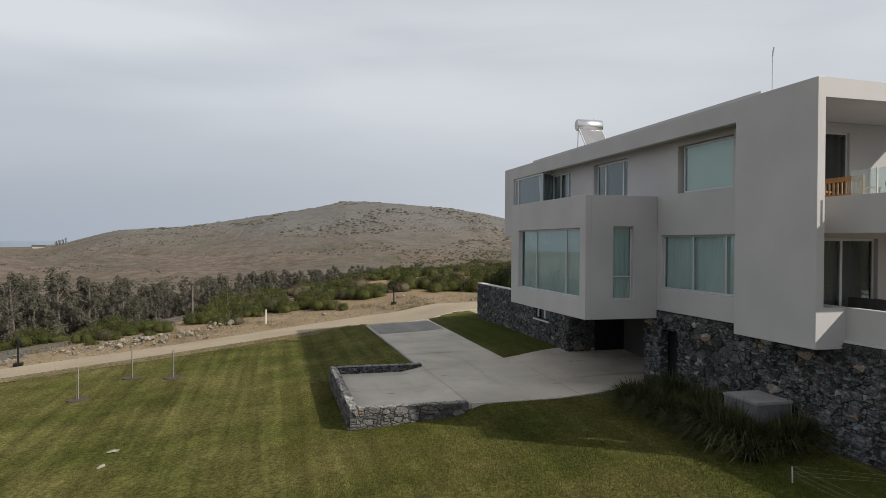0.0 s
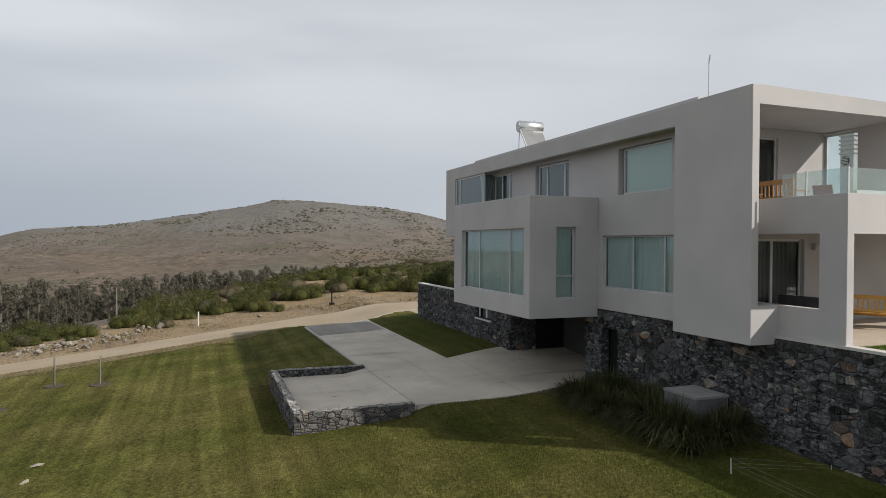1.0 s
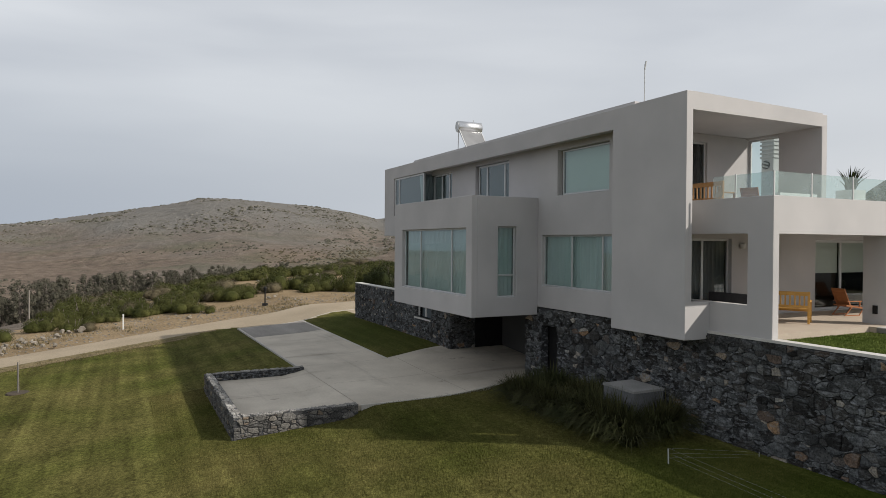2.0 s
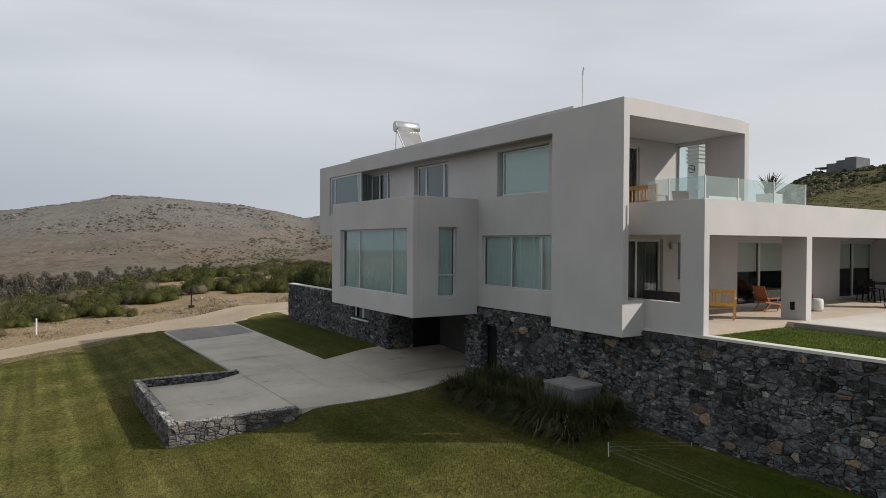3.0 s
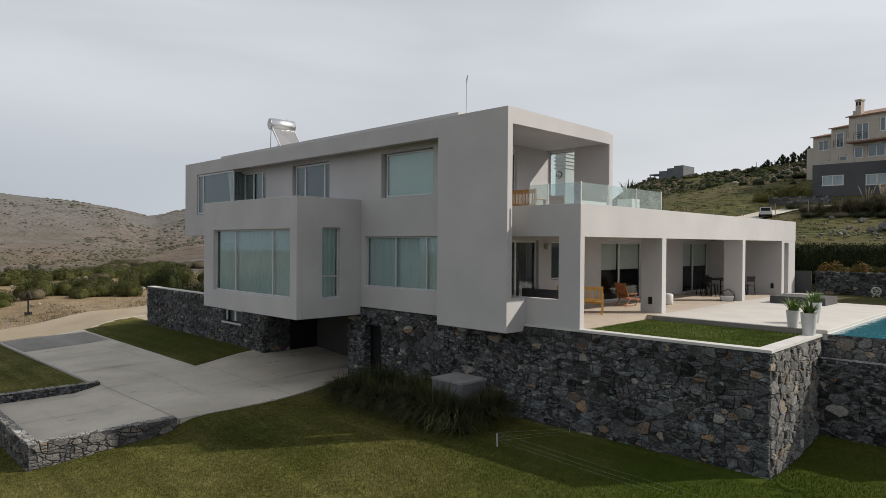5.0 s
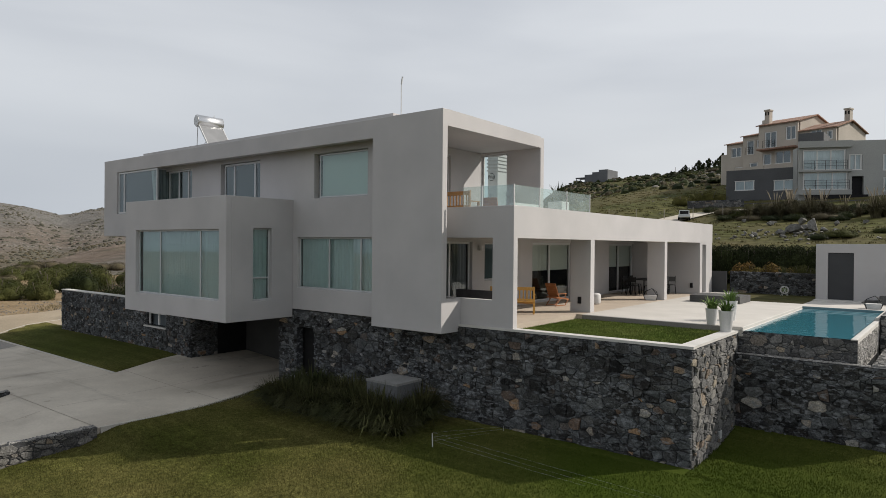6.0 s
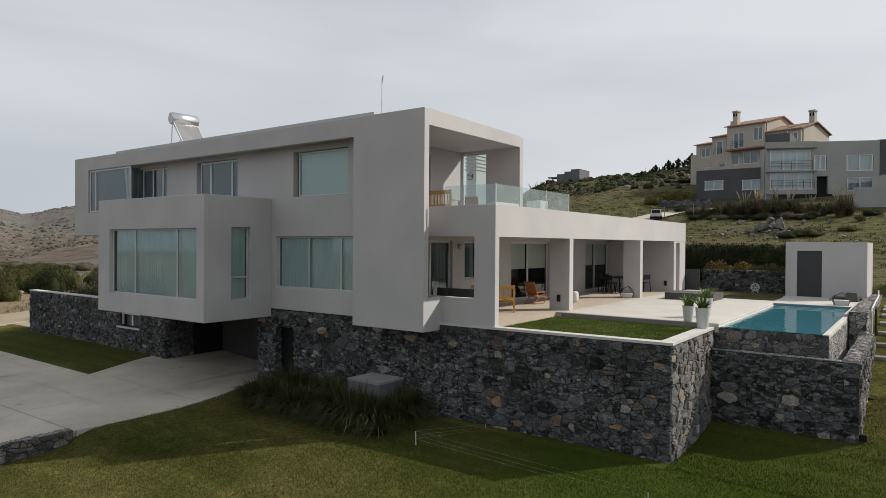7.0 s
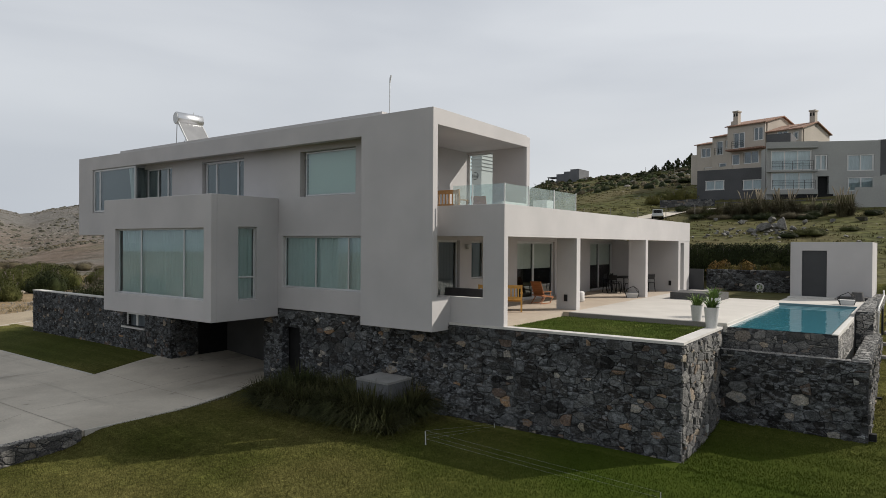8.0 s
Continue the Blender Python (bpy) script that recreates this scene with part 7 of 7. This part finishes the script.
def lantern(at, turn):
    """A pale square basket with black bent bars, as a fire basket."""
    b = thing("fire_basket", "white fire basket with black bent bars", "basket", at, turn, "fire baskets on the terrace")
    bm = bmesh.new()
    lo, hi = [(-0.22, -0.16, 0.0), (0.22, -0.16, 0.0), (0.22, 0.16, 0.0), (-0.22, 0.16, 0.0)], [(-0.28, -0.2, 0.2), (0.28, -0.2, 0.2), (0.28, 0.2, 0.2), (-0.28, 0.2, 0.2)]
    vl, vh = [bm.verts.new(p) for p in lo], [bm.verts.new(p) for p in hi]
    for k in range(4):
        bm.faces.new([vl[k], vl[(k + 1) % 4], vh[(k + 1) % 4], vh[k]])
    bm.faces.new(vl)
    bm.faces.new(vh)
    part("bowl", bm, M["pot"], b, "pale bowl")
    for k in range(4):
        part("upright", rod([lo[k], (hi[k][0] * 1.03, hi[k][1] * 1.03, 0.2)], 0.014, 6), M["black"], b)
    for pts in ([hi[0], (-0.24, -0.05, 0.36), (0.05, 0.0, 0.5), (0.24, 0.05, 0.36), hi[2]], [hi[1], (0.18, -0.14, 0.34), (0.05, 0.0, 0.5), (-0.2, 0.14, 0.36), hi[3]]):
        part("bar", rod(pts, 0.014, 6), M["black"], b)
    return b


lantern((1.45, 12.7, F0), 20)
lantern((9.35, 14.8, F0), 10)


def potted_aloe(x, y, h, w, z=F0):
    p = thing("potted_aloe", "spiky green aloe in a tall pale tapered pot", "potted plant", (x, y, z), rng.uniform(0, 90), "pots at the pool")
    bm = bmesh.new()
    bmesh.ops.create_cone(bm, cap_ends=True, segments=24, radius1=w * 0.36, radius2=w * 0.5, depth=h)
    bmesh.ops.translate(bm, verts=bm.verts, vec=(0, 0, h / 2))
    top = max(bm.faces, key=lambda f: f.calc_center_median().z)
    bmesh.ops.inset_region(bm, faces=[top], thickness=0.035)
    bmesh.ops.translate(bm, verts=top.verts, vec=(0, 0, -0.06))
    part("pot", bm, M["pot"], p, "pale tapered pot")
    me = clump_mesh(int(x * 100), 70, 0.50, 0.46, 0.062, M["aloe"], 0.45)
    ob = new("leaves", me)
    ob.parent = p
    ob.location = (0, 0, h - 0.07)
    s = part("soil", rod([(0, 0, h - 0.08), (0, 0, h - 0.05)], w * 0.44, 18), M["soil"], p)
    return p


potted_aloe(6.15, 5.3, 0.48, 0.36)
potted_aloe(6.74, 4.65, 0.60, 0.42, -0.03)
potted_aloe(6.25, 6.9, 0.62, 0.44)
tagged(part("flower_bed_kerb", soft(boxes((2.95, 4.95, 13.2, 14.9, 0.05, 0.36)), 0.02, 1), M["slate"]), "low dark slate raised bed on the terrace", "raised bed")
tagged(part("step_block", soft(boxes((8.8, 9.9, 17.4, 18.1, 0.05, 0.2)), 0.01, 1), M["slate"]), "dark slate step beside the pool store", "step")
tagged(part("door_step", soft(boxes((6.9, 8.7, 17.3, 18.19, 0.05, 0.12)), 0.01, 1), M["coping"]), "pale door step of the pool store", "step")
tagged(part("rubber_tyre_planter", rod([(9.55, 17.2, 0.1), (9.55, 17.2, 0.45)], [0.28, 0.2], 14), M["slate"]), "dark round pot beside the pool store", "pot")
stool = thing("round_stool", "pale round side stool on the porch", "stool", (0.54, 9.15, F0))
part("drum", rod([(0, 0, 0), (0, 0, 0.08), (0, 0, 0.36), (0, 0, 0.42)], [0.19, 0.22, 0.22, 0.19], 20), M["pot"], stool, "", True)
for x, y in ((1.5, 5.915), (1.5, 17.945)):
    tagged(part("wall_socket", soft(boxes((x - 0.06, x + 0.06, y - 0.05, y, 0.36, 0.6)), 0.008, 1), M["black"]), "black outdoor wall light on the porch pier", "wall light", "porch wall lights")

# roof terrace plants and loungers
for x, y, s in ((-0.35, 7.7, 1.1),):
    e = thing("agave", "spiky agave in a box on the roof terrace", "plant", (x, y, 3.05), 0, "agaves on the roof terrace")
    bx = part("planter", soft(boxes((-0.3, 0.3, -0.3, 0.3, 0, 1.05)), 0.01, 1), M["pot"], e)
    ob = new("leaves", clump_mesh(int(x * 50 + 3), 60, 0.75 * s, 0.5 * s, 0.08, M["hedge"], 0.15))
    ob.parent, ob.location = e, (0, 0, 1.02)
lounger = thing("roof_lounger", "pale cushioned sofa on the roof terrace", "sofa", (1.0, 3.6, 3.05), 90)
part("seat", soft(boxes((-0.8, 0.8, -0.4, 0.4, 0.1, 0.4)), 0.04, 2), M["pot"], lounger)
part("backrest", soft(boxes((-0.8, 0.8, 0.28, 0.45, 0.4, 0.72)), 0.04, 2), M["pot"], lounger)

# ---- on the lawn ----
M["lid"] = surface("pale_concrete_lid", (0.20, 0.20, 0.195), (0.27, 0.268, 0.26), 1.5, 0.9, 0.2, 25, 0.12)
M["box"] = surface("dark_grey_blockwork", (0.10, 0.103, 0.108), (0.145, 0.148, 0.152), 1.2, 0.9, 0.2, 20, 0.12)
bx = thing("concrete_box", "grey concrete service box among the grasses", "service box", (-1.62, -0.22, land(-1.62, -0.22)))
part("body", soft(boxes((-0.69, 0.58, -0.54, 0.54, -0.3, 1.10)), 0.015, 1), M["box"], bx)
part("lid", soft(boxes((-0.71, 0.60, -0.56, 0.56, 1.104, 1.17)), 0.015, 1), M["lid"], bx, "flat concrete lid")

wire = thing("garden_wire", "low wire line on steel pegs beside the wall", "wire line", (1.0, -1.55, land(1.0, -1.55)))
part("peg", rod([(0, 0, -0.2), (-0.02, 0, 0.38)], 0.016, 8), M["alu"], wire)
part("peg", rod([(6.2, 0.2, -0.5), (6.2, 0.2, 0.12)], 0.010, 8), M["alu"], wire)
part("peg", rod([(0.8, 2.2, -0.2), (0.8, 2.2, 0.24)], 0.006, 8), M["alu"], wire)
for k, z in enumerate((0.40, 0.28, 0.18)):
    part("wire", rod([(0, 0, z), (3.1, 0.1, z - 0.15), (6.2, 0.2, z - 0.28)], 0.0010, 5), M["alu"], wire)
    part("wire", rod([(0, 0, z), (0.8, 2.2, z * 0.58)], 0.0010, 5), M["alu"], wire)

for x, y in ((-16.9, -20.6), (-20.6, -19.25), (-19.6, -17.3)):
    z = land(x, y)
    sap = thing("sapling", "young tree tied to a pale stake in a round bed", "sapling", (x, y, z), rng.uniform(0, 360), "saplings on the lawn")
    part("stake", soft(boxes((-0.018, 0.018, -0.018, 0.018, -0.2, 1.32)), 0.005, 1), M["riser"], sap, "pale wooden stake")
    part("stem", rod([(0.08, 0, 0), (0.06, 0.02, 0.8), (0.08, 0.0, 1.4)], [0.012, 0.008, 0.003], 6), M["bark"], sap)
    part("bed", rod([(0, 0, -0.1), (0, 0, 0.05)], [0.5, 0.42], 18), M["soil"], sap, "round bed of bare soil")


def bollard_lamp(x, y):
    e = thing("path_lamp", "black metal path lamp beside the dirt track", "lamp", (x, y, land(x, y)), 0, "lamps beside the track")
    part("base", soft(boxes((-0.2, 0.2, -0.2, 0.2, -0.2, 0.12)), 0.02, 1), M["black"], e)
    part("post", rod([(0, 0, 0.1), (0, 0, 1.15)], 0.055, 10), M["black"], e)
    part("head", rod([(0, 0, 1.15), (0, 0, 1.2), (0, 0, 1.42), (0, 0, 1.55)], [0.06, 0.12, 0.14, 0.03], 10), M["black"], e)


bollard_lamp(-43.0, -2.5)
bollard_lamp(-28.6, -26.7)
tagged(part("marker_post", soft(boxes((-38.24, -38.15, -13.29, -13.20, land(-38, -13) - 0.2, land(-38, -13) + 0.95)), 0.01, 1), M["white"]), "white boundary post beside the dirt track", "post")

setting("coping_left", boxes((-28.22, -14.86, 0.40, 0.82, -0.378, -0.335)), M["coping"], "pale coping of the stone wall beside the garage", "coping")

# sill and door in the stone base
part("cellar_window", boxes((-18.4, -16.6, 0.55, 0.6, -1.0, -0.9), (-18.4, -18.3, 0.55, 0.6, -1.5, -1.0), (-16.7, -16.6, 0.55, 0.6, -1.5, -1.0), (-17.55, -17.45, 0.55, 0.6, -1.5, -1.0)), M["white"], house, "small white-framed cellar window")
part("cellar_sill", boxes((-18.5, -16.5, 0.32, 0.6, -1.62, -1.55)), M["coping"], house)
part("cellar_room", boxes((-18.4, -16.6, 0.76, 0.79, -1.55, -0.9)), M["dusk"], house)
# the door is black to paint the shade of its recess
part("cellar_door", boxes((-7.45, -6.4, 0.97, 1.0, -2.5, -0.7)), M["black"], house, "cellar door in the stone base, black for its shaded recess")
# a solid black block for the unlit opening in the garage wall
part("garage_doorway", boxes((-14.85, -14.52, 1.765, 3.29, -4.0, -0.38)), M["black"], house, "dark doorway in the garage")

# garden steps at the far corner
for k in range(7):
    y = 10.5 + 1.1 * k
    setting("garden_step", soft(boxes((10.66, 13.2, y, y + 1.12, land(11.5, y) - 0.5, land(11.5, y) + 0.12)), 0.01, 1), M["riser"], "grey garden step in the lawn", "step")

tagged(part("wall_spotlight", soft(boxes((6.93, 7.0, 3.24, 3.42, -2.74, -2.54)), 0.01, 1), M["alu"]), "small grey spotlight box on the stone side wall", "wall light")

for y, z in ((7.74, -2.16), (5.05, -2.62)):
    lamp = tagged(part("wall_lamp", soft(boxes((10.61, 10.78, y - 0.09, y + 0.09, z - 0.09, z + 0.09)), 0.01, 1), M["black"]), "small black box light on the pool wall", "wall light", "lights on the pool wall")
    part("lens", boxes((10.63, 10.76, y - 0.07, y + 0.07, z - 0.1, z - 0.091)), M["alu"], lamp)

# pipes of the pool beside the store
pipes = thing("pool_pipes", "white plastic pool pipes at the end of the stone wall", "pipe", (10.46, 12.6, -0.8))
part("pipe", rod([(0.0, 4.9, 1.35), (0.02, 4.6, 1.15), (0.03, 0.0, 1.0), (0.03, -0.2, 0.9), (0.03, -0.2, -0.35)], 0.028, 8), M["white"], pipes)
part("pipe", rod([(0.14, 0.3, 1.0), (0.14, 0.05, 0.95), (0.14, 0.0, -0.3)], 0.035, 8), M["black"], pipes, "black drain pipe")
part("elbow", rod([(0.03, -0.2, -0.35), (0.03, -0.4, -0.42)], 0.045, 8), M["white"], pipes)

# hose reel at the back wall
reel = thing("hose_reel", "white garden hose reel before the stone wall", "hose reel", (5.2, 20.35, 0.03), 25)
reel.scale = (0.85, 0.85, 0.85)
ring = [(0.21 * math.cos(a), 0.0, 0.34 + 0.21 * math.sin(a)) for a in np.linspace(0, math.tau, 19).tolist()]
for y in (-0.09, 0.09):
    part("rim", rod([(p[0], y, p[2]) for p in ring], 0.022, 6), M["white"], reel)
    for k in range(3):
        a = k * math.pi / 3
        part("spoke", rod([(-0.2 * math.cos(a), y, 0.34 - 0.2 * math.sin(a)), (0.2 * math.cos(a), y, 0.34 + 0.2 * math.sin(a))], 0.014, 6), M["white"], reel)
part("hose", rod([(0, -0.08, 0.34), (0, 0.08, 0.34)], 0.13, 14), M["aloe"], reel, "coiled green hose")
for x in (-0.16, 0.16):
    part("foot", rod([(x, -0.13, 0.0), (0, -0.11, 0.34)], 0.014, 6), M["white"], reel)
    part("foot", rod([(x, 0.13, 0.0), (0, 0.11, 0.34)], 0.014, 6), M["white"], reel)
sconce = thing("wall_sconce", "round white wall lamp under the porch", "wall light", (-1.5, 3.98, 2.28))
part("plate", boxes((0.0, 0.02, -0.06, 0.06, -0.06, 0.06)), M["alu"], sconce)
part("shade", rod([(0.09, 0, -0.09), (0.09, 0, 0.09)], [0.075, 0.09], 14), M["pot"], sconce, "white round shade", True)

# ---- grass blades on the near lawn ----
def grass_blades(name, wide, spots, height, material, seed, label):
    """One mesh of single-triangle blades; spots: x, y and z of their feet."""
    r = np.random.default_rng(seed)
    n = len(spots)
    a, h = r.uniform(0, 6.283, n), r.uniform(*height, n)
    w, lean = wide * (0.007 + 0.006 * r.random(n)), 0.6 * h * r.random(n)
    b = r.uniform(0, 6.283, n)
    v = np.empty((n, 3, 3), np.float32)
    side = np.stack([np.cos(a) * w, np.sin(a) * w, np.zeros(n)], 1)
    v[:, 0], v[:, 1] = spots - side, spots + side
    v[:, 2] = spots + np.stack([np.cos(b) * lean, np.sin(b) * lean, h], 1)
    me = bpy.data.meshes.new(name)
    me.vertices.add(3 * n)
    me.vertices.foreach_set("co", v.reshape(-1))
    me.loops.add(3 * n)
    me.loops.foreach_set("vertex_index", np.arange(3 * n, dtype=np.int32))
    me.polygons.add(n)
    me.polygons.foreach_set("loop_start", np.arange(0, 3 * n, 3, dtype=np.int32))
    me.update()
    me.materials.append(material)
    return tagged(new(name, me), label, "grass", kind="stuff")


M["turf"] = surface("turf_blades", (0.060, 0.070, 0.016), (0.130, 0.114, 0.042), 0.30, 0.95, 0.0, 3.0, 0.25, vary="island", spread=0.4, spec=0.02)
n, l = M["turf"].node_tree.nodes, M["turf"].node_tree.links
pb = n["Principled BSDF"]
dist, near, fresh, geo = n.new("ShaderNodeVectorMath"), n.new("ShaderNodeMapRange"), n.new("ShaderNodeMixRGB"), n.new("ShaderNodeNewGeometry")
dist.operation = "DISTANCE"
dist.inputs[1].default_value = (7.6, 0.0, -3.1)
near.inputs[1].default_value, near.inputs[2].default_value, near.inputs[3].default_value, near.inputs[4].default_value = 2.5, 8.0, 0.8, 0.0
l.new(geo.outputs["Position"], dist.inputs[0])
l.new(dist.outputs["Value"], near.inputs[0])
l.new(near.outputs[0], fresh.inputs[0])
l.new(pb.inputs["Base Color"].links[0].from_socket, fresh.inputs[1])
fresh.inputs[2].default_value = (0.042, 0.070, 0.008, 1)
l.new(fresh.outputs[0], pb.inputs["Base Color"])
r8 = np.random.default_rng(8)
cand = np.concatenate([np.stack([r8.uniform(-15, 14, 330000), -12.5 + 13.2 * r8.random(330000) ** 0.9], 1), np.stack([r8.uniform(6.9, 14, 70000), r8.uniform(0.5, 8.0, 70000)], 1)])
hgt = {}


def lawn_z(x, y):
    i, j = math.floor(x * 2), math.floor(y * 2)
    out_ = []
    for q in ((i, j), (i + 1, j), (i, j + 1), (i + 1, j + 1)):
        if q not in hgt:
            hgt[q] = land(q[0] / 2, q[1] / 2) + lawn_rise(q[0] / 2, q[1] / 2)
        out_.append(hgt[q])
    u, w = x * 2 - i, y * 2 - j
    return (out_[0] * (1 - u) + out_[1] * u) * (1 - w) + (out_[2] * (1 - u) + out_[3] * u) * w


feet = np.array([(x, y, lawn_z(x, y) + 0.01) for x, y in cand.tolist() if not (in_poly(x, y, drive_poly) or (-14.6 < x < -7.4 and -10.5 < y < -6.5) or (y > 0.5 and x < 6.95) or (y > 4.8 and x < 10.62))], np.float32)
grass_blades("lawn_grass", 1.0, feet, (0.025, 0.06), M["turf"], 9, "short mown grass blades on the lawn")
patch = np.stack([r8.uniform(1.8, 6.55, 30000), r8.uniform(1.25, 5.15, 30000), np.full(30000, -0.10)], 1).astype(np.float32)
M["turf_fresh"] = surface("fresh_turf_blades", (0.098, 0.145, 0.030), (0.165, 0.192, 0.056), 0.5, 0.95, 0.0, 3.0, 0.25, vary="island", spread=0.35, spec=0.03)
grass_blades("terrace_grass", 1.0, patch, (0.02, 0.05), M["turf_fresh"], 10, "short mown grass on the terrace")


# tufts on the hillside and on the edges of the track
def tufts(name, count, spot, height, wide, material, seed, label, each=9, spread=0.16):
    r = random.Random(seed)
    feet_ = []
    for _ in range(count):
        got = spot(r)
        if got:
            z = land(*got) - 0.08
            feet_ += [(got[0] + r.gauss(0, spread), got[1] + r.gauss(0, spread), z) for _ in range(each)]
    return grass_blades(name, wide, np.array(feet_, np.float32), height, material, seed, label)


M["tuft"] = surface("hillside_tuft", (0.058, 0.058, 0.020), (0.135, 0.110, 0.052), 0.08, 0.95, 0.0, 1.0, 0.3, vary="island", spread=0.4, spec=0.1)
M["straw"] = surface("straw_tuft", (0.10, 0.085, 0.04), (0.20, 0.16, 0.09), 0.3, 0.95, 0.0, 2.0, 0.3, vary="island", spread=0.4, spec=0.1)
tufts("hillside_grass", 12000, clumped(hill_spot, 0.05, -0.25), (0.05, 0.17), 4.0, M["tuft"], 21, "rough grass tufts on the hillside")


def track_edge(r):
    i = r.randrange(0, len(inner) - 1)
    t = r.random()
    p = inner[i] * (1 - t) + inner[i + 1] * t
    if p.y > -7:
        return None
    s = r.gauss(0.35, 0.55)
    return p.x + 0.88 * s, p.y + 0.47 * s


tufts("track_edge_grass", 3500, track_edge, (0.05, 0.22), 2.2, M["straw"], 22, "straw-coloured grass tufts on the edge of the track", 8, 0.12)
tufts("verge_grass", 700, clumped(verge, 0.25, 0.1), (0.06, 0.26), 1.8, M["straw"], 23, "dry grass tufts on the stony verge", 8, 0.14)
